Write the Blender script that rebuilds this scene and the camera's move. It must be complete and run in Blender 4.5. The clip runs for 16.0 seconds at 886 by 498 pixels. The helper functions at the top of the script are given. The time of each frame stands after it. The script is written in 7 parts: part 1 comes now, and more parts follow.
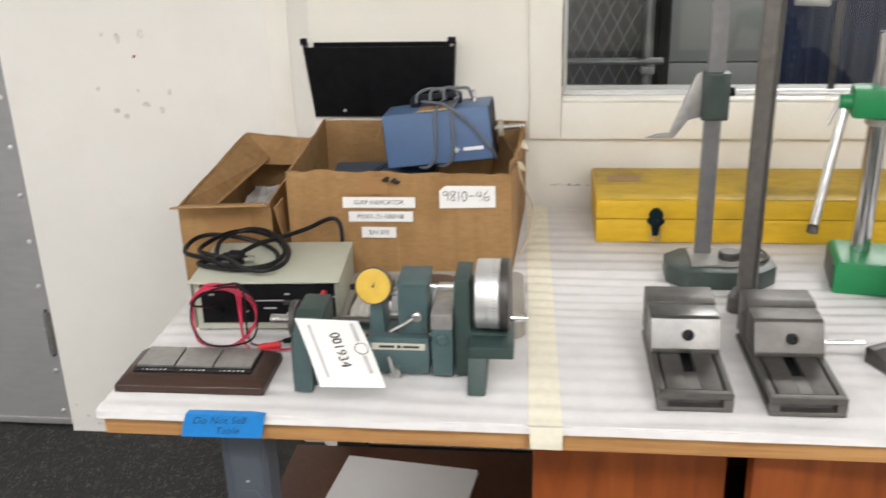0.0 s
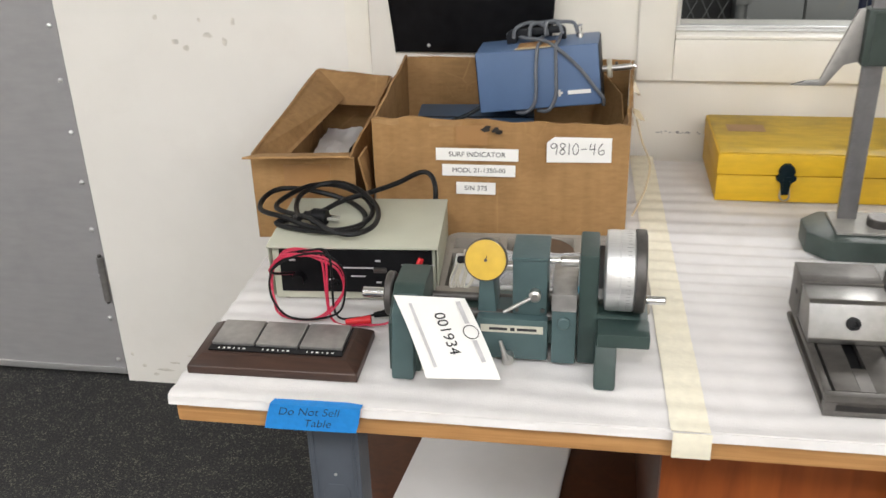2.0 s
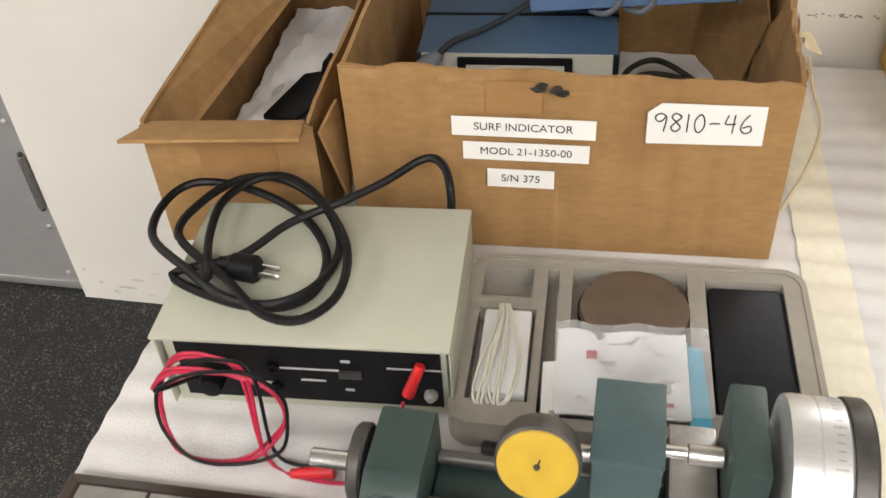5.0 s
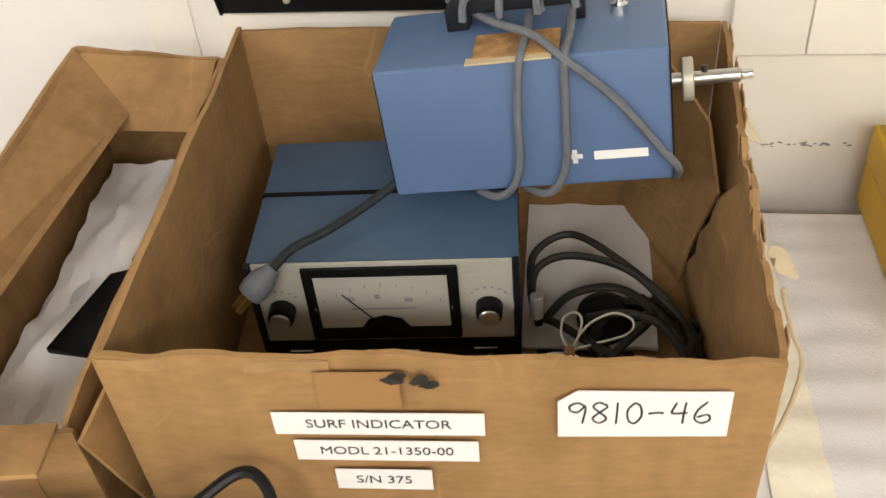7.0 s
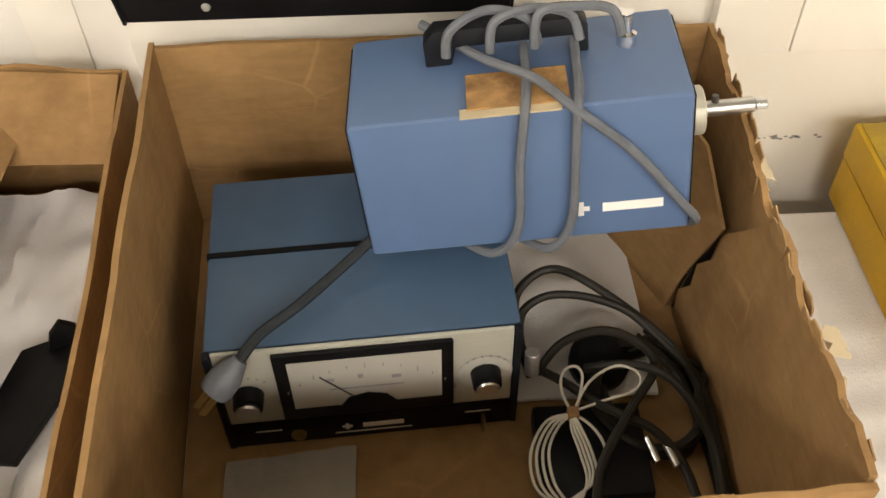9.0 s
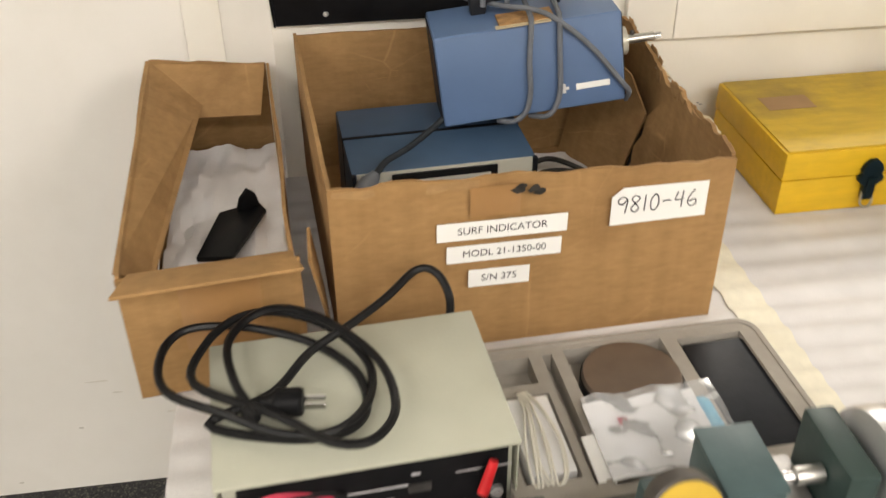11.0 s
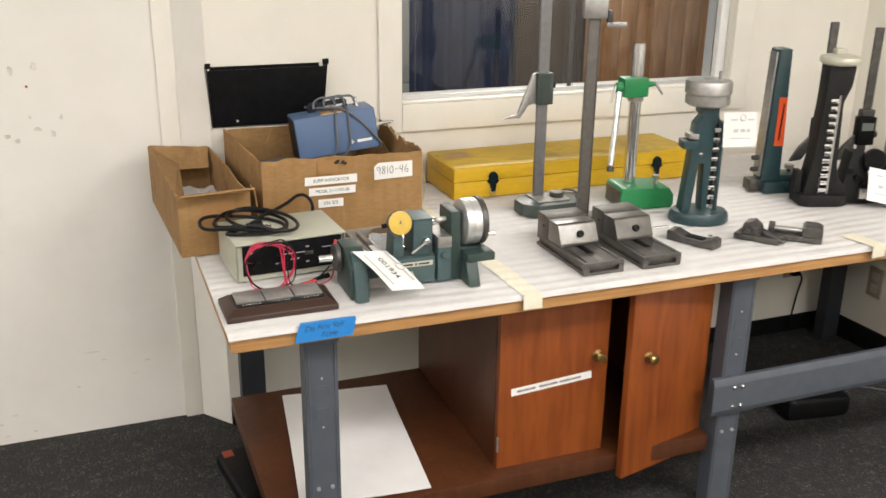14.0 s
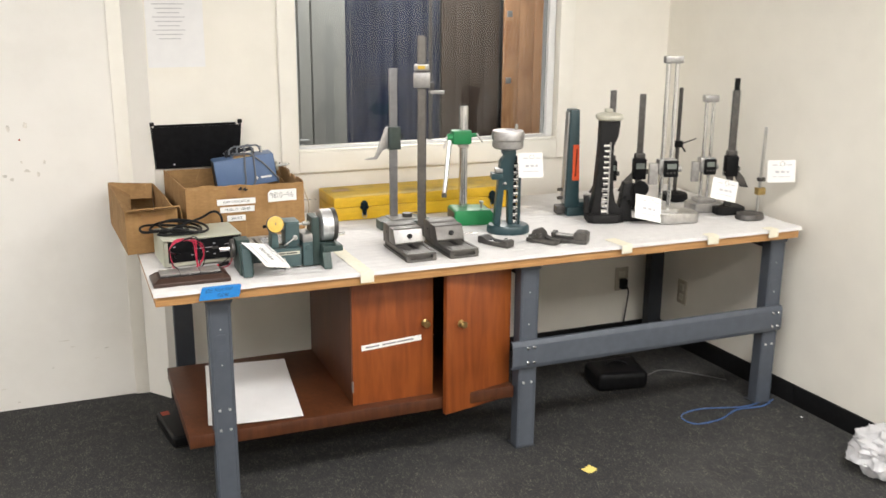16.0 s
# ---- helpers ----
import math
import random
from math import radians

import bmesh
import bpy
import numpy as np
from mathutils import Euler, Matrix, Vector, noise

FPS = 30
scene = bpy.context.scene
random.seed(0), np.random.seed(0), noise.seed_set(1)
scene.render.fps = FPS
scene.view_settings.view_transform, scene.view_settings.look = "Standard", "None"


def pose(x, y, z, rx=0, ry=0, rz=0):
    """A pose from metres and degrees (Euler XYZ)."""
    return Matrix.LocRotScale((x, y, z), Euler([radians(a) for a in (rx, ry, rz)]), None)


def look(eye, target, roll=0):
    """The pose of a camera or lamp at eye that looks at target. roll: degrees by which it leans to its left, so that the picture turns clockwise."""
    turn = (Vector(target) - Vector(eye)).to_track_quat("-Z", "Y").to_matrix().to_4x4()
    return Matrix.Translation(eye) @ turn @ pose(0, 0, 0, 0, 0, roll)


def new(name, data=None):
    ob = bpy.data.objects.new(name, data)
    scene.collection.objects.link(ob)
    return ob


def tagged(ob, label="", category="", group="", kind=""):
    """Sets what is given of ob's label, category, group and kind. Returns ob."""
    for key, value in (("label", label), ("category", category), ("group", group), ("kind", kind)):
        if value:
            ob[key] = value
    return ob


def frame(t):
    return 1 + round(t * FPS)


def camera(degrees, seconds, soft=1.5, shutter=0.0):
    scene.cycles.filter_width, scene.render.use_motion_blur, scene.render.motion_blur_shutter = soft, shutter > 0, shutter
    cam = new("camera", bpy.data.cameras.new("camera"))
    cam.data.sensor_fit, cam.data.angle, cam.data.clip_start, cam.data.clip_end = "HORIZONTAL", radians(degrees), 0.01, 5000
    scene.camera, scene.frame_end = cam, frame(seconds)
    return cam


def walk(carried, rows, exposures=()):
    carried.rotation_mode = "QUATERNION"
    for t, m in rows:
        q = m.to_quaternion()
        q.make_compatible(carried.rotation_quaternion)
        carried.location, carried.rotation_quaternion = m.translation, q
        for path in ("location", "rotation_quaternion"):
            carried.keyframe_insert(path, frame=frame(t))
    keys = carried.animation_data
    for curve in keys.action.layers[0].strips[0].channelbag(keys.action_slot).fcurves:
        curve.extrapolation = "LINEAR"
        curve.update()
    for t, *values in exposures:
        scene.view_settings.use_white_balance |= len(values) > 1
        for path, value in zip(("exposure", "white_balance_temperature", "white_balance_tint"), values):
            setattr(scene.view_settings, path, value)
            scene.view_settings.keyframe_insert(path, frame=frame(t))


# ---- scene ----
cam = camera(50.0, 16.0, shutter=0.4)
PATH = [
    (0, (0.663, -1.162, 1.492), (0.438, 0.683, 0.752), -1.7),
    (0.5, (0.593, -1.111, 1.491), (0.306, 0.7, 0.692), -1.6),
    (1, (0.607, -1.105, 1.48), (0.315, 0.704, 0.68), -1.8),
    (1.5, (0.556, -1.084, 1.489), (0.291, 0.724, 0.676), -1.7),
    (2, (0.526, -0.964, 1.466), (0.228, 0.808, 0.589), -1.7),
    (2.5, (0.509, -0.772, 1.449), (0.183, 0.957, 0.498), -2.4),
    (3, (0.439, -0.61, 1.436), (0.266, 1.104, 0.42), -1.5),
    (5.3, (0.437, -0.193, 1.420), (0.068, 1.261, 0.097), -4.6),
    (5.5, (0.414, -0.157, 1.403), (0.084, 1.322, 0.098), -4.3),
    (6, (0.373, -0.069, 1.411), (0.185, 1.465, 0.141), -3.7),
    (6.5, (0.394, 0.017, 1.402), (0.264, 1.612, 0.202), -2.9),
    (7, (0.458, 0.131, 1.397), (0.203, 1.617, 0.083), -5.6),
    (7.5, (0.466, 0.189, 1.402), (0.18, 1.623, 0.038), -5.5),
    (8, (0.427, 0.265, 1.402), (0.299, 1.584, -0.095), -2.3),
    (8.5, (0.377, 0.325, 1.419), (0.375, 1.621, -0.104), -0.8),
    (11, (0.167, -0.29, 1.443), (0.397, 1.346, 0.317), -0.4),
    (11.5, (0.065, -0.516, 1.471), (0.514, 1.119, 0.41), -0.5),
    (12, (0.06, -0.79, 1.501), (0.497, 0.899, 0.524), -4.5),
    (12.5, (-0.027, -0.978, 1.534), (0.663, 0.698, 0.688), -2.5),
    (13, (-0.167, -1.197, 1.565), (0.68, 0.474, 0.866), -1.1),
    (13.5, (-0.21, -1.46, 1.553), (0.615, 0.224, 0.858), 0.9),
    (14, (-0.222, -1.753, 1.565), (0.452, 0.004, 0.888), 0.7),
    (14.5, (-0.232, -2.048, 1.574), (0.47, -0.292, 0.921), 1.9),
    (15, (-0.128, -2.343, 1.56), (0.463, -0.515, 1.004), 1.0),
    (15.5, (-0.147, -2.591, 1.554), (0.545, -0.775, 1.081), 1.5),
    (16, (-0.218, -2.833, 1.634), (0.507, -1.043, 1.115), 0.4),
]
walk(cam, [(t, look(eye, target, roll)) for t, eye, target, roll in PATH],
     ((0, -0.2, 6100, 10), (3, -0.21, 6200, 10), (5.5, -0.08, 6500, 10), (6, -0.08, 6550, 10), (7, 0.1, 6650, 10), (8.5, 0.2, 7150, 10), (11, -0.08, 6750, 10), (11.5, -0.3, 6650, 10), (12, -0.42, 6620, 10), (13, -0.24, 6500, 10), (13.5, -0.29, 6550, 10), (14, -0.14, 6500, 10), (14.5, -0.1, 6450, 10), (16, 0, 6300, 10)))

# ---- world and lamps ----
world = bpy.data.worlds.new("world")
scene.world = world
world.use_nodes = True
world.node_tree.nodes["Background"].inputs[0].default_value = (1.0, 0.95, 0.86, 1)
world.node_tree.nodes["Background"].inputs[1].default_value = 0.03
CEILING = 2.75
LAMP_WATTS = 33.0
LAMP_COLOUR = (1.0, 0.965, 0.93)
# the spot at x -2.7 is added fill to brighten the wall step
LAMP_SPOTS = [(0.3, -1.75, 1.1), (2.0, -1.9, 1.45), (-1.7, -1.5, 0.9), (-2.7, -0.3, 0.8), (0.6, -3.4, 1.0), (2.1, -3.9, 1.3), (-1.6, -3.7, 0.75)]


def lamp(name, x, y, z, sx, sy, watts, colour):
    data = bpy.data.lights.new(name, "AREA")
    data.shape, data.size, data.size_y, data.energy, data.color = "RECTANGLE", sx, sy, watts, colour
    ob = new(name, data)
    ob.location = (x, y, z)
    return ob


for lx, ly, share in LAMP_SPOTS:
    lamp("ceiling_lamp", lx, ly, CEILING - 0.03, 1.1, 0.5, LAMP_WATTS * share, LAMP_COLOUR)
# added fill without a fixture, brightens what stands beyond the window
lamp("workshop_lamp", 2.2, 3.4, 2.6, 1.4, 0.5, 110.0, (1.0, 0.95, 0.88))


# ---- materials ----
def material(name, base, rough=0.5, metal=0.0, var=0.12, scale=40.0, bump=0.0, bscale=300.0,
             stain=None, sscale=5.0, samount=0.3, stretch=(1, 1, 1), coat=0.0, spec=0.5):
    """Paint, metal or fibre with grain and larger stains."""
    m = bpy.data.materials.new(name)
    m.use_nodes = True
    nt = m.node_tree
    n, link = nt.nodes, nt.links.new
    bsdf = n["Principled BSDF"]
    bsdf.inputs["Metallic"].default_value = metal
    bsdf.inputs["Coat Weight"].default_value = coat
    bsdf.inputs["Specular IOR Level"].default_value = spec
    tc = n.new("ShaderNodeTexCoord")
    mp = n.new("ShaderNodeMapping")
    mp.inputs["Scale"].default_value = stretch
    link(tc.outputs["Object"], mp.inputs[0])
    nz = n.new("ShaderNodeTexNoise")
    nz.inputs["Scale"].default_value, nz.inputs["Detail"].default_value = scale, 5
    link(mp.outputs[0], nz.inputs["Vector"])
    ramp = n.new("ShaderNodeValToRGB")
    ramp.color_ramp.elements[0].position, ramp.color_ramp.elements[1].position = 0.3, 0.7
    ramp.color_ramp.elements[0].color = (*[c * (1 - var) for c in base], 1)
    ramp.color_ramp.elements[1].color = (*[min(1, c * (1 + var)) for c in base], 1)
    link(nz.outputs["Fac"], ramp.inputs[0])
    colour = ramp.outputs[0]
    big = n.new("ShaderNodeTexNoise")
    big.inputs["Scale"].default_value, big.inputs["Detail"].default_value = sscale, 6
    big.inputs["Roughness"].default_value = 0.65
    link(tc.outputs["Object"], big.inputs["Vector"])
    if stain:
        sr = n.new("ShaderNodeMapRange")
        sr.inputs["From Min"].default_value, sr.inputs["From Max"].default_value = 0.5, 0.72
        sr.inputs["To Max"].default_value = samount
        link(big.outputs["Fac"], sr.inputs["Value"])
        mx = n.new("ShaderNodeMix")
        mx.data_type = "RGBA"
        mx.inputs["B"].default_value = (*stain, 1)
        link(sr.outputs[0], mx.inputs["Factor"])
        link(colour, mx.inputs["A"])
        colour = mx.outputs["Result"]
    link(colour, bsdf.inputs["Base Color"])
    rr = n.new("ShaderNodeMapRange")
    rr.inputs["To Min"].default_value, rr.inputs["To Max"].default_value = max(0.03, rough - 0.1), min(1, rough + 0.1)
    link(big.outputs["Fac"], rr.inputs["Value"])
    link(rr.outputs[0], bsdf.inputs["Roughness"])
    if bump:
        fine = n.new("ShaderNodeTexNoise")
        fine.inputs["Scale"].default_value, fine.inputs["Detail"].default_value = bscale, 3
        link(mp.outputs[0], fine.inputs["Vector"])
        bp = n.new("ShaderNodeBump")
        bp.inputs["Strength"].default_value, bp.inputs["Distance"].default_value = bump, 0.002
        link(fine.outputs["Fac"], bp.inputs["Height"])
        link(bp.outputs[0], bsdf.inputs["Normal"])
    return m


def cardboard_material(name, base, dirt, amount, crease=0.45):
    """Kraft board: blotches, faint flutes, handling marks and pale creases."""
    m = material(name, base, 0.84, var=0.09, scale=55, bump=0.16, bscale=130, stretch=(1, 1, 3), stain=dirt, sscale=7, samount=amount, spec=0.3)
    n, link = m.node_tree.nodes, m.node_tree.links.new
    bsdf = n["Principled BSDF"]
    old = bsdf.inputs["Base Color"].links[0].from_socket
    tc = n.new("ShaderNodeTexCoord")
    warp = n.new("ShaderNodeTexNoise")
    warp.inputs["Scale"].default_value, warp.inputs["Detail"].default_value = 6, 3
    link(tc.outputs["Object"], warp.inputs["Vector"])
    add = n.new("ShaderNodeVectorMath")
    add.operation = "MULTIPLY_ADD"
    add.inputs[1].default_value = (0.045, 0.045, 0.045)
    link(warp.outputs["Color"], add.inputs[0])
    link(tc.outputs["Object"], add.inputs[2])
    vor = n.new("ShaderNodeTexVoronoi")
    vor.feature = "DISTANCE_TO_EDGE"
    vor.inputs["Scale"].default_value = 8.5
    link(add.outputs[0], vor.inputs["Vector"])
    line = n.new("ShaderNodeMapRange")
    line.inputs["From Max"].default_value = 0.016
    line.inputs["To Min"].default_value, line.inputs["To Max"].default_value = 1.0, 0.0
    link(vor.outputs["Distance"], line.inputs["Value"])
    mask = n.new("ShaderNodeTexNoise")
    mask.inputs["Scale"].default_value, mask.inputs["Detail"].default_value = 11, 3
    link(tc.outputs["Object"], mask.inputs["Vector"])
    keep = n.new("ShaderNodeMapRange")
    keep.inputs["From Min"].default_value, keep.inputs["From Max"].default_value = 0.47, 0.66
    keep.inputs["To Max"].default_value = crease
    link(mask.outputs["Fac"], keep.inputs["Value"])
    mul = n.new("ShaderNodeMath")
    mul.operation = "MULTIPLY"
    link(line.outputs[0], mul.inputs[0])
    link(keep.outputs[0], mul.inputs[1])
    mx = n.new("ShaderNodeMix")
    mx.data_type = "RGBA"
    mx.inputs["B"].default_value = (*[min(1, c * 1.7) for c in base], 1)
    link(mul.outputs[0], mx.inputs["Factor"])
    link(old, mx.inputs["A"])
    flute = n.new("ShaderNodeTexNoise")
    mp = n.new("ShaderNodeMapping")
    mp.inputs["Scale"].default_value = (9, 9, 0.7)
    flute.inputs["Scale"].default_value, flute.inputs["Detail"].default_value = 6, 2
    link(tc.outputs["Object"], mp.inputs[0])
    link(mp.outputs[0], flute.inputs["Vector"])
    fr = n.new("ShaderNodeMapRange")
    fr.inputs["From Min"].default_value, fr.inputs["From Max"].default_value = 0.35, 0.65
    fr.inputs["To Min"].default_value, fr.inputs["To Max"].default_value = 0.94, 1.05
    link(flute.outputs["Fac"], fr.inputs["Value"])
    sc = n.new("ShaderNodeVectorMath")
    sc.operation = "SCALE"
    link(mx.outputs["Result"], sc.inputs[0])
    link(fr.outputs[0], sc.inputs["Scale"])
    link(sc.outputs[0], bsdf.inputs["Base Color"])
    return m


def carpet_material():
    """Charcoal loop carpet with pale flecks."""
    m = material("carpet", (0.037, 0.037, 0.037), 0.95, var=0.55, scale=260, bump=0.9, bscale=320, stain=(0.075, 0.073, 0.070), sscale=1.6, samount=0.5)
    n, link = m.node_tree.nodes, m.node_tree.links.new
    bsdf = n["Principled BSDF"]
    bsdf.inputs["Specular IOR Level"].default_value = 0.15
    old = bsdf.inputs["Base Color"].links[0].from_socket
    tc = n.new("ShaderNodeTexCoord")
    fl = n.new("ShaderNodeTexVoronoi")
    fl.inputs["Scale"].default_value = 300
    link(tc.outputs["Object"], fl.inputs["Vector"])
    sep = n.new("ShaderNodeSeparateColor")
    link(fl.outputs["Color"], sep.inputs[0])
    patch = n.new("ShaderNodeTexNoise")
    patch.inputs["Scale"].default_value, patch.inputs["Detail"].default_value = 22, 3
    link(tc.outputs["Object"], patch.inputs["Vector"])
    both = n.new("ShaderNodeMath")
    both.operation = "MULTIPLY_ADD"
    both.inputs[1].default_value = 0.55
    link(patch.outputs["Fac"], both.inputs[0])
    link(sep.outputs[0], both.inputs[2])
    mr = n.new("ShaderNodeMapRange")
    mr.inputs["From Min"].default_value, mr.inputs["From Max"].default_value = 1.06, 1.30
    link(both.outputs[0], mr.inputs["Value"])
    mx = n.new("ShaderNodeMix")
    mx.data_type = "RGBA"
    mx.inputs["B"].default_value = (0.130, 0.122, 0.100, 1)
    link(mr.outputs[0], mx.inputs["Factor"])
    link(old, mx.inputs["A"])
    link(mx.outputs["Result"], bsdf.inputs["Base Color"])
    return m


def wood_material(name, dark, light, rough, grain=(2, 30, 30), bump=0.1, knots=0.0):
    m = bpy.data.materials.new(name)
    m.use_nodes = True
    n, link = m.node_tree.nodes, m.node_tree.links.new
    bsdf = n["Principled BSDF"]
    bsdf.inputs["Roughness"].default_value = rough
    tc, mp = n.new("ShaderNodeTexCoord"), n.new("ShaderNodeMapping")
    mp.inputs["Scale"].default_value = grain
    info = n.new("ShaderNodeObjectInfo")
    add = n.new("ShaderNodeVectorMath")
    add.operation = "ADD"
    link(tc.outputs["Object"], add.inputs[0])
    link(info.outputs["Random"], add.inputs[1])
    link(add.outputs[0], mp.inputs[0])
    nz = n.new("ShaderNodeTexNoise")
    nz.inputs["Scale"].default_value, nz.inputs["Detail"].default_value, nz.inputs["Distortion"].default_value = 3.0, 8, 1.2
    link(mp.outputs[0], nz.inputs["Vector"])
    ramp = n.new("ShaderNodeValToRGB")
    ramp.color_ramp.elements[0].position, ramp.color_ramp.elements[1].position = 0.3, 0.72
    ramp.color_ramp.elements[0].color, ramp.color_ramp.elements[1].color = (*dark, 1), (*light, 1)
    link(nz.outputs["Fac"], ramp.inputs[0])
    big = n.new("ShaderNodeTexNoise")
    big.inputs["Scale"].default_value, big.inputs["Detail"].default_value = 7, 4
    link(add.outputs[0], big.inputs["Vector"])
    mx = n.new("ShaderNodeMix")
    mx.data_type = "RGBA"
    mx.blend_type = "MULTIPLY"
    mr = n.new("ShaderNodeMapRange")
    mr.inputs["From Min"].default_value, mr.inputs["From Max"].default_value = 0.45, 0.8
    mr.inputs["To Max"].default_value = 0.5 + knots
    link(big.outputs["Fac"], mr.inputs["Value"])
    link(mr.outputs[0], mx.inputs["Factor"])
    link(ramp.outputs[0], mx.inputs["A"])
    mx.inputs["B"].default_value = (0.62, 0.52, 0.45, 1)
    link(mx.outputs["Result"], bsdf.inputs["Base Color"])
    bp = n.new("ShaderNodeBump")
    bp.inputs["Strength"].default_value, bp.inputs["Distance"].default_value = bump, 0.002
    link(nz.outputs["Fac"], bp.inputs["Height"])
    link(bp.outputs[0], bsdf.inputs["Normal"])
    return m


def glass_material(name, rough=0.0, tint=(1, 1, 1), thin=0.85, milk=0.0):
    """Thin clear sheet: mostly see-through, with a gloss."""
    m = bpy.data.materials.new(name)
    m.use_nodes = True
    n, link = m.node_tree.nodes, m.node_tree.links.new
    out = n["Material Output"]
    tr, gl = n.new("ShaderNodeBsdfTransparent"), n.new("ShaderNodeBsdfGlossy")
    tr.inputs[0].default_value = (*tint, 1)
    gl.inputs["Roughness"].default_value = rough
    mix, fr = n.new("ShaderNodeMixShader"), n.new("ShaderNodeFresnel")
    fr.inputs["IOR"].default_value = 1.45
    mr = n.new("ShaderNodeMath")
    mr.operation = "ADD"
    mr.inputs[1].default_value = 1 - thin - 0.1
    link(fr.outputs[0], mr.inputs[0])
    link(mr.outputs[0], mix.inputs[0])
    link(tr.outputs[0], mix.inputs[1])
    link(gl.outputs[0], mix.inputs[2])
    last = mix.outputs[0]
    if milk:
        df, m2 = n.new("ShaderNodeBsdfDiffuse"), n.new("ShaderNodeMixShader")
        df.inputs[0].default_value = (0.85, 0.85, 0.86, 1)
        m2.inputs[0].default_value = milk
        link(last, m2.inputs[1])
        link(df.outputs[0], m2.inputs[2])
        last = m2.outputs[0]
    link(last, out.inputs[0])
    return m


def glow_material(name, colour, strength):
    m = bpy.data.materials.new(name)
    m.use_nodes = True
    b = m.node_tree.nodes["Principled BSDF"]
    b.inputs["Base Color"].default_value = (*colour, 1)
    b.inputs["Emission Color"].default_value, b.inputs["Emission Strength"].default_value = (*colour, 1), strength
    return m


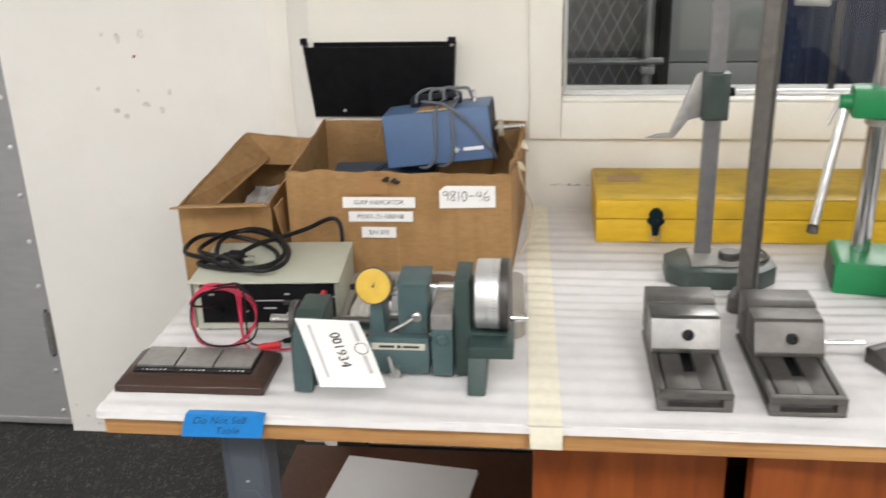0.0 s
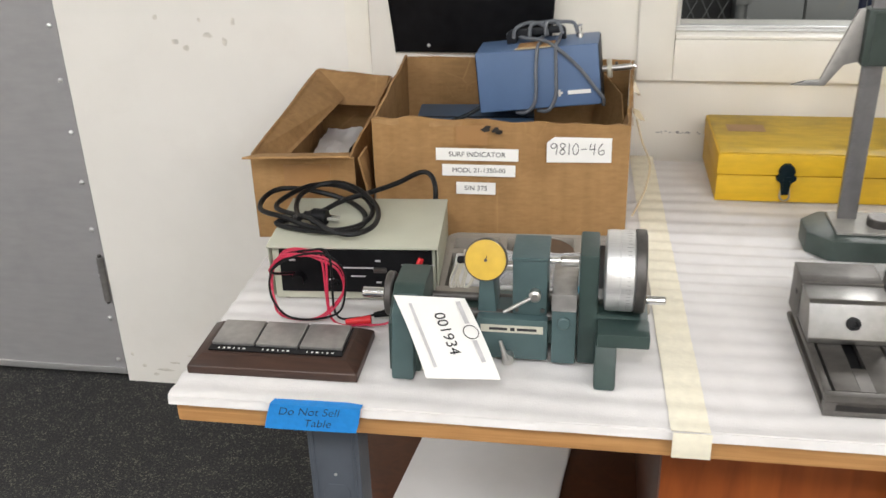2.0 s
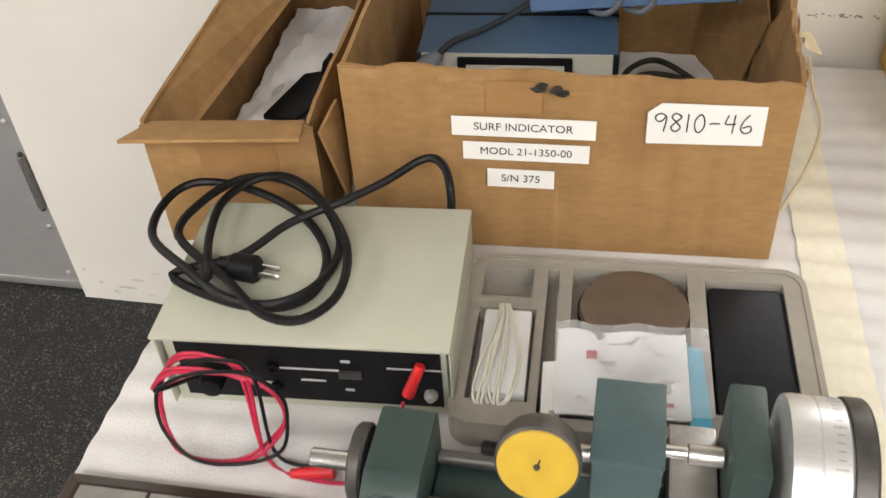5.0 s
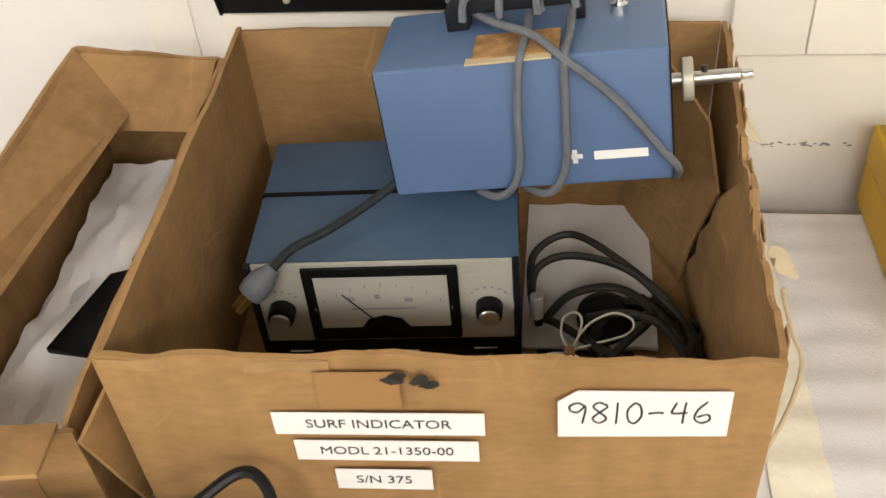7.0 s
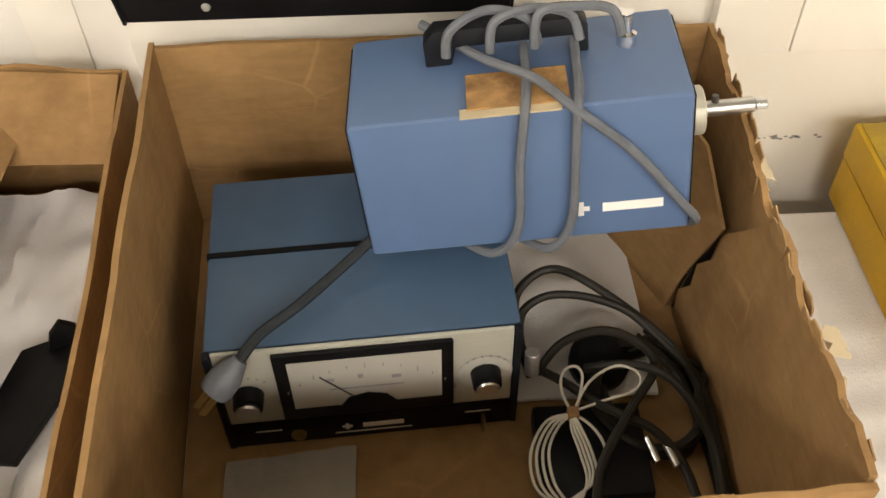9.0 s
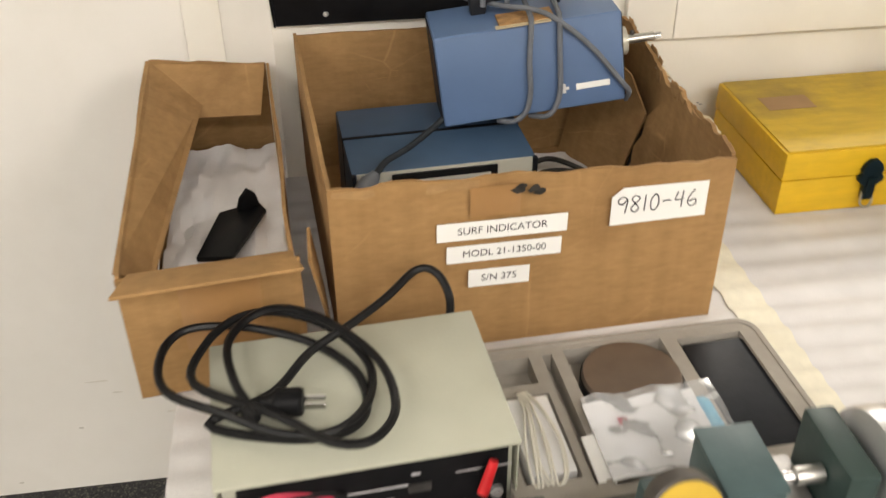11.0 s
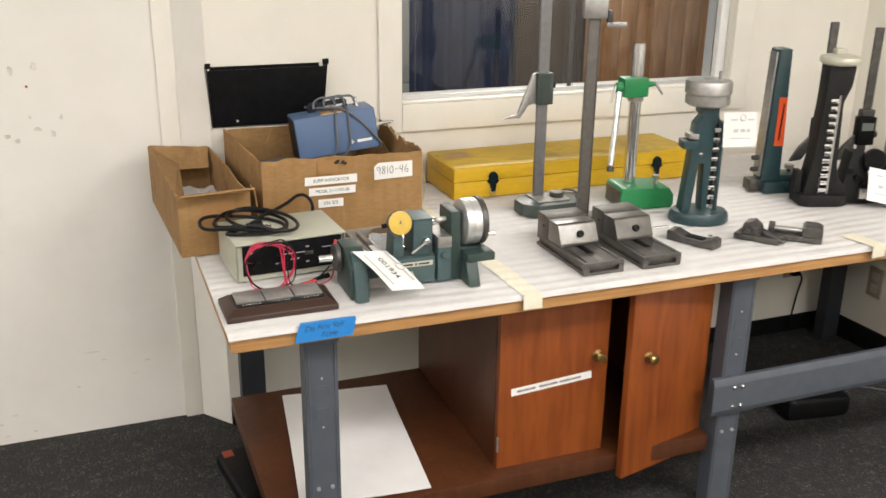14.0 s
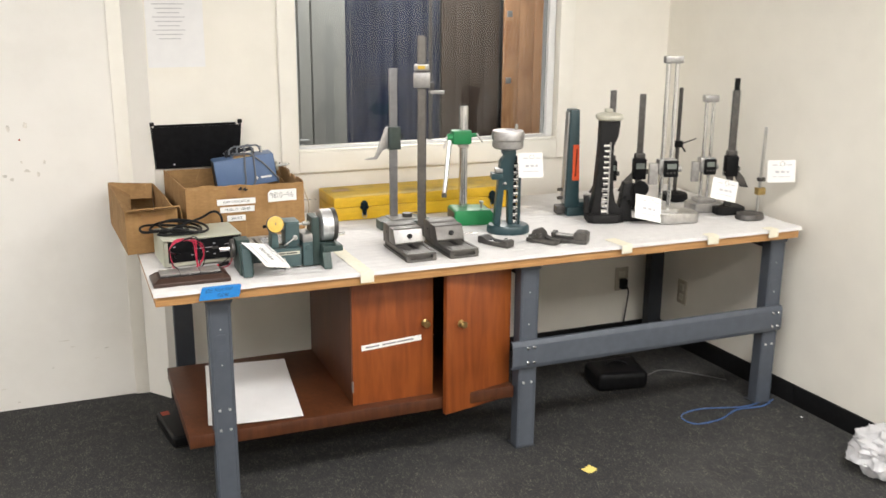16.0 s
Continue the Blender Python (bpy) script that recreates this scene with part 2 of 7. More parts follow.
M = {
    "wall": material("wall_paint", (0.84, 0.805, 0.725), 0.6, var=0.02, scale=8, bump=0.12, bscale=160, stain=(0.70, 0.66, 0.56), sscale=2.2, samount=0.25),
    "panel": material("panel_paint", (0.85, 0.825, 0.775), 0.5, var=0.02, scale=6, bump=0.05, bscale=90, stain=(0.66, 0.62, 0.55), sscale=3.3, samount=0.18),
    "trim": material("trim_paint", (0.86, 0.83, 0.755), 0.42, var=0.02, scale=10, bump=0.06, bscale=70, stain=(0.70, 0.65, 0.55), sscale=6, samount=0.2),
    "ceiling": material("ceiling_tile", (0.78, 0.77, 0.73), 0.9, var=0.05, scale=120, bump=0.3),
    "carpet": carpet_material(),
    "rubber": material("black_rubber", (0.0072, 0.0072, 0.0078), 0.55, var=0.3, scale=60, spec=0.22),
    "smudge": material("grey_smudge", (0.69, 0.655, 0.59), 0.6, var=0.25, scale=60),
    "red_dot": material("red_mark", (0.35, 0.06, 0.03), 0.6),
    "door_steel": material("grey_door_paint", (0.36, 0.355, 0.36), 0.45, 0.1, var=0.05, scale=14, bump=0.05, stain=(0.26, 0.26, 0.27), sscale=4, samount=0.4, stretch=(1, 1, 4)),
    "alu": material("brushed_aluminium", (0.74, 0.74, 0.74), 0.38, 0.75, var=0.08, scale=50, stretch=(1, 20, 20)),
    "steel": material("steel", (0.56, 0.55, 0.53), 0.32, 0.95, var=0.12, scale=60, stain=(0.33, 0.31, 0.29), sscale=18, samount=0.45, bump=0.05),
    "steel_matt": material("satin_steel", (0.42, 0.41, 0.40), 0.42, 0.85, var=0.12, scale=70, stain=(0.25, 0.24, 0.22), sscale=16, samount=0.5, bump=0.08),
    "jaw_steel": material("ground_jaw_steel", (0.20, 0.195, 0.186), 0.32, 0.95, var=0.1, scale=70, stain=(0.22, 0.21, 0.195), sscale=16, samount=0.5, bump=0.06),
    "chrome": material("chrome", (0.78, 0.78, 0.79), 0.16, 1.0, var=0.05, scale=30),
    "dark_steel": material("dark_steel", (0.095, 0.089, 0.084), 0.45, 0.6, var=0.25, scale=60, stain=(0.16, 0.148, 0.135), sscale=20, samount=0.5, bump=0.1),
    "vise_steel": material("ground_vise_steel", (0.15, 0.142, 0.133), 0.46, 0.8, var=0.15, scale=50, stain=(0.09, 0.082, 0.074), sscale=13, samount=0.6, bump=0.08),
    "gauge_column": material("grey_gauge_column", (0.26, 0.255, 0.265), 0.42, 0.7, var=0.08, scale=70, stain=(0.18, 0.175, 0.18), sscale=12, samount=0.4, bump=0.05),
    "dull_plate": material("dull_ground_plate", (0.36, 0.35, 0.32), 0.6, 0.15, var=0.1, scale=60, stain=(0.22, 0.2, 0.17), sscale=14, samount=0.5, bump=0.05),
    "cord_dark": material("dark_grey_cord", (0.022, 0.026, 0.030), 0.6, var=0.2, scale=80, spec=0.2),
    "column_steel": material("dull_column_steel", (0.165, 0.152, 0.138), 0.5, 0.6, var=0.12, scale=70, stain=(0.12, 0.115, 0.105), sscale=14, samount=0.5, bump=0.08),
    "black": material("black_plastic", (0.0060, 0.0060, 0.0066), 0.45, var=0.3, scale=50, bump=0.05, spec=0.16),
    "black_paint": material("black_enamel", (0.0075, 0.0075, 0.0085), 0.4, var=0.3, scale=40, stain=(0.018, 0.018, 0.019), sscale=9, samount=0.4, spec=0.14),
    "black_cast": material("black_wrinkle_paint", (0.0132, 0.0126, 0.0126), 0.5, var=0.4, scale=200, bump=0.4, bscale=350, spec=0.22),
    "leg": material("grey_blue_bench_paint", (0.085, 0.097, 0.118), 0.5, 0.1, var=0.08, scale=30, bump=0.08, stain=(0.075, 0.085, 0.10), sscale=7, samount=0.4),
    # bench paint again, darkened as it looks in shade below the top
    "leg_shaded": material("shaded_bench_paint", (0.030, 0.034, 0.042), 0.5, 0.1, var=0.1, scale=30, bump=0.08),
    "bench_edge": wood_material("bench_board_edge", (0.40, 0.20, 0.07), (0.56, 0.31, 0.12), 0.55, (1.5, 40, 40)),
    "foam": material("white_packing_foam", (0.70, 0.68, 0.665), 0.7, var=0.04, scale=30, bump=0.35, bscale=420, stain=(0.58, 0.555, 0.53), sscale=5, samount=0.35),
    # foam colour lifted to replace light missing deep in the narrow box
    "wrap_foam_lifted": material("thin_foam_wrap_lifted", (0.86, 0.835, 0.825), 0.6, var=0.03, scale=30, bump=0.2, bscale=300, stain=(0.76, 0.735, 0.715), sscale=5, samount=0.3),
    "mask_tape": material("masking_tape", (0.79, 0.745, 0.60), 0.6, var=0.05, scale=90, bump=0.25, bscale=200, stain=(0.74, 0.68, 0.52), sscale=10, samount=0.4),
    "blue_tape": material("blue_painters_tape", (0.02, 0.22, 0.60), 0.55, var=0.08, scale=90, bump=0.3, bscale=260),
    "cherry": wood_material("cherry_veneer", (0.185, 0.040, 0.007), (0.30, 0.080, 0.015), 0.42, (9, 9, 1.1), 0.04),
    # the same veneer darkened for the shade under the bench
    "cherry_shaded": wood_material("cherry_veneer_shaded", (0.060, 0.018, 0.006), (0.098, 0.031, 0.010), 0.45, (12, 12, 1.6), 0.04),
    "brass": material("aged_brass", (0.50, 0.36, 0.15), 0.3, 1.0, var=0.2, scale=60),
    "paper": material("white_paper", (0.82, 0.81, 0.80), 0.75, var=0.02, scale=20),
    "label": material("white_label", (0.84, 0.83, 0.80), 0.55, var=0.02, scale=30),
    "ink": material("black_ink", (0.02, 0.02, 0.022), 0.6, var=0.2, scale=60),
    "pale_ink": material("pale_print", (0.52, 0.51, 0.52), 0.6, var=0.1, scale=60),
    "grey_ink": material("grey_print", (0.28, 0.27, 0.28), 0.6, var=0.2, scale=60),
    "cardboard": cardboard_material("corrugated_cardboard", (0.350, 0.203, 0.083), (0.215, 0.115, 0.043), 0.5, 0.22),
    "card_inner": cardboard_material("cardboard_inside", (0.335, 0.196, 0.082), (0.175, 0.094, 0.037), 0.75),
    "card_torn": cardboard_material("torn_cardboard", (0.37, 0.222, 0.098), (0.20, 0.11, 0.045), 0.8),
    "pack_tape": material("brown_packing_tape", (0.35, 0.19, 0.075), 0.35, var=0.06, scale=30, stain=(0.27, 0.14, 0.055), sscale=9, samount=0.5),
    "tape_residue": material("brown_tape_residue", (0.36, 0.20, 0.075), 0.55, var=0.35, scale=70, stain=(0.12, 0.055, 0.018), sscale=38, samount=0.9, bump=0.4, bscale=160),
    "brown_cable": material("dull_brown_cable", (0.026, 0.023, 0.018), 0.5, var=0.25, scale=80, spec=0.3),
    "old_tape": material("yellowed_tape", (0.52, 0.43, 0.28), 0.5, var=0.1, scale=50),
    # black for the ink spots and for the shade in the torn gap
    "stain": material("ink_and_gap_shade", (0.03, 0.025, 0.02), 0.7, var=0.3, scale=90),
    "cream": material("cream_enamel", (0.46, 0.465, 0.375), 0.45, var=0.03, scale=25, bump=0.1, bscale=240, stain=(0.43, 0.42, 0.33), sscale=8, samount=0.4),
    "red": material("red_plastic", (0.62, 0.02, 0.025), 0.4, var=0.12, scale=60),
    "red_wire": material("red_wire", (0.46, 0.016, 0.055), 0.4, var=0.12, scale=60),
    "black_wire": material("black_cable", (0.0084, 0.0084, 0.0090), 0.4, var=0.3, scale=80, spec=0.22),
    "grey_wire": material("grey_cable", (0.129, 0.140, 0.160), 0.5, var=0.15, scale=80, stain=(0.09, 0.10, 0.12), sscale=20, samount=0.5),
    "white_wire": material("white_wire", (0.72, 0.69, 0.60), 0.45, var=0.06, scale=60),
    "blue_box": material("blue_enamel", (0.093, 0.155, 0.285), 0.42, var=0.04, scale=30, bump=0.05, stain=(0.085, 0.145, 0.31), sscale=8, samount=0.4),
    "blue_dark": material("slate_blue_enamel", (0.050, 0.092, 0.155), 0.45, var=0.05, scale=30, bump=0.05, stain=(0.065, 0.115, 0.21), sscale=9, samount=0.5),
    "silver_panel": material("silver_panel", (0.45, 0.445, 0.38), 0.4, 0.0, var=0.04, scale=60, stretch=(1, 12, 12)),
    "dial_face": material("meter_face", (0.47, 0.46, 0.41), 0.5, var=0.03, scale=30),
    "teal": material("teal_green_enamel", (0.056, 0.094, 0.097), 0.44, var=0.07, scale=40, bump=0.12, bscale=150, stain=(0.04, 0.075, 0.078), sscale=12, samount=0.6),
    "teal_dark": material("dark_green_enamel", (0.031, 0.053, 0.048), 0.44, var=0.1, scale=40, bump=0.12, bscale=150, stain=(0.022, 0.045, 0.04), sscale=12, samount=0.6),
    "teal_blue": material("blue_green_enamel", (0.024, 0.054, 0.062), 0.36, var=0.1, scale=40, bump=0.1, bscale=150, stain=(0.016, 0.038, 0.044), sscale=12, samount=0.6),
    "base_green": material("grey_green_enamel", (0.05, 0.068, 0.06), 0.42, var=0.1, scale=40, bump=0.2, bscale=150, stain=(0.03, 0.04, 0.036), sscale=12, samount=0.6),
    "bright_green": material("bright_green_enamel", (0.018, 0.225, 0.072), 0.42, var=0.07, scale=40, bump=0.15, bscale=130, stain=(0.015, 0.20, 0.06), sscale=10, samount=0.4),
    "gauge_yellow": material("yellow_dial_face", (0.56, 0.37, 0.04), 0.35, var=0.08, scale=60, coat=0.15),
    "yellow": material("yellow_painted_wood", (0.68, 0.42, 0.012), 0.5, var=0.08, scale=24, bump=0.2, bscale=60, stretch=(1, 4, 4), stain=(0.48, 0.29, 0.02), sscale=6, samount=0.55),
    "yellow_top": material("grimy_yellow_paint", (0.58, 0.38, 0.025), 0.55, var=0.12, scale=18, bump=0.2, bscale=60, stretch=(1, 4, 4), stain=(0.22, 0.16, 0.05), sscale=5, samount=0.75),
    "latch": material("dark_blue_latch", (0.0072, 0.0180, 0.0240), 0.4, 0.4, var=0.2, scale=60, spec=0.22),
    "walnut": wood_material("dark_walnut", (0.026, 0.013, 0.009), (0.058, 0.028, 0.018), 0.4, (2, 30, 30), 0.08),
    "tray_foam": material("grey_moulded_foam", (0.33, 0.30, 0.26), 0.85, var=0.06, scale=60, bump=0.25, bscale=200, stain=(0.29, 0.265, 0.23), sscale=8, samount=0.5),
    "puck": material("brown_lapping_plate", (0.165, 0.125, 0.095), 0.42, 0.4, var=0.08, scale=40, stain=(0.15, 0.105, 0.075), sscale=14, samount=0.4),
    "navy": material("dark_navy_block", (0.0084, 0.0096, 0.0132), 0.5, var=0.2, scale=60, bump=0.1, spec=0.22),
    "plastic_bag": glass_material("clear_bag", 0.25, (0.98, 0.98, 0.98), 0.92, 0.14),
    "acrylic": glass_material("clear_acrylic", 0.06, (0.86, 0.87, 0.88), 0.76),
    "cyan": material("cyan_card", (0.09, 0.42, 0.62), 0.5, var=0.05),
    "orange": material("orange_red_plate", (0.68, 0.085, 0.02), 0.4, var=0.05, scale=40),
    "ivory": material("ivory_dial", (0.55, 0.53, 0.44), 0.4, 0.2, var=0.08, scale=50),
    "digital": material("lcd_grey", (0.18, 0.20, 0.18), 0.3),
    "window_glass": glass_material("window_glass", 0.0, (0.95, 0.96, 0.96), 0.90),
    "vinyl": material("white_vinyl", (0.80, 0.80, 0.79), 0.35, var=0.02),
    "locker": material("grey_locker_paint", (0.22, 0.225, 0.215), 0.5, var=0.04, scale=10, bump=0.04, stain=(0.17, 0.175, 0.165), sscale=2, samount=0.3),
    "tarp": material("navy_curtain", (0.007, 0.014, 0.042), 0.7, var=0.3, scale=5, stain=(0.022, 0.032, 0.070), sscale=1.5, samount=0.6, bump=0.2),
    "brown_dark": material("dark_brown_board", (0.045, 0.028, 0.018), 0.7, var=0.3, scale=9, stretch=(6, 6, 1)),
    "plank": wood_material("pine_plank", (0.38, 0.190, 0.088), (0.58, 0.325, 0.165), 0.6, (14, 14, 1.2), 0.1, 0.3),
    "galv": material("galvanised_wire", (0.30, 0.31, 0.31), 0.45, 0.7, var=0.1),
    # workshop shell: its shade is mixed into one dark grey
    "far_shade": material("workshop_shade", (0.10, 0.10, 0.10), 0.8, var=0.1, scale=5),
    "blue_cable": material("blue_cable", (0.04, 0.10, 0.26), 0.5, var=0.1),
    "pale_cable": material("pale_cable", (0.12, 0.12, 0.12), 0.5, var=0.1),
    "yellow_note": material("yellow_note", (0.75, 0.58, 0.16), 0.7, var=0.03),
    "bubble": glass_material("bubble_wrap", 0.25, (0.95, 0.94, 0.95), 0.80, 0.45),
    "almond": material("almond_plastic", (0.42, 0.38, 0.30), 0.4, var=0.03),
    "lamp": glow_material("lamp_diffuser", LAMP_COLOUR, 4.0),
}


# ---- building helpers ----
def box(bm, x0, x1, y0, y1, z0, z1, bev=0.0, seg=2):
    m = Matrix.Translation(((x0 + x1) / 2, (y0 + y1) / 2, (z0 + z1) / 2)) @ Matrix.Diagonal((x1 - x0, y1 - y0, z1 - z0, 1))
    vs = bmesh.ops.create_cube(bm, size=1, matrix=m)["verts"]
    if bev:
        bmesh.ops.bevel(bm, geom=list({e for v in vs for e in v.link_edges}), offset=bev, segments=seg, profile=0.6, affect="EDGES")
    return bm


def prism(bm, pts, plane, a0, a1, bev=0.0, seg=2):
    """A flat outline drawn out: plane 'xy' along z, 'xz' along y, 'yz' along x."""
    def at(p, a):
        return {"xy": (p[0], p[1], a), "xz": (p[0], a, p[1]), "yz": (a, p[0], p[1])}[plane]
    lo, hi = [bm.verts.new(at(p, a0)) for p in pts], [bm.verts.new(at(p, a1)) for p in pts]
    fs = [bm.faces.new(lo), bm.faces.new(hi[::-1])]
    for i in range(len(pts)):
        j = (i + 1) % len(pts)
        fs.append(bm.faces.new((lo[j], lo[i], hi[i], hi[j])))
    bmesh.ops.recalc_face_normals(bm, faces=fs)
    if bev:
        bmesh.ops.bevel(bm, geom=list({e for f in fs for e in f.edges}), offset=bev, segments=seg, profile=0.6, affect="EDGES")
    return bm


def lathe(bm, profile, m=Matrix(), seg=32):
    """Turned shape: (radius, height) pairs round the local z axis."""
    rings = []
    for r, z in profile:
        if r < 1e-6:
            rings.append([bm.verts.new(m @ Vector((0, 0, z)))])
        else:
            rings.append([bm.verts.new(m @ Vector((r * math.cos(2 * math.pi * i / seg), r * math.sin(2 * math.pi * i / seg), z))) for i in range(seg)])
    fs = []
    for a, b in zip(rings, rings[1:]):
        for i in range(seg):
            j = (i + 1) % seg
            if len(a) == 1 and len(b) == 1:
                continue
            if len(a) == 1:
                fs.append(bm.faces.new((a[0], b[i], b[j])))
            elif len(b) == 1:
                fs.append(bm.faces.new((a[i], b[0], a[j])))
            else:
                fs.append(bm.faces.new((a[i], b[i], b[j], a[j])))
    bmesh.ops.recalc_face_normals(bm, faces=fs)
    return bm


def along(p0, p1):
    """Pose with z from p0 towards p1."""
    d = Vector(p1) - Vector(p0)
    return Matrix.Translation(p0) @ d.to_track_quat("Z", "Y").to_matrix().to_4x4(), d.length


def rod(bm, p0, p1, r, r1=None, seg=20, bev=0.0):
    m, l = along(p0, p1)
    r1 = r if r1 is None else r1
    b = bev or min(r, r1, l) * 0.12
    return lathe(bm, [(0, 0), (r - b, 0), (r, b), (r1, l - b), (r1 - b, l), (0, l)], m, seg)


def smooth_path(pts, steps=6, closed=False):
    pts = [Vector(p) for p in pts]
    out, n = [], len(pts)
    for i in range(n if closed else n - 1):
        if closed:
            a, b, c, d = pts[i - 1], pts[i], pts[(i + 1) % n], pts[(i + 2) % n]
        else:
            a, b, c, d = pts[max(i - 1, 0)], pts[i], pts[i + 1], pts[min(i + 2, n - 1)]
        for k in range(steps):
            t = k / steps
            out.append(0.5 * ((2 * b) + (c - a) * t + (2 * a - 5 * b + 4 * c - d) * t * t + (3 * b - a - 3 * c + d) * t ** 3))
    if not closed:
        out.append(pts[-1])
    return out


def sweep(bm, pts, r, seg=8, steps=6):
    """A round cable along smoothed points."""
    path = smooth_path(pts, steps)
    side = None
    rings = []
    for i, p in enumerate(path):
        d = (path[min(i + 1, len(path) - 1)] - path[max(i - 1, 0)]).normalized()
        if side is None:
            side = d.orthogonal().normalized()
        side = (side - d * side.dot(d)).normalized()
        up = d.cross(side)
        rings.append([bm.verts.new(p + r * (math.cos(2 * math.pi * k / seg) * side + math.sin(2 * math.pi * k / seg) * up)) for k in range(seg)])
    fs = []
    for a, b in zip(rings, rings[1:]):
        for k in range(seg):
            fs.append(bm.faces.new((a[k], a[(k + 1) % seg], b[(k + 1) % seg], b[k])))
    fs += [bm.faces.new(rings[0][::-1]), bm.faces.new(rings[-1])]
    bmesh.ops.recalc_face_normals(bm, faces=fs)
    return bm


def sheet(bm, o, u, v, nu, nv, thick, height):
    """A thin sheet with a wavy surface: o + u*a + v*b + normal*height(a, b)."""
    o, u, v = Vector(o), Vector(u), Vector(v)
    nrm = u.cross(v).normalized()
    g = [[[bm.verts.new(o + u * (i / nu) + v * (j / nv) + nrm * (height(i / nu, j / nv) - k * thick)) for j in range(nv + 1)] for i in range(nu + 1)] for k in (0, 1)]
    for i in range(nu):
        for j in range(nv):
            bm.faces.new((g[0][i][j], g[0][i + 1][j], g[0][i + 1][j + 1], g[0][i][j + 1]))
            bm.faces.new((g[1][i][j], g[1][i][j + 1], g[1][i + 1][j + 1], g[1][i + 1][j]))
    edge = [(i, 0) for i in range(nu + 1)] + [(nu, j) for j in range(1, nv + 1)] + [(i, nv) for i in range(nu - 1, -1, -1)] + [(0, j) for j in range(nv - 1, 0, -1)]
    for a, b in zip(edge, edge[1:] + edge[:1]):
        bm.faces.new((g[0][a[0]][a[1]], g[1][a[0]][a[1]], g[1][b[0]][b[1]], g[0][b[0]][b[1]]))
    return bm


def part(name, bm, mat, parent=None, label="", m=None, flat=False):
    me = bpy.data.meshes.new(name)
    bm.to_mesh(me)
    bm.free()
    if not flat:
        me.polygons.foreach_set("use_smooth", [True] * len(me.polygons))
        me.set_sharp_from_angle(angle=radians(32))
    me.materials.append(M[mat])
    ob = new(name, me)
    if parent:
        ob.parent = parent
    if m is not None:
        ob.matrix_basis = m
    return tagged(ob, label)


def thing(name, label, category, x=0.0, y=0.0, z=0.0, rz=0.0, group=""):
    ob = new(name)
    ob.empty_display_size = 0.05
    ob.matrix_basis = pose(x, y, z, 0, 0, rz)
    return tagged(ob, label, category, group)


def structure(name, bm, mat, label="", parent=None):
    ob = part(name, bm, mat, parent, label)
    return ob if parent else tagged(ob, label, kind="structure")


def B():
    return bmesh.new()


def boxpart(name, mat, parent, x0, x1, y0, y1, z0, z1, bev=0.0, label=""):
    return part(name, box(B(), x0, x1, y0, y1, z0, z1, bev), mat, parent, label)


def rodpart(name, mat, parent, p0, p1, r, r1=None, label="", seg=24):
    return part(name, rod(B(), p0, p1, r, r1, seg), mat, parent, label)


def writing(name, text, size, mat, parent, m, label="", bold=0.0, shear=0.0):
    """Built-in font, laid on the local xy plane of m, centred."""
    cu = bpy.data.curves.new(name, "FONT")
    cu.body, cu.size, cu.align_x, cu.align_y, cu.offset, cu.shear = text, size, "CENTER", "CENTER", bold, shear
    cu.extrude = 0.0001
    tmp = bpy.data.objects.new(name, cu)
    scene.collection.objects.link(tmp)
    bpy.context.view_layer.update()
    me = bpy.data.meshes.new_from_object(tmp.evaluated_get(bpy.context.evaluated_depsgraph_get()))
    bpy.data.objects.remove(tmp)
    me.materials.clear()
    me.materials.append(M[mat])
    ob = new(name, me)
    ob.parent = parent
    ob.matrix_basis = m
    return tagged(ob, label)


def bars(name, mat, parent, m, rows, label=""):
    """Rows of (x, y, width, height): writing too small to read."""
    bm = B()
    for x, y, w, h in rows:
        box(bm, x - w / 2, x + w / 2, y - h / 2, y + h / 2, 0, 0.0002)
    return part(name, bm, mat, parent, label, m, True)


UPRIGHT = pose(0, 0, 0, 90)          # local xy plane turned to face -y

# ---- the room ----
TOP = 0.762
WALL = 0.98
structure("floor", box(B(), -3.6, 3.2, -5.2, 1.3, -0.1, 0.0), "carpet", "charcoal flecked carpet floor of the room")
structure("ceiling", box(B(), -3.7, 3.4, -5.3, 1.3, CEILING, CEILING + 0.1), "ceiling", "pale ceiling")

bm = B()                              # wall with the window, pieces round the opening
WX0, WX1, WZ0, WZ1 = 0.682, 1.872, 1.0, 2.06
box(bm, 0.11, WX0, WALL, WALL + 0.14, 0, CEILING)
box(bm, WX1, 2.62, WALL, WALL + 0.14, 0, CEILING)
box(bm, WX0, WX1, WALL, WALL + 0.14, 0, WZ0)
box(bm, WX0, WX1, WALL, WALL + 0.14, WZ1, CEILING)
wall_north = structure("wall_north", bm, "wall", "cream painted wall with a window opening")
structure("wall_step", prism(B(), [(0.028, 1.085), (0.11, 0.98), (0.11, 1.12), (0.028, 1.12)], "xy", 0, CEILING), "panel", "cream painted wall step beside the panel")
structure("wall_panel", prism(B(), [(-0.715, 1.088), (0.028, 1.088), (0.028, 1.2), (-0.715, 1.2)], "xy", 0.0, CEILING), "panel", "off-white painted wall panel with scuff marks")
bm = B()
box(bm, -0.02, 0.034, 1.074, 1.088, 0.0, 2.1, 0.003)
structure("trim", bm, "trim", "off-white painted upright trim strip")
structure("wall_north_west", box(B(), -3.6, -0.715, 1.14, 1.25, 0, CEILING), "wall", "cream painted wall behind the grey door")
structure("wall_east", prism(B(), [(2.505, 0.0), (2.451, 0.98), (2.445, 1.12), (2.62, 1.12), (2.95, -5.2), (2.80, -5.2)], "xy", 0, CEILING), "wall", "cream painted side wall")
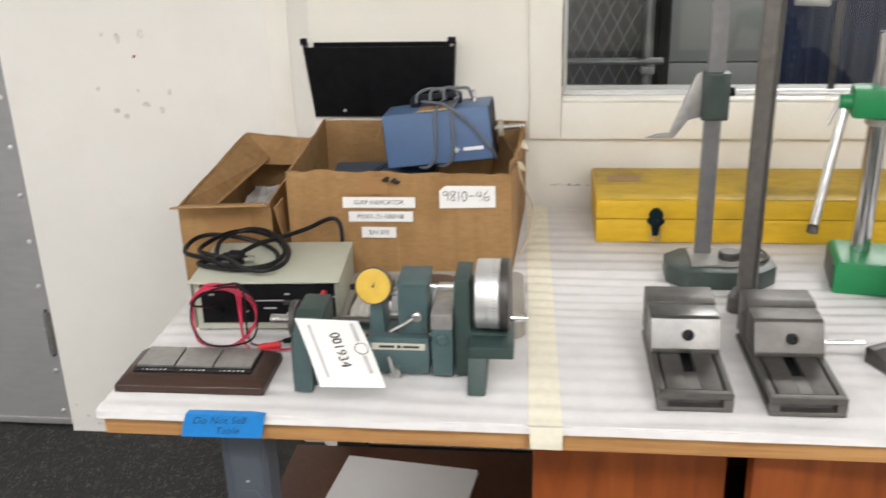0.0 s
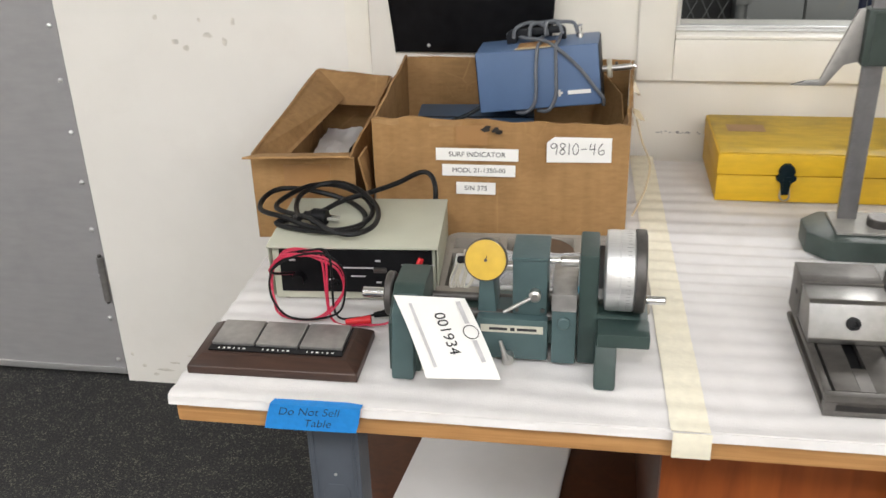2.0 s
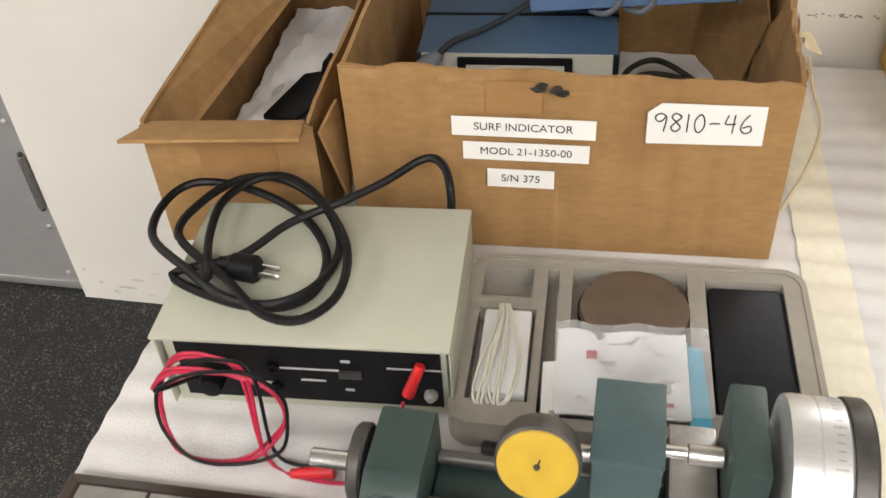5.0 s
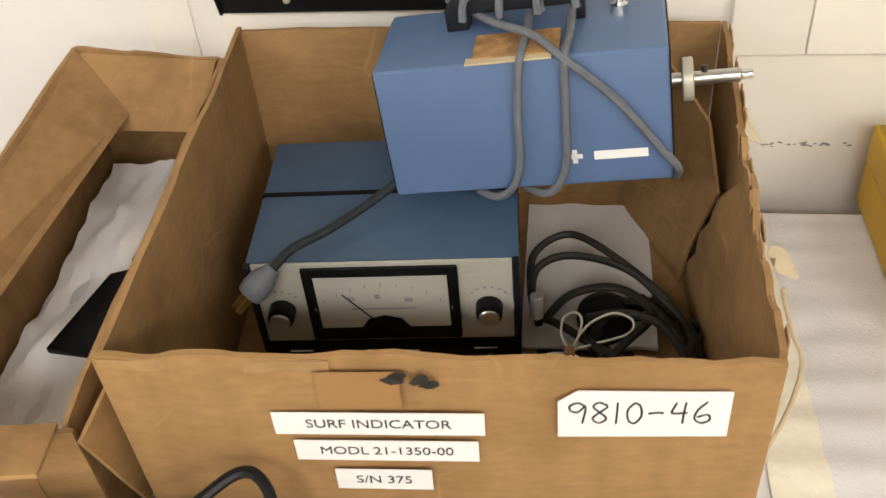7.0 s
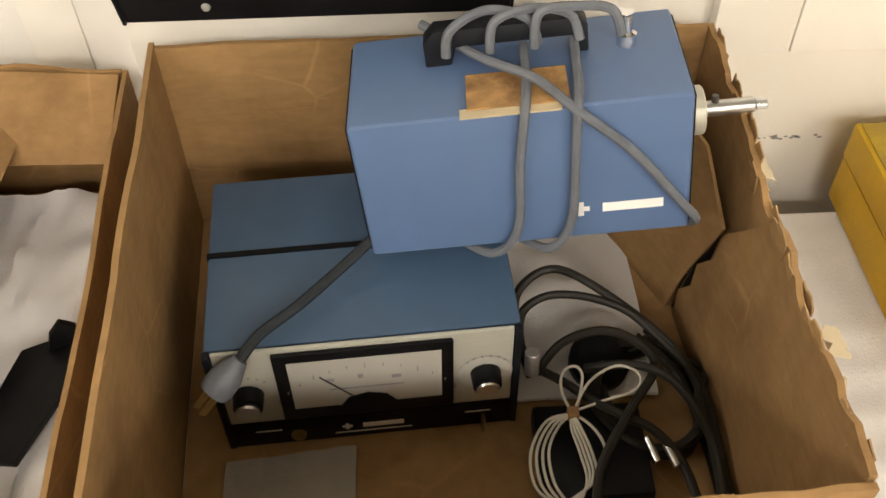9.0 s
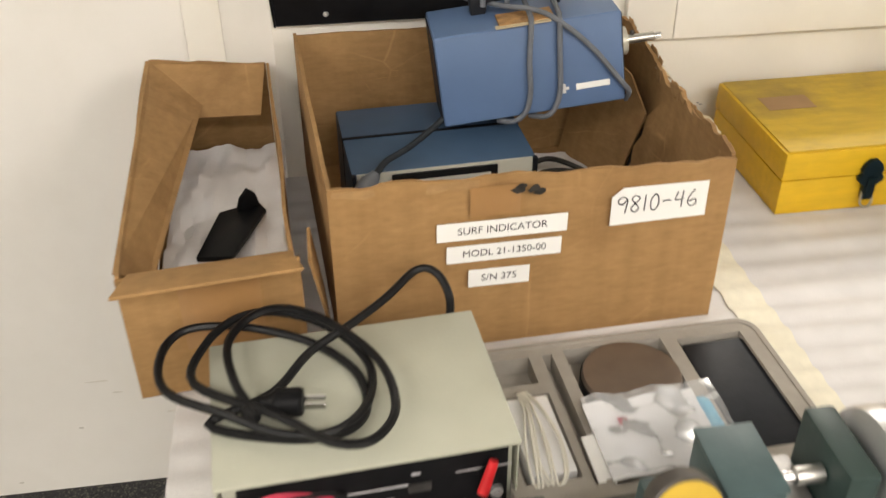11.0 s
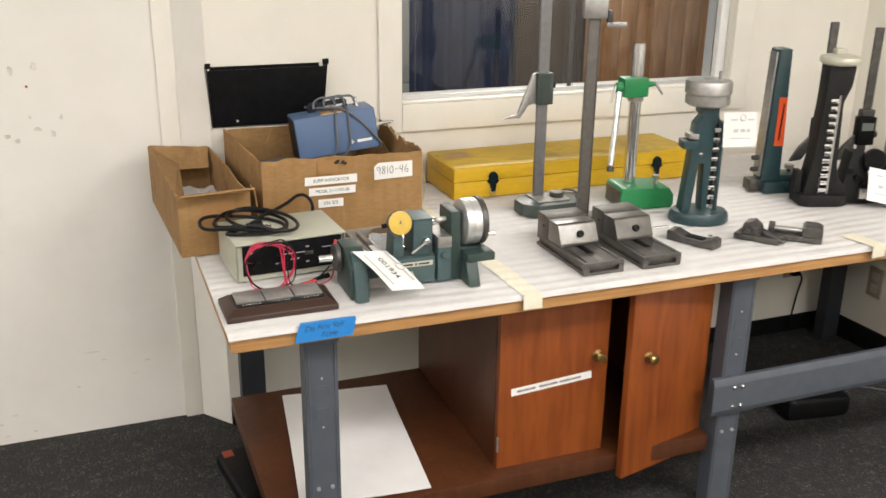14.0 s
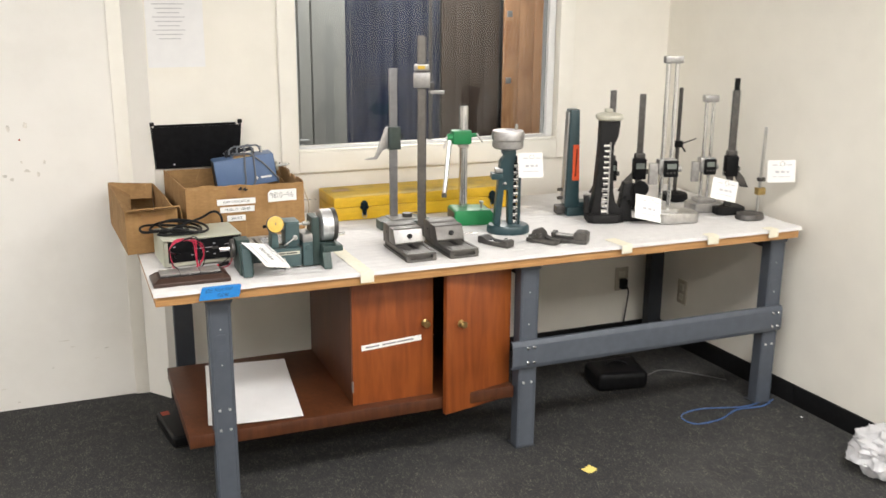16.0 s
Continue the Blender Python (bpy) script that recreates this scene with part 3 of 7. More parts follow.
structure("wall_west", box(B(), -3.7, -3.6, -5.2, 1.25, 0, CEILING), "wall", "cream painted side wall")
structure("wall_south", box(B(), -3.7, 3.0, -5.3, -5.2, 0, CEILING), "wall", "cream painted wall at the far end")

bm = B()
prism(bm, [(2.5045, 0.0), (2.4525, 0.965), (2.4415, 0.965), (2.4935, 0.0), (2.785, -5.19), (2.796, -5.19)][:4], "xy", 0, 0.085, 0.003)
prism(bm, [(2.5045, -0.002), (2.4935, -0.002), (2.778, -5.19), (2.79, -5.19)], "xy", 0, 0.085, 0.003)
structure("baseboard_east", bm, "rubber", "black rubber baseboard")
structure("baseboard_north", box(B(), 0.112, 2.44, WALL - 0.011, WALL - 0.001, 0, 0.066, 0.003), "rubber", "black rubber baseboard under the bench")
for lx, ly, share in LAMP_SPOTS:
    # the fixture at x -2.7 is made up to go with the fill
    cl = thing("ceiling_light", "rectangular white ceiling light with a diffuser", "ceiling light", lx, ly, CEILING, 0, "ceiling lights")
    boxpart("frame", "vinyl", cl, -0.6, 0.6, -0.3, 0.3, -0.022, -0.001, 0.004)
    boxpart("diffuser", "lamp", cl, -0.56, 0.56, -0.26, 0.26, -0.0245, -0.0225)

# marks on the painted panel
marks = thing("scuff_marks", "small grey scuff marks on the off-white panel", "mark", 0, 1.0875, -0.032)
rnd = random.Random(4)
for i, (mx, mz, w, h) in enumerate([(-0.40, 1.165, .018, .028), (-0.34, 1.175, .018, .028), (-0.47, 1.04, .014, .018), (-0.365, 1.035, .010, .012), (-0.285, 1.03, .012, .020),
                                    (-0.43, .985, .022, .016), (-0.35, 1.0, .03, .014), (-0.31, .985, .013, .022), (-0.44, 1.175, .012, .014), (-0.405, .97, .016, .018), (-0.28, .30, .05, .004), (-0.25, .27, .025, .004), (-0.12, .25, .022, .004), (-0.16, .21, .020, .005), (-0.33, .19, .012, .004), (-0.57, .10, .035, .007), (-0.52, .125, .03, .005), (-0.60, .075, .05, .010), (-0.66, .085, .016, .012), (-0.63, .060, .022, .009), (-0.55, .058, .016, .006), (-0.47, .062, .012, .005), (-0.69, .12, .010, .016)]):
    bm = B()
    pts = [(mx + w / 2 * math.cos(a) * rnd.uniform(.6, 1.1), mz + h / 2 * math.sin(a) * rnd.uniform(.6, 1.1)) for a in [k * math.pi / 5 for k in range(10)]]
    prism(bm, pts, "xz", -0.0006, 0.0)
    part("smudge", bm, "smudge", marks)
part("dot", lathe(B(), [(0, .0014), (.0035, .0012), (.004, 0)], pose(-0.364, 0, 1.120, 90), 12), "red_dot", marks, "small red-brown spot")

# grey metal door at the far end of the panel
door = tagged(thing("door_1", "closed grey painted metal door with a riveted edge", "door", -0.72, 1.1, 0.0), kind="structure")
boxpart("leaf", "door_steel", door, -0.92, -0.003, 0.0, 0.04, 0.012, 2.05, 0.003)
for i in range(14):
    part("rivet", lathe(B(), [(0.0065, 0), (0.006, -0.003), (0.003, -0.005), (0, -0.0055)], pose(-0.022, -0.0002, 0.06 + i * 0.132, -90), 12), "alu", door)
hinge = part("hinge", rod(B(), (-0.012, -0.008, 0.25), (-0.012, -0.008, 0.38), 0.0085), "steel_matt", door, "grey steel barrel hinge")
part("pin", rod(B(), (-0.012, -0.008, 0.243), (-0.012, -0.008, 0.387), 0.005), "dark_steel", hinge)
boxpart("kick_strip", "alu", door, -0.92, -0.004, -0.003, 0.0, 0.014, 0.034, 0.001)

# ---- window ----
win = tagged(thing("window_1", "sliding window in an off-white painted casing", "window", 0, WALL, 0), kind="structure")
boxpart("casing_side", "trim", win, 0.610, 0.682, -0.018, -0.0005, 0.915, 2.14, 0.003)
boxpart("casing_side", "trim", win, WX1, 1.945, -0.018, -0.0005, 0.915, 2.14, 0.003)
boxpart("casing_bottom", "trim", win, WX0 + 0.0005, WX1 - 0.0005, -0.018, -0.0005, 0.915, 0.9995, 0.003)
boxpart("casing_top", "trim", win, WX0 + 0.0005, WX1 - 0.0005, -0.018, -0.0005, 2.065, 2.14, 0.003)
boxpart("window_sill", "trim", win, WX0 + 0.002, WX1 - 0.002, -0.016, 0.135, 1.0005, 1.007, 0.002)
fr = boxpart("window_frame", "alu", win, WX0 + 0.0025, WX1 - 0.0025, 0.022, 0.06, 1.0075, 1.0135, 0.002, "aluminium sliding track")
boxpart("track_lip", "alu", fr, WX0 + 0.0025, WX1 - 0.0025, 0.0225, 0.028, 1.0140, 1.0190, 0.001)
boxpart("frame_top", "alu", win, WX0 + 0.0025, WX1 - 0.0025, 0.022, 0.06, 2.035, 2.058, 0.003)
boxpart("frame_side", "alu", win, WX0 + 0.0025, 0.694, 0.022, 0.06, 1.0140, 2.0345, 0.002)
boxpart("frame_side", "vinyl", win, WX1 - 0.035, WX1 - 0.0025, 0.022, 0.06, 1.0140, 2.0345, 0.003, "white vinyl frame side")
boxpart("jamb", "vinyl", win, WX1 - 0.006, WX1 - 0.0004, 0.062, 0.138, 1.0075, 2.058)
g = boxpart("pane", "window_glass", win, 0.696, 1.29, 0.036, 0.040, 1.0140, 2.034)
g2 = boxpart("pane", "window_glass", win, 1.27, WX1 - 0.0355, 0.046, 0.050, 1.0140, 2.034)
g.visible_shadow = g2.visible_shadow = False
boxpart("stile", "dark_steel", win, 1.272, 1.286, 0.0405, 0.0455, 1.0140, 2.034, 0.001)

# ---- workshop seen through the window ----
structure("floor_workshop", box(B(), -1.5, 6.0, 1.32, 6.0, -0.1, 0.0), "far_shade", "workshop floor beyond the window, darkened for shade")
structure("wall_workshop", box(B(), -1.5, 6.0, 5.2, 5.3, 0, 3.0), "far_shade", "dark workshop wall beyond the window")
# unseen ceiling and side walls, added to close off the workshop
structure("ceiling_workshop", box(B(), -1.5, 6.0, 1.13, 5.3, 3.0, 3.1), "far_shade", "dark workshop ceiling")
structure("wall_workshop_west", box(B(), -1.5, -1.4, 1.3, 5.3, 0, 3.0), "far_shade", "dark workshop side wall")
structure("wall_workshop_east", box(B(), 5.6, 5.7, 1.13, 5.3, 0, 3.0), "far_shade", "dark workshop side wall")
for k in range(2):
    lk = thing("storage_cabinet", "grey metal storage cabinet with two doors beyond the window", "cabinet", 1.34 + k * 0.33, 4.6, 0.0, 0, "workshop cabinets")
    boxpart("body", "locker", lk, 0.0, 0.325, 0.02, 0.5, 0.0, 2.4, 0.004)
    # black strip standing in for the dark floor and shadow below the doors
    boxpart("plinth", "black", lk, 0.0, 0.325, 0.0, 0.0195, 0.0, 0.15)
    boxpart("door", "locker", lk, 0.004, 0.321, 0.0, 0.0195, 0.40, 2.38, 0.004)
    boxpart("drawer", "locker", lk, 0.004, 0.321, 0.0, 0.0195, 0.16, 0.392, 0.004)
ct = thing("curtain", "dark navy hanging curtain in the workshop", "curtain", 1.935, 4.62, 0)
bm = B()
sheet(bm, (0, 0, 0.02), (0.835, 0, 0), (0, 0, 2.7), 60, 4, 0.004, lambda a, b: 0.02 * math.sin(a * 42) + 0.012 * math.sin(a * 17 + 1))
part("cloth", bm, "tarp", ct)
rodpart("rail", "dark_steel", ct, (-0.02, 0, 2.73), (0.86, 0, 2.73), 0.012)
bd = thing("board_stack", "dark brown boards leaning in the workshop", "boards", 2.78, 4.62, 0)
for k in range(4):
    boxpart("board", "brown_dark", bd, k * 0.132, k * 0.132 + 0.129, 0.004 * k, 0.03 + 0.004 * k, 0, 2.5, 0.003)
pd = thing("plank_partition", "upright pine plank partition in the workshop", "partition", 3.315, 4.55, 0)
for k in range(15):
    boxpart("plank", "plank", pd, k * 0.142, k * 0.142 + 0.138, 0.003 * (k % 2), 0.03 + 0.003 * (k % 2), 0, 2.6, 0.004)
for zz in (0.9, 1.45, 2.0):
    boxpart("bracket", "alu", pd, 0.02, 0.07, -0.004, -0.0005, zz, zz + 0.05, 0.001)
fe = thing("chain_link_fence", "galvanised chain-link fence panel in the workshop", "fence", 0.35, 2.3, 0)
bm = B()
for k in range(-16, 18):
    x0, z0, x1, z1 = k * 0.05, 0.3, k * 0.05 + 1.0, 2.3
    for sgn in (1, -1):
        a, b = (x0, z0), (x1, z1)
        if a[0] < 0:
            a = (0.0, z0 + (0 - x0) * 2.0)
        if b[0] > 0.62:
            b = (0.62, z0 + (0.62 - x0) * 2.0)
        if b[1] <= a[1] + 0.02 or a[0] >= 0.62:
            continue
        p, q = (a[0], 0.003 * sgn, a[1]), (b[0], 0.003 * sgn, b[1])
        if sgn < 0:
            p, q = (0.62 - a[0], -0.003, a[1]), (0.62 - b[0], -0.003, b[1])
        rod(bm, p, q, 0.0017, seg=5)
tagged(part("mesh", bm, "galv", fe), kind="stuff")
rodpart("post", "galv", fe, (0.645, 0, 0), (0.645, 0, 2.35), 0.02)
rodpart("rail", "galv", fe, (0.0, -0.03, 0.845), (0.70, -0.03, 0.845), 0.012)
boxpart("clamp", "galv", fe, 0.62, 0.67, -0.045, 0.02, 0.80, 0.828, 0.003)

# ---- workbench ----
bench = thing("workbench", "long workbench with wooden board top and grey steel legs", "workbench")
boxpart("tabletop", "bench_edge", bench, 0.0, 2.44, 0.004, 0.914, 0.716, 0.7545, 0.0025)


def bench_leg(x, y, front):
    bm = B()
    w, d, k = 0.036, 0.05, 0.004
    prism(bm, [(x - w, y), (x + w, y), (x + w, y + d), (x + w - k, y + d), (x + w - k, y + k), (x - w + k, y + k), (x - w + k, y + d), (x - w, y + d)], "xy", 0.004, 0.70, 0.0008, 1)
    # rear legs, feet and side rails take the paint with shade mixed in
    leg = part("leg", bm, "leg" if front else "leg_shaded", bench)
    bm = B()
    prism(bm, [(x - w - 0.001, 0.688), (x + w + 0.001, 0.688), (x + w + 0.014, 0.7155), (x - w - 0.014, 0.7155)], "xz", y - 0.005, y - 0.0005, 0.001)
    part("bracket", bm, "leg" if front else "leg_shaded", leg)
    boxpart("foot", "leg_shaded", leg, x - w - 0.004, x + w + 0.004, y - 0.004, y + d + 0.02, 0.0, 0.0035)
    if front:
        for zz in (0.26, 0.33):
            for dx in (-0.016, 0.016):
                part("bolt", lathe(B(), [(0.005, 0), (0.0048, 0.003), (0, 0.004)], pose(x + dx, y - 0.0004, zz, 90), 10), "alu", leg)
        for zz in (0.485, 0.605):
            part("bolt", lathe(B(), [(0.0025, 0), (0.0024, 0.001), (0, 0.0015)], pose(x, y - 0.0004, zz, 90), 8), "alu", leg)
        for zz in (0.515, 0.57):
            part("embossing", prism(B(), [(x + rx, zz + rz) for rx, rz in ((-0.019, -0.008), (-0.012, -0.018), (0.012, -0.018), (0.019, -0.008), (0.019, 0.008), (0.012, 0.018), (-0.012, 0.018), (-0.019, 0.008))], "xz", y - 0.0016, y - 0.0002, 0.0005, 1), "leg", leg)
        for s in (-1, 1):
            part("side_rib", box(B(), x + s * 0.029 - 0.0022, x + s * 0.029 + 0.0022, y - 0.0022, y - 0.0002, 0.01, 0.685, 0.0008, 1), "leg", leg)
    return leg


for lx, bx_ in ((0.194, 0.168), (1.287, 1.287), (2.388, 2.388)):
    bench_leg(lx, 0.052, True)
    bench_leg(bx_, 0.85, False)
    boxpart("side_rail", "leg_shaded", bench, lx - 0.03, lx + 0.01, 0.105, 0.848, 0.66, 0.70, 0.003)
bm = B()
prism(bm, [(0.036, 0.322), (0.030, 0.338), (0.030, 0.41), (0.036, 0.428), (0.049, 0.428), (0.049, 0.424), (0.040, 0.424), (0.034, 0.41), (0.034, 0.338), (0.040, 0.326), (0.049, 0.326), (0.049, 0.322)], "yz", 1.215, 2.424, 0.0008)
beam = part("stringer", bm, "leg", bench, "grey-blue steel front stringer")
for bx in (1.275, 1.30, 2.375, 2.402):
    for bz in (0.346, 0.402):
        part("bolt", lathe(B(), [(0.006, 0), (0.0058, 0.004), (0.003, 0.006), (0, 0.006)], pose(bx, 0.0298, bz, 90), 10), "chrome", beam)

# foam sheet on the bench
def ripple(a, b):
    x, y = a * 2.45, b * 0.914
    n1 = noise.noise(Vector((x * 1.3, y * 3, 1.0)))
    n2 = noise.noise(Vector((x * 5, y * 16, 4.0)))
    return 0.0018 * math.sin(y * 165 + 6.0 * n1 + 1.6 * math.sin(x * 2.3)) * max(0.2, 0.7 + 1.1 * n1) + 0.0024 * n2 - 0.0018


fm = thing("foam_sheet", "white rippled packing foam sheet laid over the workbench", "foam sheet", 0, 0, TOP)
bm = B()
sheet(bm, (-0.006, -0.002, 0), (2.452, 0, 0), (0, 0.916, 0), 110, 150, 0.0045, ripple)
part("foam_top", bm, "foam", fm)
bm = B()
sheet(bm, (-0.005, -0.0065, -0.0135), (2.45, 0, 0), (0, 0.002, 0.0115), 90, 4, 0.003, lambda a, b: 0.0012 * noise.noise(Vector((a * 30, b * 2, 2))))
part("foam_edge", bm, "foam", fm, "foam edge folded over the front")

tp = thing("masking_tape", "strip of yellowed masking tape across the foam", "tape", 0, 0, TOP)
bm = B()
sheet(bm, (0.636, -0.006, 0.0012), (0.047, 0, 0), (-0.03, 0.945, 0), 4, 150, 0.0006, lambda a, b: ripple((0.642 - 0.03 * b + 0.047 * a) / 2.452, (b * 0.945 - 0.004) / 0.914) + 0.0010)
part("strip", bm, "mask_tape", tp)
boxpart("folded_end", "mask_tape", tp, 0.638, 0.684, -0.0135, -0.0115, -0.034, 0.002, 0.0005)
for tx, rz in ((1.64, 8), (2.02, -4), (2.30, 5)):
    t2 = thing("masking_tape", "short piece of yellowed masking tape on the foam edge", "tape", tx, 0.0, TOP, rz, "tape pieces")
    boxpart("strip", "mask_tape", t2, -0.024, 0.024, -0.011, 0.09 if tx < 2 else 0.03, 0.0012, 0.0022)
    boxpart("folded_end", "mask_tape", t2, -0.024, 0.024, -0.0135, -0.0115, -0.03, 0.002, 0.0005)

bt = thing("blue_tape", "piece of blue painter's tape with handwriting on the bench edge", "tape", 0.0, -0.0012, 0.748)
bm = B()
prism(bm, [(0.126, -0.021), (0.160, -0.0205), (0.247, -0.019), (0.251, -0.006), (0.255, 0.0172), (0.137, 0.0172), (0.130, -0.004)], "xz", -0.0125, -0.0112)
part("strip", bm, "blue_tape", bt)
part("folded_strip", prism(B(), [(0.137, -0.0125), (0.255, -0.0125), (0.256, -0.002), (0.236, 0.001), (0.140, -0.001)], "xy", 0.0173, 0.0182), "blue_tape", bt)
writing("writing", "Do Not Sell", 0.0165, "ink", bt, pose(0.186, -0.0130, 0.0085, 90, -2, 0), "black handwriting", -0.0002, 0.35)
writing("writing", "Table", 0.0165, "ink", bt, pose(0.196, -0.0130, -0.0085, 90, -2, 0), "black handwriting", -0.0002, 0.35)

# ---- cabinet under the bench ----
cab = thing("cabinet", "cherry veneer two-door cabinet with a side shelf hung under the bench", "cabinet")
# shelf, left side and back carry the under-bench shade in their colour
boxpart("shelf_board", "cherry_shaded", cab, 0.078, 1.238, 0.062, 0.69, 0.205, 0.250, 0.003)
boxpart("side_panel", "cherry_shaded", cab, 0.640, 0.662, 0.126, 0.69, 0.2505, 0.7155, 0.002)
boxpart("side_panel", "cherry", cab, 1.216, 1.238, 0.126, 0.69, 0.2505, 0.7155, 0.002)
boxpart("back_panel", "cherry_shaded", cab, 0.6625, 1.2155, 0.672, 0.69, 0.2505, 0.7155)
dl = boxpart("door", "cherry", cab, 0.640, 0.936, 0.104, 0.1245, 0.204, 0.704, 0.002)
dr = part("door", box(B(), -0.286, 0.0, 0.0, 0.020, 0.190, 0.704, 0.002), "cherry", cab, "door left ajar", pose(1.238, 0.104, 0, 0, 0, 13.5))


def knob(parent, x, y, z):
    k = part("knob", lathe(B(), [(0.014, 0), (0.013, 0.003), (0.006, 0.006), (0.005, 0.014), (0.011, 0.018), (0.013, 0.023), (0.010, 0.028), (0, 0.029)], pose(x, y, z, 90), 20), "brass", parent, "round aged brass knob")
    return k


knob(dl, 0.905, 0.104, 0.522)
knob(dr, -0.225, 0.0, 0.522)
lb = boxpart("label_strip", "label", dl, 0.672, 0.892, 0.1030, 0.1037, 0.4535, 0.4735)
lb.matrix_basis = pose(0.782, 0, 0.4635, 0, -3.6, 0) @ pose(-0.782, 0, -0.4635)
bars("print", "grey_ink", dl, pose(0.782, 0.1026, 0.4635, 90) @ pose(0, 0, 0, 0, 0, 3.6), [(-0.07, 0, 0.05, 0.006), (-0.01, 0, 0.05, 0.006), (0.05, 0, 0.06, 0.006)])
for hz in (0.30,):
    rodpart("hinge", "steel_matt", dl, (0.6385, 0.1015, hz), (0.6385, 0.1015, hz + 0.04), 0.0035)

ps = thing("paper_stack", "large white paper sheets lying on the cabinet shelf", "paper", 0.33, 0.36, 0.2505)
for k, (dx, dy, r) in enumerate([(0, 0, -7.5), (0.004, -0.01, -6.0), (0.0, 0.0, -7.0)]):
    bm = B()
    sheet(bm, (-0.15, -0.265, 0), (0.30, 0, 0), (0, 0.53, 0), 8, 12, 0.0008, lambda a, b: 0.003 * (a - 0.5) ** 2 * 4 * (1 - b) + 0.0012 * math.sin(b * 5 + k))
    part("sheet", bm, "paper", ps, "", pose(dx, dy, 0.0018 + 0.0022 * k, 0, 0, r))

# ---- wall things ----
wm = thing("wall_scuffs", "row of dark scuff specks on the wall above the bench", "mark", 0.66, WALL - 0.0002, 0.80)
rnd = random.Random(12)
for k in range(26):
    mx, mz, r = rnd.uniform(0, 0.09), rnd.gauss(0, 0.0018), rnd.uniform(0.0006, 0.0018)
    part("speck", prism(B(), [(mx + r * 1.6 * math.cos(t), mz + r * math.sin(t) * rnd.uniform(.5, 1)) for t in [q * math.pi / 3 for q in range(6)]], "xz", -0.0005, 0.0), "grey_ink", wm, "", None, True)

wp = thing("wall_pocket", "black steel file pocket fixed to the wall", "file holder", 0.275, WALL, 0)
bm = B()
prism(bm, [(-0.014, 0.968), (-0.012, 0.966), (-0.041, 1.132), (-0.044, 1.132)], "yz", -0.168, 0.17, 0.0006)
for v_ in bm.verts:
    v_.co.x *= 1 - 0.060 * (1.136 - v_.co.z) / 0.17
part("front_plate", bm, "black_paint", wp)
for sx in (-0.1715, 0.1685):
    bm = B()
    prism(bm, [(-0.001, 0.966), (-0.016, 0.966), (-0.049, 1.150), (-0.043, 1.152), (-0.035, 1.136), (-0.001, 1.136)], "yz", sx, sx + 0.003, 0.0005)
    for v_ in bm.verts:
        v_.co.x *= 1 - 0.060 * (1.136 - v_.co.z) / 0.17
    part("side_plate", bm, "black_paint", wp)
    boxpart("tab", "black_paint", wp, sx - 0.004 if sx < 0 else sx - 0.012, sx + 0.012 if sx < 0 else sx + 0.006, -0.050, -0.043, 1.138, 1.153, 0.002)
boxpart("back_plate", "black_paint", wp, -0.157, 0.157, -0.002, -0.0005, 0.966, 1.136)
part("screw", lathe(B(), [(0.004, 0), (0.003, 0.002), (0, 0.0025)], pose(-0.09, -0.0170, 0.982, 90), 10), "alu", wp)

np_ = thing("wall_notice", "white printed sheet of paper taped to the wall", "notice", 0.22, WALL, 1.50)
bm = B()
sheet(bm, (-0.105, -0.003, -0.145), (0.213, 0, 0), (0, 0, 0.29), 6, 6, 0.0006, lambda a, b: 0.0016 * math.sin(a * 4 + b * 3))
part("sheet", bm, "paper", np_)
bars("print", "pale_ink", np_, pose(0, -0.0056, 0.0, 90), [(-0.02, 0.09 - 0.016 * k, 0.12 - 0.02 * (k % 3), 0.003) for k in range(9)])

for m_, lab, plugged in ((pose(2.27, WALL - 0.0005, 0.29), "almond wall outlet with a black plug and cord", True), (pose(2.4655, 0.744, 0.27, 0, 0, -93.15), "almond blank wall outlet plate", False)):
    ol = thing("wall_outlet", lab, "outlet")
    ol.matrix_basis = m_
    boxpart("plate", "almond", ol, -0.036, 0.036, -0.007, 0.0, -0.058, 0.058, 0.002)
    for dz in (-0.024, 0.024):
        boxpart("socket", "ivory", ol, -0.017, 0.017, -0.0085, -0.0071, dz - 0.014, dz + 0.014, 0.002)
    if plugged:
        boxpart("plug", "black", ol, -0.016, 0.016, -0.04, -0.0087, -0.045, 0.005, 0.005)
        part("cord", sweep(B(), [(0, -0.041, -0.02), (0.01, -0.055, -0.05), (0.02, -0.03, -0.13), (0.01, -0.02, -0.27)], 0.0035, 8), "black_wire", ol)

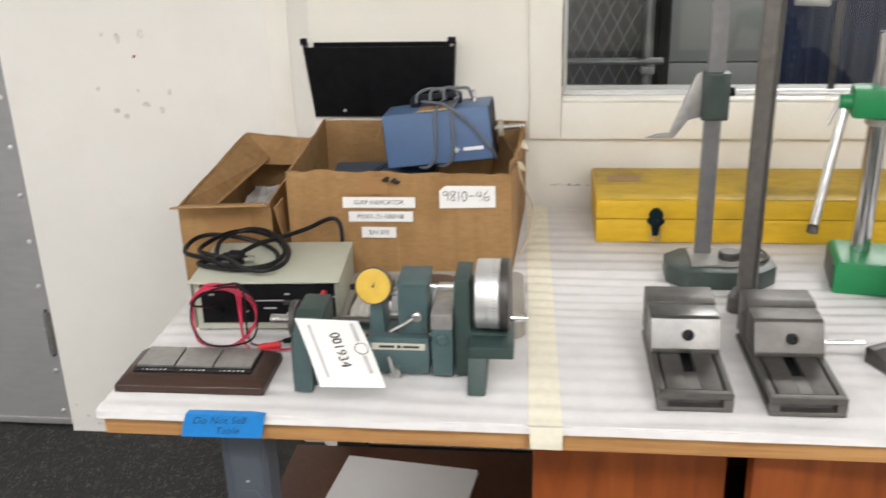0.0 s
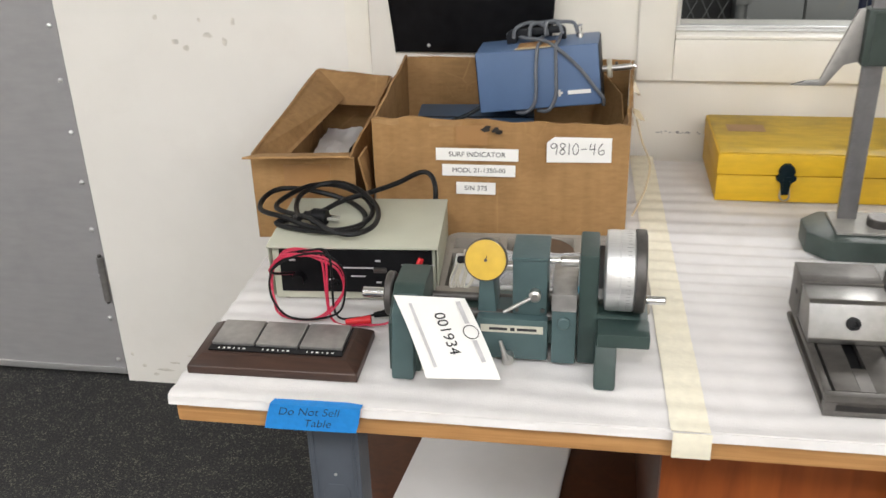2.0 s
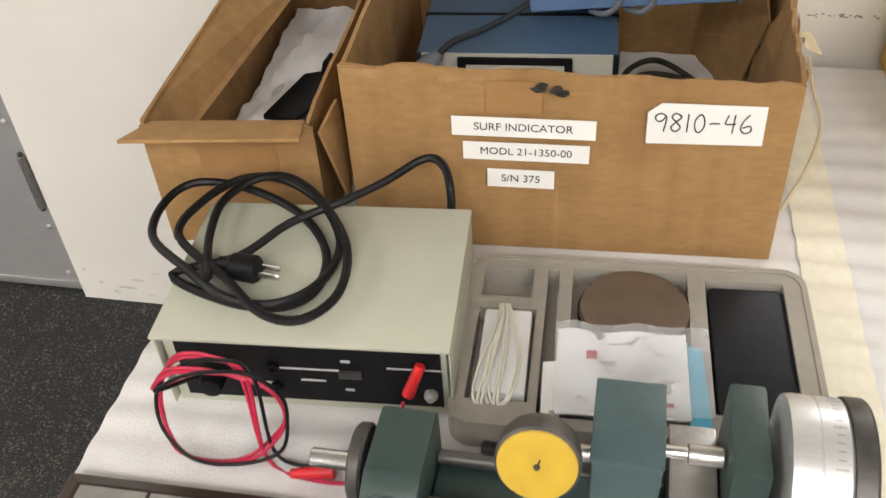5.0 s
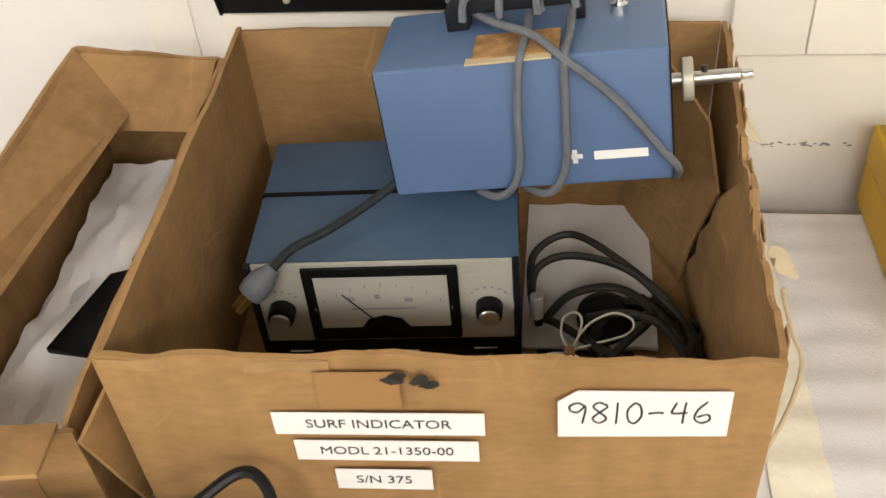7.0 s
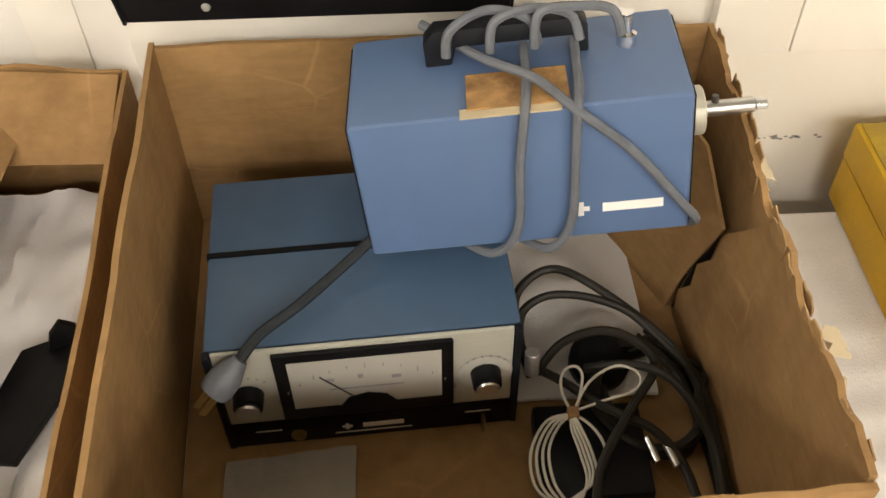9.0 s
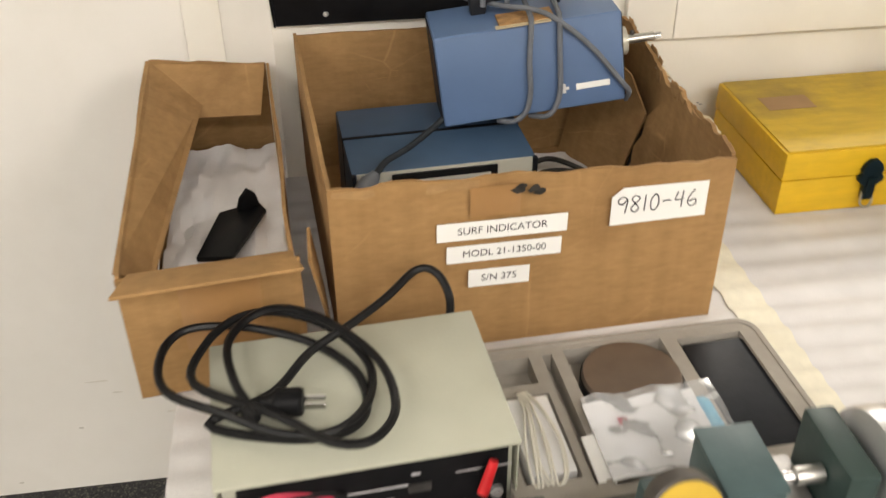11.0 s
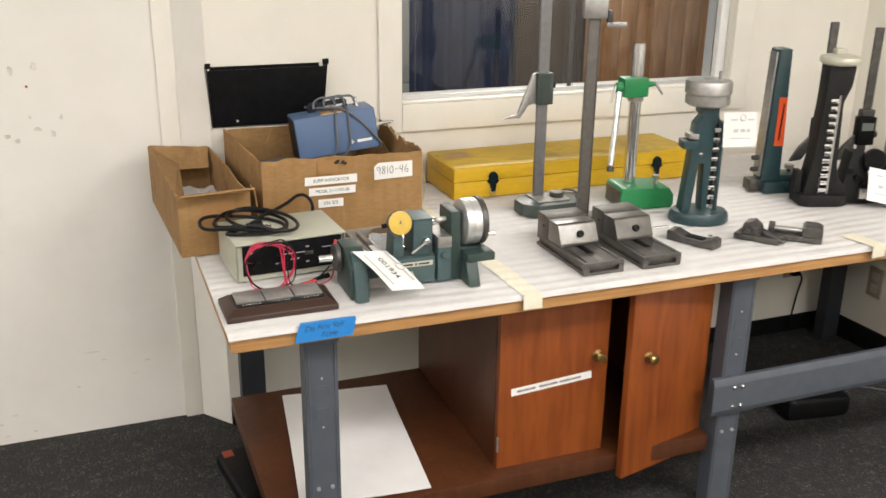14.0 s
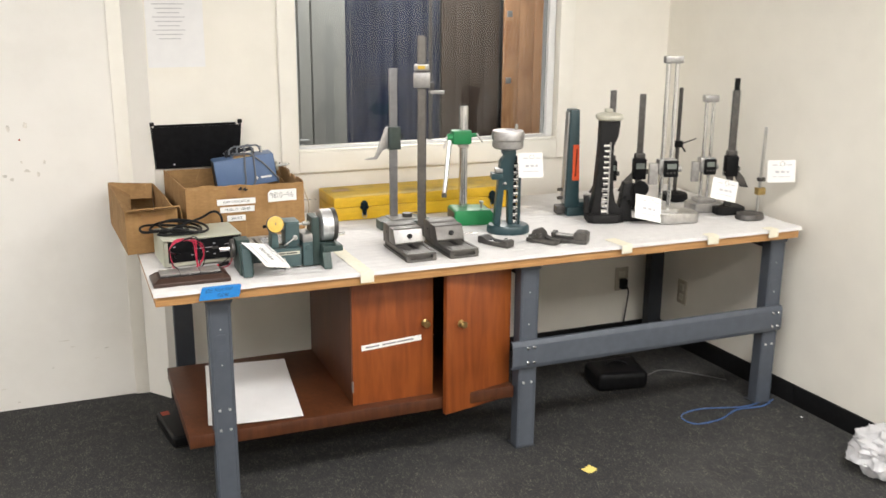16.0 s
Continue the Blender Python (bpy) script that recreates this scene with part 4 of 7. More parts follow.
# ---- cartons ----
def card_wall(name, parent, mat, a, b, z0, za, zb, thick, jag, seed, n=24, notch=()):
    """An upright board from a to b; its upper edge runs from za to zb and is torn by jag."""
    a, b = Vector((*a, 0)), Vector((*b, 0))
    d = (b - a).normalized()
    nrm = Vector((-d.y, d.x, 0)) * thick
    bm = B()
    cols = []
    for i in range(n + 1):
        t = i / n
        p = a.lerp(b, t)
        top = za + (zb - za) * t + jag * (noise.noise(Vector((t * n * 0.33, seed, 0.5))) + 0.5 * noise.noise(Vector((t * n * 0.9, seed, 3.5))))
        for c, w, dep in notch:
            top -= dep * max(0.0, 1 - abs(t - c) / w)
        bow = nrm.normalized() * 0.004 * noise.noise(Vector((t * 3, seed, 9)))
        cols.append([bm.verts.new((p + bow * k + off + Vector((0, 0, z)))) for off in (Vector(), nrm) for k, z in ((0.0, z0), (0.6, (z0 + top) / 2), (1.0, top))])
    for c0, c1 in zip(cols, cols[1:]):
        for i in (0, 1, 3, 4):
            bm.faces.new((c0[i], c1[i], c1[i + 1], c0[i + 1]) if i < 2 else (c0[i], c0[i + 1], c1[i + 1], c1[i]))
        bm.faces.new((c0[2], c1[2], c1[5], c0[5]))
        bm.faces.new((c0[0], c0[3], c1[3], c1[0]))
    for c in (cols[0], cols[-1]):
        bm.faces.new((c[0], c[1], c[2], c[5], c[4], c[3]))
    bmesh.ops.recalc_face_normals(bm, faces=bm.faces[:])
    return part(name, bm, mat, parent)


def board(name, corners, parent, label, thick=0.0035):
    """A flat piece of board with the given corners, thick downwards."""
    bm = B()
    c = [Vector(p) for p in corners]
    nrm = (c[1] - c[0]).cross(c[3] - c[0]).normalized() * thick
    lo, hi = [bm.verts.new(p) for p in c], [bm.verts.new(p + nrm) for p in c]
    bm.faces.new(lo)
    bm.faces.new(hi[::-1])
    for i in range(len(c)):
        j = (i + 1) % len(c)
        bm.faces.new((lo[i], hi[i], hi[j], lo[j]))
    bmesh.ops.recalc_face_normals(bm, faces=bm.faces[:])
    return part(name, bm, "card_inner", parent, label)


cb = thing("cardboard_box", "worn open cardboard box with paper labels, holding instruments", "cardboard box", 0, 0, TOP)
FL, FR, BR, BL = (0.166, 0.502), (0.589, 0.521), (0.603, 0.948), (0.139, 0.937)
front = card_wall("front_wall", cb, "cardboard", FL, FR, 0.0, 0.213, 0.205, 0.0045, 0.0035, 1.0, 40, ((0.42, 0.10, -0.003), (0.2, 0.12, -0.006)))
card_wall("left_wall", cb, "card_inner", (FL[0], FL[1] + 0.006), BL, 0.0, 0.210, 0.204, -0.0045, 0.002, 2.0)
right = card_wall("right_wall", cb, "card_inner", (FR[0], FR[1] + 0.006), BR, 0.0, 0.207, 0.200, 0.0045, 0.009, 3.0, 44, ((0.30, 0.12, 0.012), (0.52, 0.10, 0.02)))
card_wall("back_wall", cb, "card_inner", (BL[0] + 0.005, BL[1] - 0.005), (BR[0] - 0.006, BR[1] - 0.006), 0.0, 0.204, 0.200, 0.0045, 0.0015, 4.0)
bm = B()
prism(bm, [(FL[0] + 0.006, FL[1] + 0.006), (FR[0] - 0.006, FR[1] + 0.006), (BR[0] - 0.007, BR[1] - 0.007), (BL[0] + 0.006, BL[1] - 0.007)], "xy", 0.0, 0.004)
part("bottom", bm, "card_inner", cb)
board("torn_flap", [(0.514, 0.926, 0.005), (0.566, 0.803, 0.005), (0.571, 0.797, 0.050), (0.578, 0.787, 0.090), (0.586, 0.778, 0.130), (0.582, 0.840, 0.160), (0.548, 0.926, 0.178)], cb, "torn cardboard flap", 0.003)
board("torn_ply", [(0.587, 0.545, 0.193), (0.585, 0.545, 0.006), (0.569, 0.792, 0.006), (0.570, 0.797, 0.035), (0.573, 0.782, 0.058), (0.575, 0.786, 0.080), (0.579, 0.770, 0.104), (0.584, 0.774, 0.128), (0.592, 0.750, 0.160), (0.5935, 0.735, 0.176), (0.591, 0.640, 0.186)], cb, "inner ply torn away from the side", 0.003)
# a black board stands in for the shadow inside the torn hole
board("hole", [(0.570, 0.801, 0.006), (0.597, 0.815, 0.006), (0.597, 0.802, 0.105), (0.578, 0.790, 0.090), (0.574, 0.797, 0.050)], cb, "dark board for the shade in the ragged side hole", 0.001).data.materials[0] = M["stain"]
for k, (ty, tz, ln) in enumerate(((0.62, 0.188, 0.014), (0.78, 0.182, 0.034))):
    bm = B()
    sheet(bm, (0, 0, 0), (0.0, ln, 0), (0.014, 0, -0.020), 4, 4, 0.0006, lambda a, b: 0.005 * math.sin(a * 3 + b * 4 + k))
    part("torn_tape", bm, "old_tape", cb, "curled strip of old tape", pose(0.597, ty, tz + 0.01))
bm = B()
sweep(bm, [(0.600, 0.60, 0.19), (0.612, 0.60, 0.15), (0.628, 0.61, 0.105), (0.622, 0.60, 0.06), (0.602, 0.58, 0.02)], 0.0018, 6)
part("loose_strip", bm, "old_tape", cb, "loose strip of old tape")

# frayed upper edges: torn liner on the front, split flutes on the side
rnd = random.Random(31)
fdir = math.degrees(math.atan2(FR[1] - FL[1], FR[0] - FL[0]))
for s0, s1, drop in ((0.004, 0.150, 0.008),):
    low = [(s0 + (s1 - s0) * k / 14, -drop * rnd.uniform(0.25, 1.0)) for k in range(15)]
    pts = [(s0, 0.0045)] + low + [(s1, 0.0045)]
    part("torn_liner", prism(B(), pts, "xz", -0.0012, 0.0), "card_torn", cb, "ragged torn paper edge", pose(FL[0], FL[1] - 0.0008, 0.2095 - 0.008 * (s0 + s1) / 0.85, 0, 1.0, fdir))
sdir = math.degrees(math.atan2(BR[1] - FR[1], BR[0] - FR[0])) - 90
for k in range(26):
    y0 = 0.012 + 0.0158 * k + rnd.uniform(-0.004, 0.004)
    w_, h_ = rnd.uniform(0.013, 0.024), rnd.uniform(0.006, 0.016)
    z0 = 0.206 - 0.007 * (y0 / 0.42) - 0.010 * max(0.0, 1 - abs(y0 - 0.13) / 0.05) - 0.018 * max(0.0, 1 - abs(y0 - 0.22) / 0.045)
    pts = [(0, -h_), (w_ * 0.5, -h_ * rnd.uniform(0.7, 1.2)), (w_, -h_ * rnd.uniform(0.5, 1.0)), (w_ * rnd.uniform(0.8, 1.0), 0.003), (w_ * 0.45, rnd.uniform(-0.001, 0.006)), (0, 0.001)]
    side = rnd.choice((-0.0050, 0.0012, -0.0054))
    part("torn_liner", prism(B(), pts, "yz", 0, 0.0011), "card_torn", cb, "ragged torn paper edge", pose(FR[0] + side + 0.014 * y0 / 0.42 * 0.96, FR[1] + y0, z0, rnd.uniform(-6, 6), rnd.uniform(-7, 7), sdir))

# creased tape and folds on the inner boards
rnd = random.Random(21)
for k in range(9):
    x0, z0 = rnd.uniform(0.16, 0.55), rnd.uniform(0.05, 0.17)
    ln, an = rnd.uniform(0.03, 0.09), rnd.uniform(-70, 70)
    part("crease", box(B(), 0, ln, -0.0004, 0, -0.0005, 0.0005), "cardboard", cb, "", pose(x0, 0.9345 + (x0 - 0.14) * 0.024 - 0.0022, z0, 0, an, 1.4), True)
for k in range(7):
    y0, z0 = rnd.uniform(0.56, 0.85), rnd.uniform(0.05, 0.17)
    part("crease", box(B(), -0.0004, 0, 0, rnd.uniform(0.03, 0.08), -0.0005, 0.0005), "cardboard", cb, "", pose(0.5885 + (y0 - 0.52) * 0.033, y0, z0, rnd.uniform(-60, 60), 0, -1.9), True)

# labels lie on the front board
fd = math.degrees(math.atan2(FR[1] - FL[1], FR[0] - FL[0]))


def on_front(s, z, out):
    """Pose on the outer face of the front board: s along it, z up."""
    d = Vector((math.cos(radians(fd)), math.sin(radians(fd))))
    return pose(FL[0] + d.x * s + d.y * out, FL[1] + d.y * s - d.x * out, z, 90, 0, fd)


# pen strokes of the handwritten figures, in a unit box
STROKES = {
    "9": [[(0.60, 0.82), (0.35, 0.98), (0.06, 0.84), (0.10, 0.60), (0.36, 0.56), (0.60, 0.82), (0.58, 0.45), (0.50, 0.02)]],
    "8": [[(0.56, 0.86), (0.30, 1.0), (0.10, 0.80), (0.32, 0.54), (0.56, 0.24), (0.32, 0.02), (0.08, 0.22), (0.32, 0.52), (0.58, 0.78), (0.50, 0.94)]],
    "1": [[(0.16, 0.98), (0.15, 0.5), (0.13, 0.0)]],
    "0": [[(0.34, 0.98), (0.10, 0.64), (0.14, 0.14), (0.36, 0.0), (0.58, 0.34), (0.52, 0.82), (0.32, 0.98)]],
    "-": [[(0.04, 0.46), (0.30, 0.50), (0.56, 0.49)]],
    "4": [[(0.20, 0.96), (0.08, 0.62), (0.10, 0.46), (0.60, 0.50)], [(0.52, 0.98), (0.48, 0.5), (0.46, 0.0)]],
    "6": [[(0.46, 1.0), (0.16, 0.62), (0.08, 0.22), (0.32, 0.0), (0.60, 0.14), (0.52, 0.40), (0.16, 0.28)]],
}
PITCH = {"1": 0.30}


def sticker(s, z, w, h, text, size, tilt=0, mat="label", hand=False):
    m = on_front(s, z, 0.0042) @ pose(0, 0, 0, 0, 0, tilt)
    bm = B()
    if hand:
        prism(bm, [(-w / 2, -h / 2), (w / 2, -h / 2), (w / 2, h / 2 - 0.002), (-w / 2 + 0.012, h / 2), (-w / 2, h / 2 - 0.010)], "xy", 0, 0.0008)
    else:
        box(bm, -w / 2, w / 2, -h / 2, h / 2, 0, 0.0008)
    st = part("sticker", bm, mat, front, "white paper label", m, True)
    if not hand:
        writing("print", text, size, "ink", st, pose(0, 0, 0.001))
        return st
    x = -w * 0.44
    for glyph in text:
        for stroke in STROKES[glyph]:
            bm = sweep(B(), [(x + size * 0.72 * u, size * 0.82 * (v - 0.42), 0.0009) for u, v in stroke], 0.00072, 6, 4)
            part("pen_stroke", bm, "ink", st, "black handwriting")
        x += size * PITCH.get(glyph, 0.56)
    return st


sticker(0.1745, 0.1535, 0.137, 0.0215, "SURF INDICATOR", 0.0119, -0.6)
sticker(0.177, 0.1255, 0.122, 0.0205, "MODL 21-1350-00", 0.0115, -0.6)
sticker(0.172, 0.0935, 0.066, 0.0215, "S/N 375", 0.0118, -0.8)
sticker(0.3415, 0.164, 0.105, 0.044, "9810-46", 0.0245, 0.5, "label", True)
m = on_front(0.162, 0.194, 0.0050)
part("tape_patch", box(B(), -0.022, 0.030, -0.024, 0.010, 0, 0.0003), "pack_tape", front, "brown packing tape patch", m, True)
rnd = random.Random(8)
for k in range(7):
    r = rnd.uniform(.003, .008)
    a = on_front(0.200 + rnd.uniform(-.012, .014), 0.197 + rnd.uniform(-.006, .005), 0.0058)
    part("ink_spot", prism(B(), [(r * math.cos(t) * rnd.uniform(.6, 1.2), r * .6 * math.sin(t) * rnd.uniform(.6, 1.2)) for t in [i * math.pi / 5 for i in range(10)]], "xy", 0, .0005), "stain", front, "black ink spot", a, True)

sb = thing("cardboard_box", "narrow open cardboard box with a folded front flap", "cardboard box", 0, 0, TOP)
SFL, SFR, SBR, SBL = (-0.041, 0.474), (0.134, 0.494), (0.101, 0.978), (-0.067, 0.985)
sfront = card_wall("front_wall", sb, "cardboard", SFL, SFR, 0.0, 0.150, 0.146, 0.004, 0.001, 11.0, 16)
card_wall("left_wall", sb, "card_inner", (SFL[0], SFL[1] + 0.005), SBL, 0.0, 0.153, 0.161, -0.004, 0.002, 12.0)
card_wall("right_wall", sb, "card_inner", (SFR[0] - 0.005, SFR[1] + 0.005), SBR, 0.0, 0.148, 0.150, 0.004, 0.003, 13.0)
card_wall("back_wall", sb, "card_inner", (SBL[0] + 0.005, SBL[1] - 0.005), (SBR[0] - 0.005, SBR[1] - 0.004), 0.0, 0.161, 0.150, 0.004, 0.002, 14.0)
part("bottom", prism(B(), [(SFL[0] + .006, SFL[1] + .006), (SFR[0] - .006, SFR[1] + .006), (SBR[0] - .006, SBR[1] - .006), (SBL[0] + .006, SBL[1] - .006)], "xy", 0, 0.004), "card_inner", sb)
part("front_flap", prism(B(), [(-0.004, 0), (0.172, 0), (0.166, 0.052), (0.010, 0.055)], "xy", 0, 0.0035, 0.0006), "cardboard", sb, "folded cardboard flap", pose(-0.038, 0.474, 0.1515, -14, 0, 7.1) @ Matrix.Translation((0, -0.052, 0)))

board("side_flap", [(-0.044, 0.485, 0.151), (-0.020, 0.520, 0.108), (0.006, 0.928, 0.116), (-0.063, 0.976, 0.160)], sb, "long flap folded down inside")
board("back_flap", [(-0.057, 0.977, 0.156), (-0.004, 0.908, 0.104), (0.086, 0.905, 0.104), (0.095, 0.971, 0.148)], sb, "back flap folded down inside")
part("side_flap", prism(B(), [(0, 0), (0.06, 0.0), (0.05, -0.075), (0.02, -0.10)], "yz", 0, 0.0035, 0.0005), "cardboard", sb, "torn side flap", pose(0.142, 0.485, 0.148, 0, -8, 0))
part("tape_patch", box(B(), 0.055, 0.135, -0.0008, 0.0, 0.055, 0.135), "pack_tape", sfront, "brown packing tape patch", pose(SFL[0], SFL[1] - 0.0012, 0, 0, 0, 7.1), True)
fs = thing("foam_wrap", "crumpled white packing foam inside the narrow box", "foam", 0.04, 0.735, TOP + 0.0045)
bm = B()
sheet(bm, (-0.072, -0.24, 0.021), (0.15, 0, 0), (-0.006, 0.44, 0.012), 22, 44, 0.003, lambda a, b: 0.016 * noise.noise(Vector((a * 3.5, b * 6, 3))) + 0.009 * noise.noise(Vector((a * 9, b * 15, 7))) + 0.022 * max(0, b - 0.72))
part("sheet", bm, "wrap_foam_lifted", fs)
part("underlay", box(B(), -0.062, 0.060, -0.23, 0.2, 0.0, 0.016, 0.003), "foam", fs)
bp = thing("plastic_bracket", "black plastic bracket lying in the narrow box", "bracket", 0.0, 0.0, TOP + 0.042)
part("arm", prism(B(), [(0.008, 0.655), (0.050, 0.650), (0.088, 0.752), (0.078, 0.772), (0.030, 0.752)], "xy", 0, 0.007, 0.0015), "black", bp)
part("tab", prism(B(), [(0.0, 0.0), (0.030, 0.0), (0.026, 0.018), (0.016, 0.028), (0.005, 0.016)], "xz", -0.003, 0.003, 0.001), "black", bp, "", pose(0.052, 0.752, 0.0072, 0, 0, 20))

# ---- surface meter in the box ----
mt = thing("panel_meter", "slate-blue bench meter with a silver dial panel in the box", "meter", 0.309, 0.690, TOP + 0.0045, 3.5)
W = 0.113
body = part("case", prism(B(), [(0.002, 0.0), (0.002, 0.018), (0.004, 0.120), (0.168, 0.125), (0.168, 0.0)], "yz", -W, W, 0.003), "blue_dark", mt)
part("seam", box(B(), -W - 0.0006, W + 0.0006, 0.088, 0.093, 0.06, 0.1236), "black", body, "dark seam of the case")
fp = part("front_panel", prism(B(), [(0.0, 0.034), (0.0015, 0.1215), (-0.0015, 0.1215), (-0.003, 0.034)], "yz", -W + 0.006, W - 0.006, 0.0006), "silver_panel", mt)
part("lower_panel", box(B(), -W + 0.004, W - 0.004, -0.004, 0.001, 0.002, 0.0335, 0.001), "black", mt)
for s in (-1, 1):
    part("side_rim", box(B(), min(s * W, s * (W - 0.005)), max(s * W, s * (W - 0.005)), -0.0045, 0.003, 0.001, 0.1215, 0.001), "navy", mt)
bz = part("bezel", box(B(), -0.066, 0.063, -0.0060, -0.002, 0.037, 0.1190, 0.0018), "black", mt, "black meter bezel")
part("dial", box(B(), -0.056, 0.054, -0.0067, -0.0061, 0.053, 0.1105), "dial_face", bz)
rows = []
for k in range(13):
    a = radians(150 - k * 10)
    rows.append((0.075 * math.cos(a), 0.075 * math.sin(a), 0.0009, 0.006 if k % 3 == 0 else 0.0035))
bars("scale_marks", "grey_ink", bz, pose(-0.001, -0.0070, 0.027, 90), rows)
bars("scale_print", "grey_ink", bz, pose(-0.001, -0.0070, 0.077, 90), [(-0.004, 0.012, 0.004, 0.005), (0.022, 0.008, 0.007, 0.004), (-0.026, 0.010, 0.006, 0.004), (0.0, -0.002, 0.055, 0.0016)])
rodpart("needle", "ink", bz, (-0.010, -0.0074, 0.062), (-0.034, -0.0074, 0.092), 0.0006)
part("hub", prism(B(), [(-0.022, 0), (0.022, 0), (0.014, 0.012), (0.0, 0.016), (-0.014, 0.012)], "xz", -0.0084, -0.0062, 0.0008), "black", bz, "", pose(-0.001, 0, 0.051))
for kx in (-0.088, 0.087):
    kn = part("knob", lathe(B(), [(0.0115, 0), (0.0108, 0.012), (0.009, 0.0125), (0.009, 0.015)], pose(kx, -0.003, 0.072, 90), 24), "black", mt, "black knob with steel cap")
    part("cap", lathe(B(), [(0.0088, 0.0150), (0.0078, 0.0165), (0, 0.0166)], pose(kx, -0.003, 0.072, 90), 24), "steel", kn)
    bars("dial_marks", "grey_ink", mt, pose(kx, -0.0034, 0.076, 91), [(0.018 * math.cos(t), 0.018 * math.sin(t), 0.002, 0.002) for t in [radians(40 + 20 * q) for q in range(6)]])
bars("badge", "label", mt, pose(0, -0.0046, 0.0185, 90), [(-0.020, 0, 0.003, 0.008), (-0.020, 0, 0.008, 0.003)], "pale printed badge")
for bx_, bz_, bw_, bh_ in ((0.008, 0, 0.032, 0.006), (0.0, -0.008, 0.06, 0.0016), (0.082, 0.004, 0.02, 0.0016), (-0.08, 0.004, 0.02, 0.0016)):
    bars("lettering", "label", mt, pose(0, -0.0046, 0.0185, 90), [(bx_, bz_, bw_, bh_)], "pale printed lettering")
part("dial_ring", lathe(B(), [(0, 0), (0.0205, 0), (0.0205, 0.0005), (0, 0.0005)], pose(0.087, -0.0026, 0.072, 91), 32), "dial_face", mt, "pale round scale behind the knob")
part("switch", box(B(), 0.0845, 0.0875, -0.014, -0.0042, 0.006, 0.018, 0.001), "brass", mt, "small brass toggle")
part("button", lathe(B(), [(0.006, 0), (0.0055, 0.003), (0, 0.004)], pose(-0.058, -0.0042, 0.014, 90), 16), "brass", mt)

# ---- blue drive unit resting on the box ----
gu = thing("drive_unit", "blue enamelled drive unit wrapped in its grey cord", "drive unit", 0.425, 0.748, 0.925)
gu.matrix_basis = pose(0.4298, 0.7485, 0.9190, -8.1, -6.4, -1.8)
gb = part("case", prism(B(), [(0.0, 0.0), (0.0, 0.111), (0.0965, 0.1232), (0.102, 0.05), (0.102, 0.0)], "yz", -0.1135, 0.1135, 0.004, 3), "blue_box", gu)
bars("badge", "label", gb, pose(0.068, -0.0003, 0.026, 90), [(-0.030, 0, 0.004, 0.012), (-0.030, 0, 0.012, 0.004)], "white printed badge")
bars("lettering", "label", gb, pose(0.068, -0.0003, 0.026, 90), [(0.006, 0, 0.042, 0.0075)], "white printed lettering")
part("tape_patch", box(B(), -0.045, 0.022, 0.016, 0.052, 0.1100, 0.1125), "tape_residue", gb, "old brown tape residue", pose(0.012, 0, 0.0015, 7.2))
part("residue", box(B(), -0.052, 0.014, 0.009, 0.018, 0.1102, 0.1116), "old_tape", gb, "yellowed tape residue", pose(0.014, 0, 0.0012, 7.2))
hd = part("bracket", prism(B(), [(-0.060, 0), (-0.060, 0.018), (-0.052, 0.026), (0.046, 0.026), (0.052, 0.020), (0.052, 0), (0.042, 0), (0.042, 0.013), (-0.038, 0.013), (-0.042, 0)], "xz", 0.056, 0.074, 0.0015), "navy", gu, "dark carrying bracket", pose(0, 0, 0.1178))
for s in (-1, 1):
    part("end_plate", prism(B(), [(0.004, 0.004), (0.004, 0.107), (0.093, 0.119), (0.098, 0.05), (0.098, 0.004)], "yz", min(s * 0.1137, s * 0.1148), max(s * 0.1137, s * 0.1148)), "navy", gu, "dark end plate")
lathe_m = pose(0.078, 0.060, 0.1180)
part("post", lathe(B(), [(0.007, 0), (0.007, 0.008), (0.004, 0.010), (0.004, 0.022), (0.0055, 0.024), (0, 0.026)], lathe_m, 16), "chrome", gu)
sh = rodpart("shaft", "steel", gu, (0.1149, 0.064, 0.056), (0.170, 0.064, 0.056), 0.0058)
rodpart("collar", "ivory", sh, (0.124, 0.064, 0.056), (0.133, 0.064, 0.056), 0.018, None, "pale knurled collar")
rodpart("tip", "chrome", sh, (0.1705, 0.064, 0.056), (0.179, 0.064, 0.056), 0.0042)
part("set_screw", rod(B(), (0.142, 0.064, 0.061), (0.142, 0.064, 0.067), 0.0025), "dark_steel", sh)
bm = B()
cw = 0.0034
for sx, lean in ((0.004, 0.003), (0.038, 0.000)):
    bm = B()
    sweep(bm, [(sx + 0.004, 0.060, 0.126), (sx + 0.003, 0.02, 0.1185), (sx, -0.0045, 0.112), (sx - 0.003 - lean, -0.0055, 0.07), (sx - 0.006 - lean, -0.006, 0.028), (sx - 0.014 - lean, -0.0065, 0.006), (sx - 0.026 - 2 * lean, -0.003, -0.0045), (sx - 0.044 - 2 * lean, 0.012, -0.005)], cw, 8)
    part("cord", bm, "grey_wire", gu, "grey power cord wound round the case")
bm = B()
sweep(bm, [(-0.062, 0.090, 0.134), (-0.02, 0.045, 0.127), (0.012, 0.02, 0.123), (0.036, -0.005, 0.112), (0.074, -0.0055, 0.074), (0.105, -0.0055, 0.030), (0.117, -0.004, 0.012), (0.116, 0.01, -0.003)], cw, 8)
part("cord", bm, "grey_wire", gu, "grey power cord wound round the case")
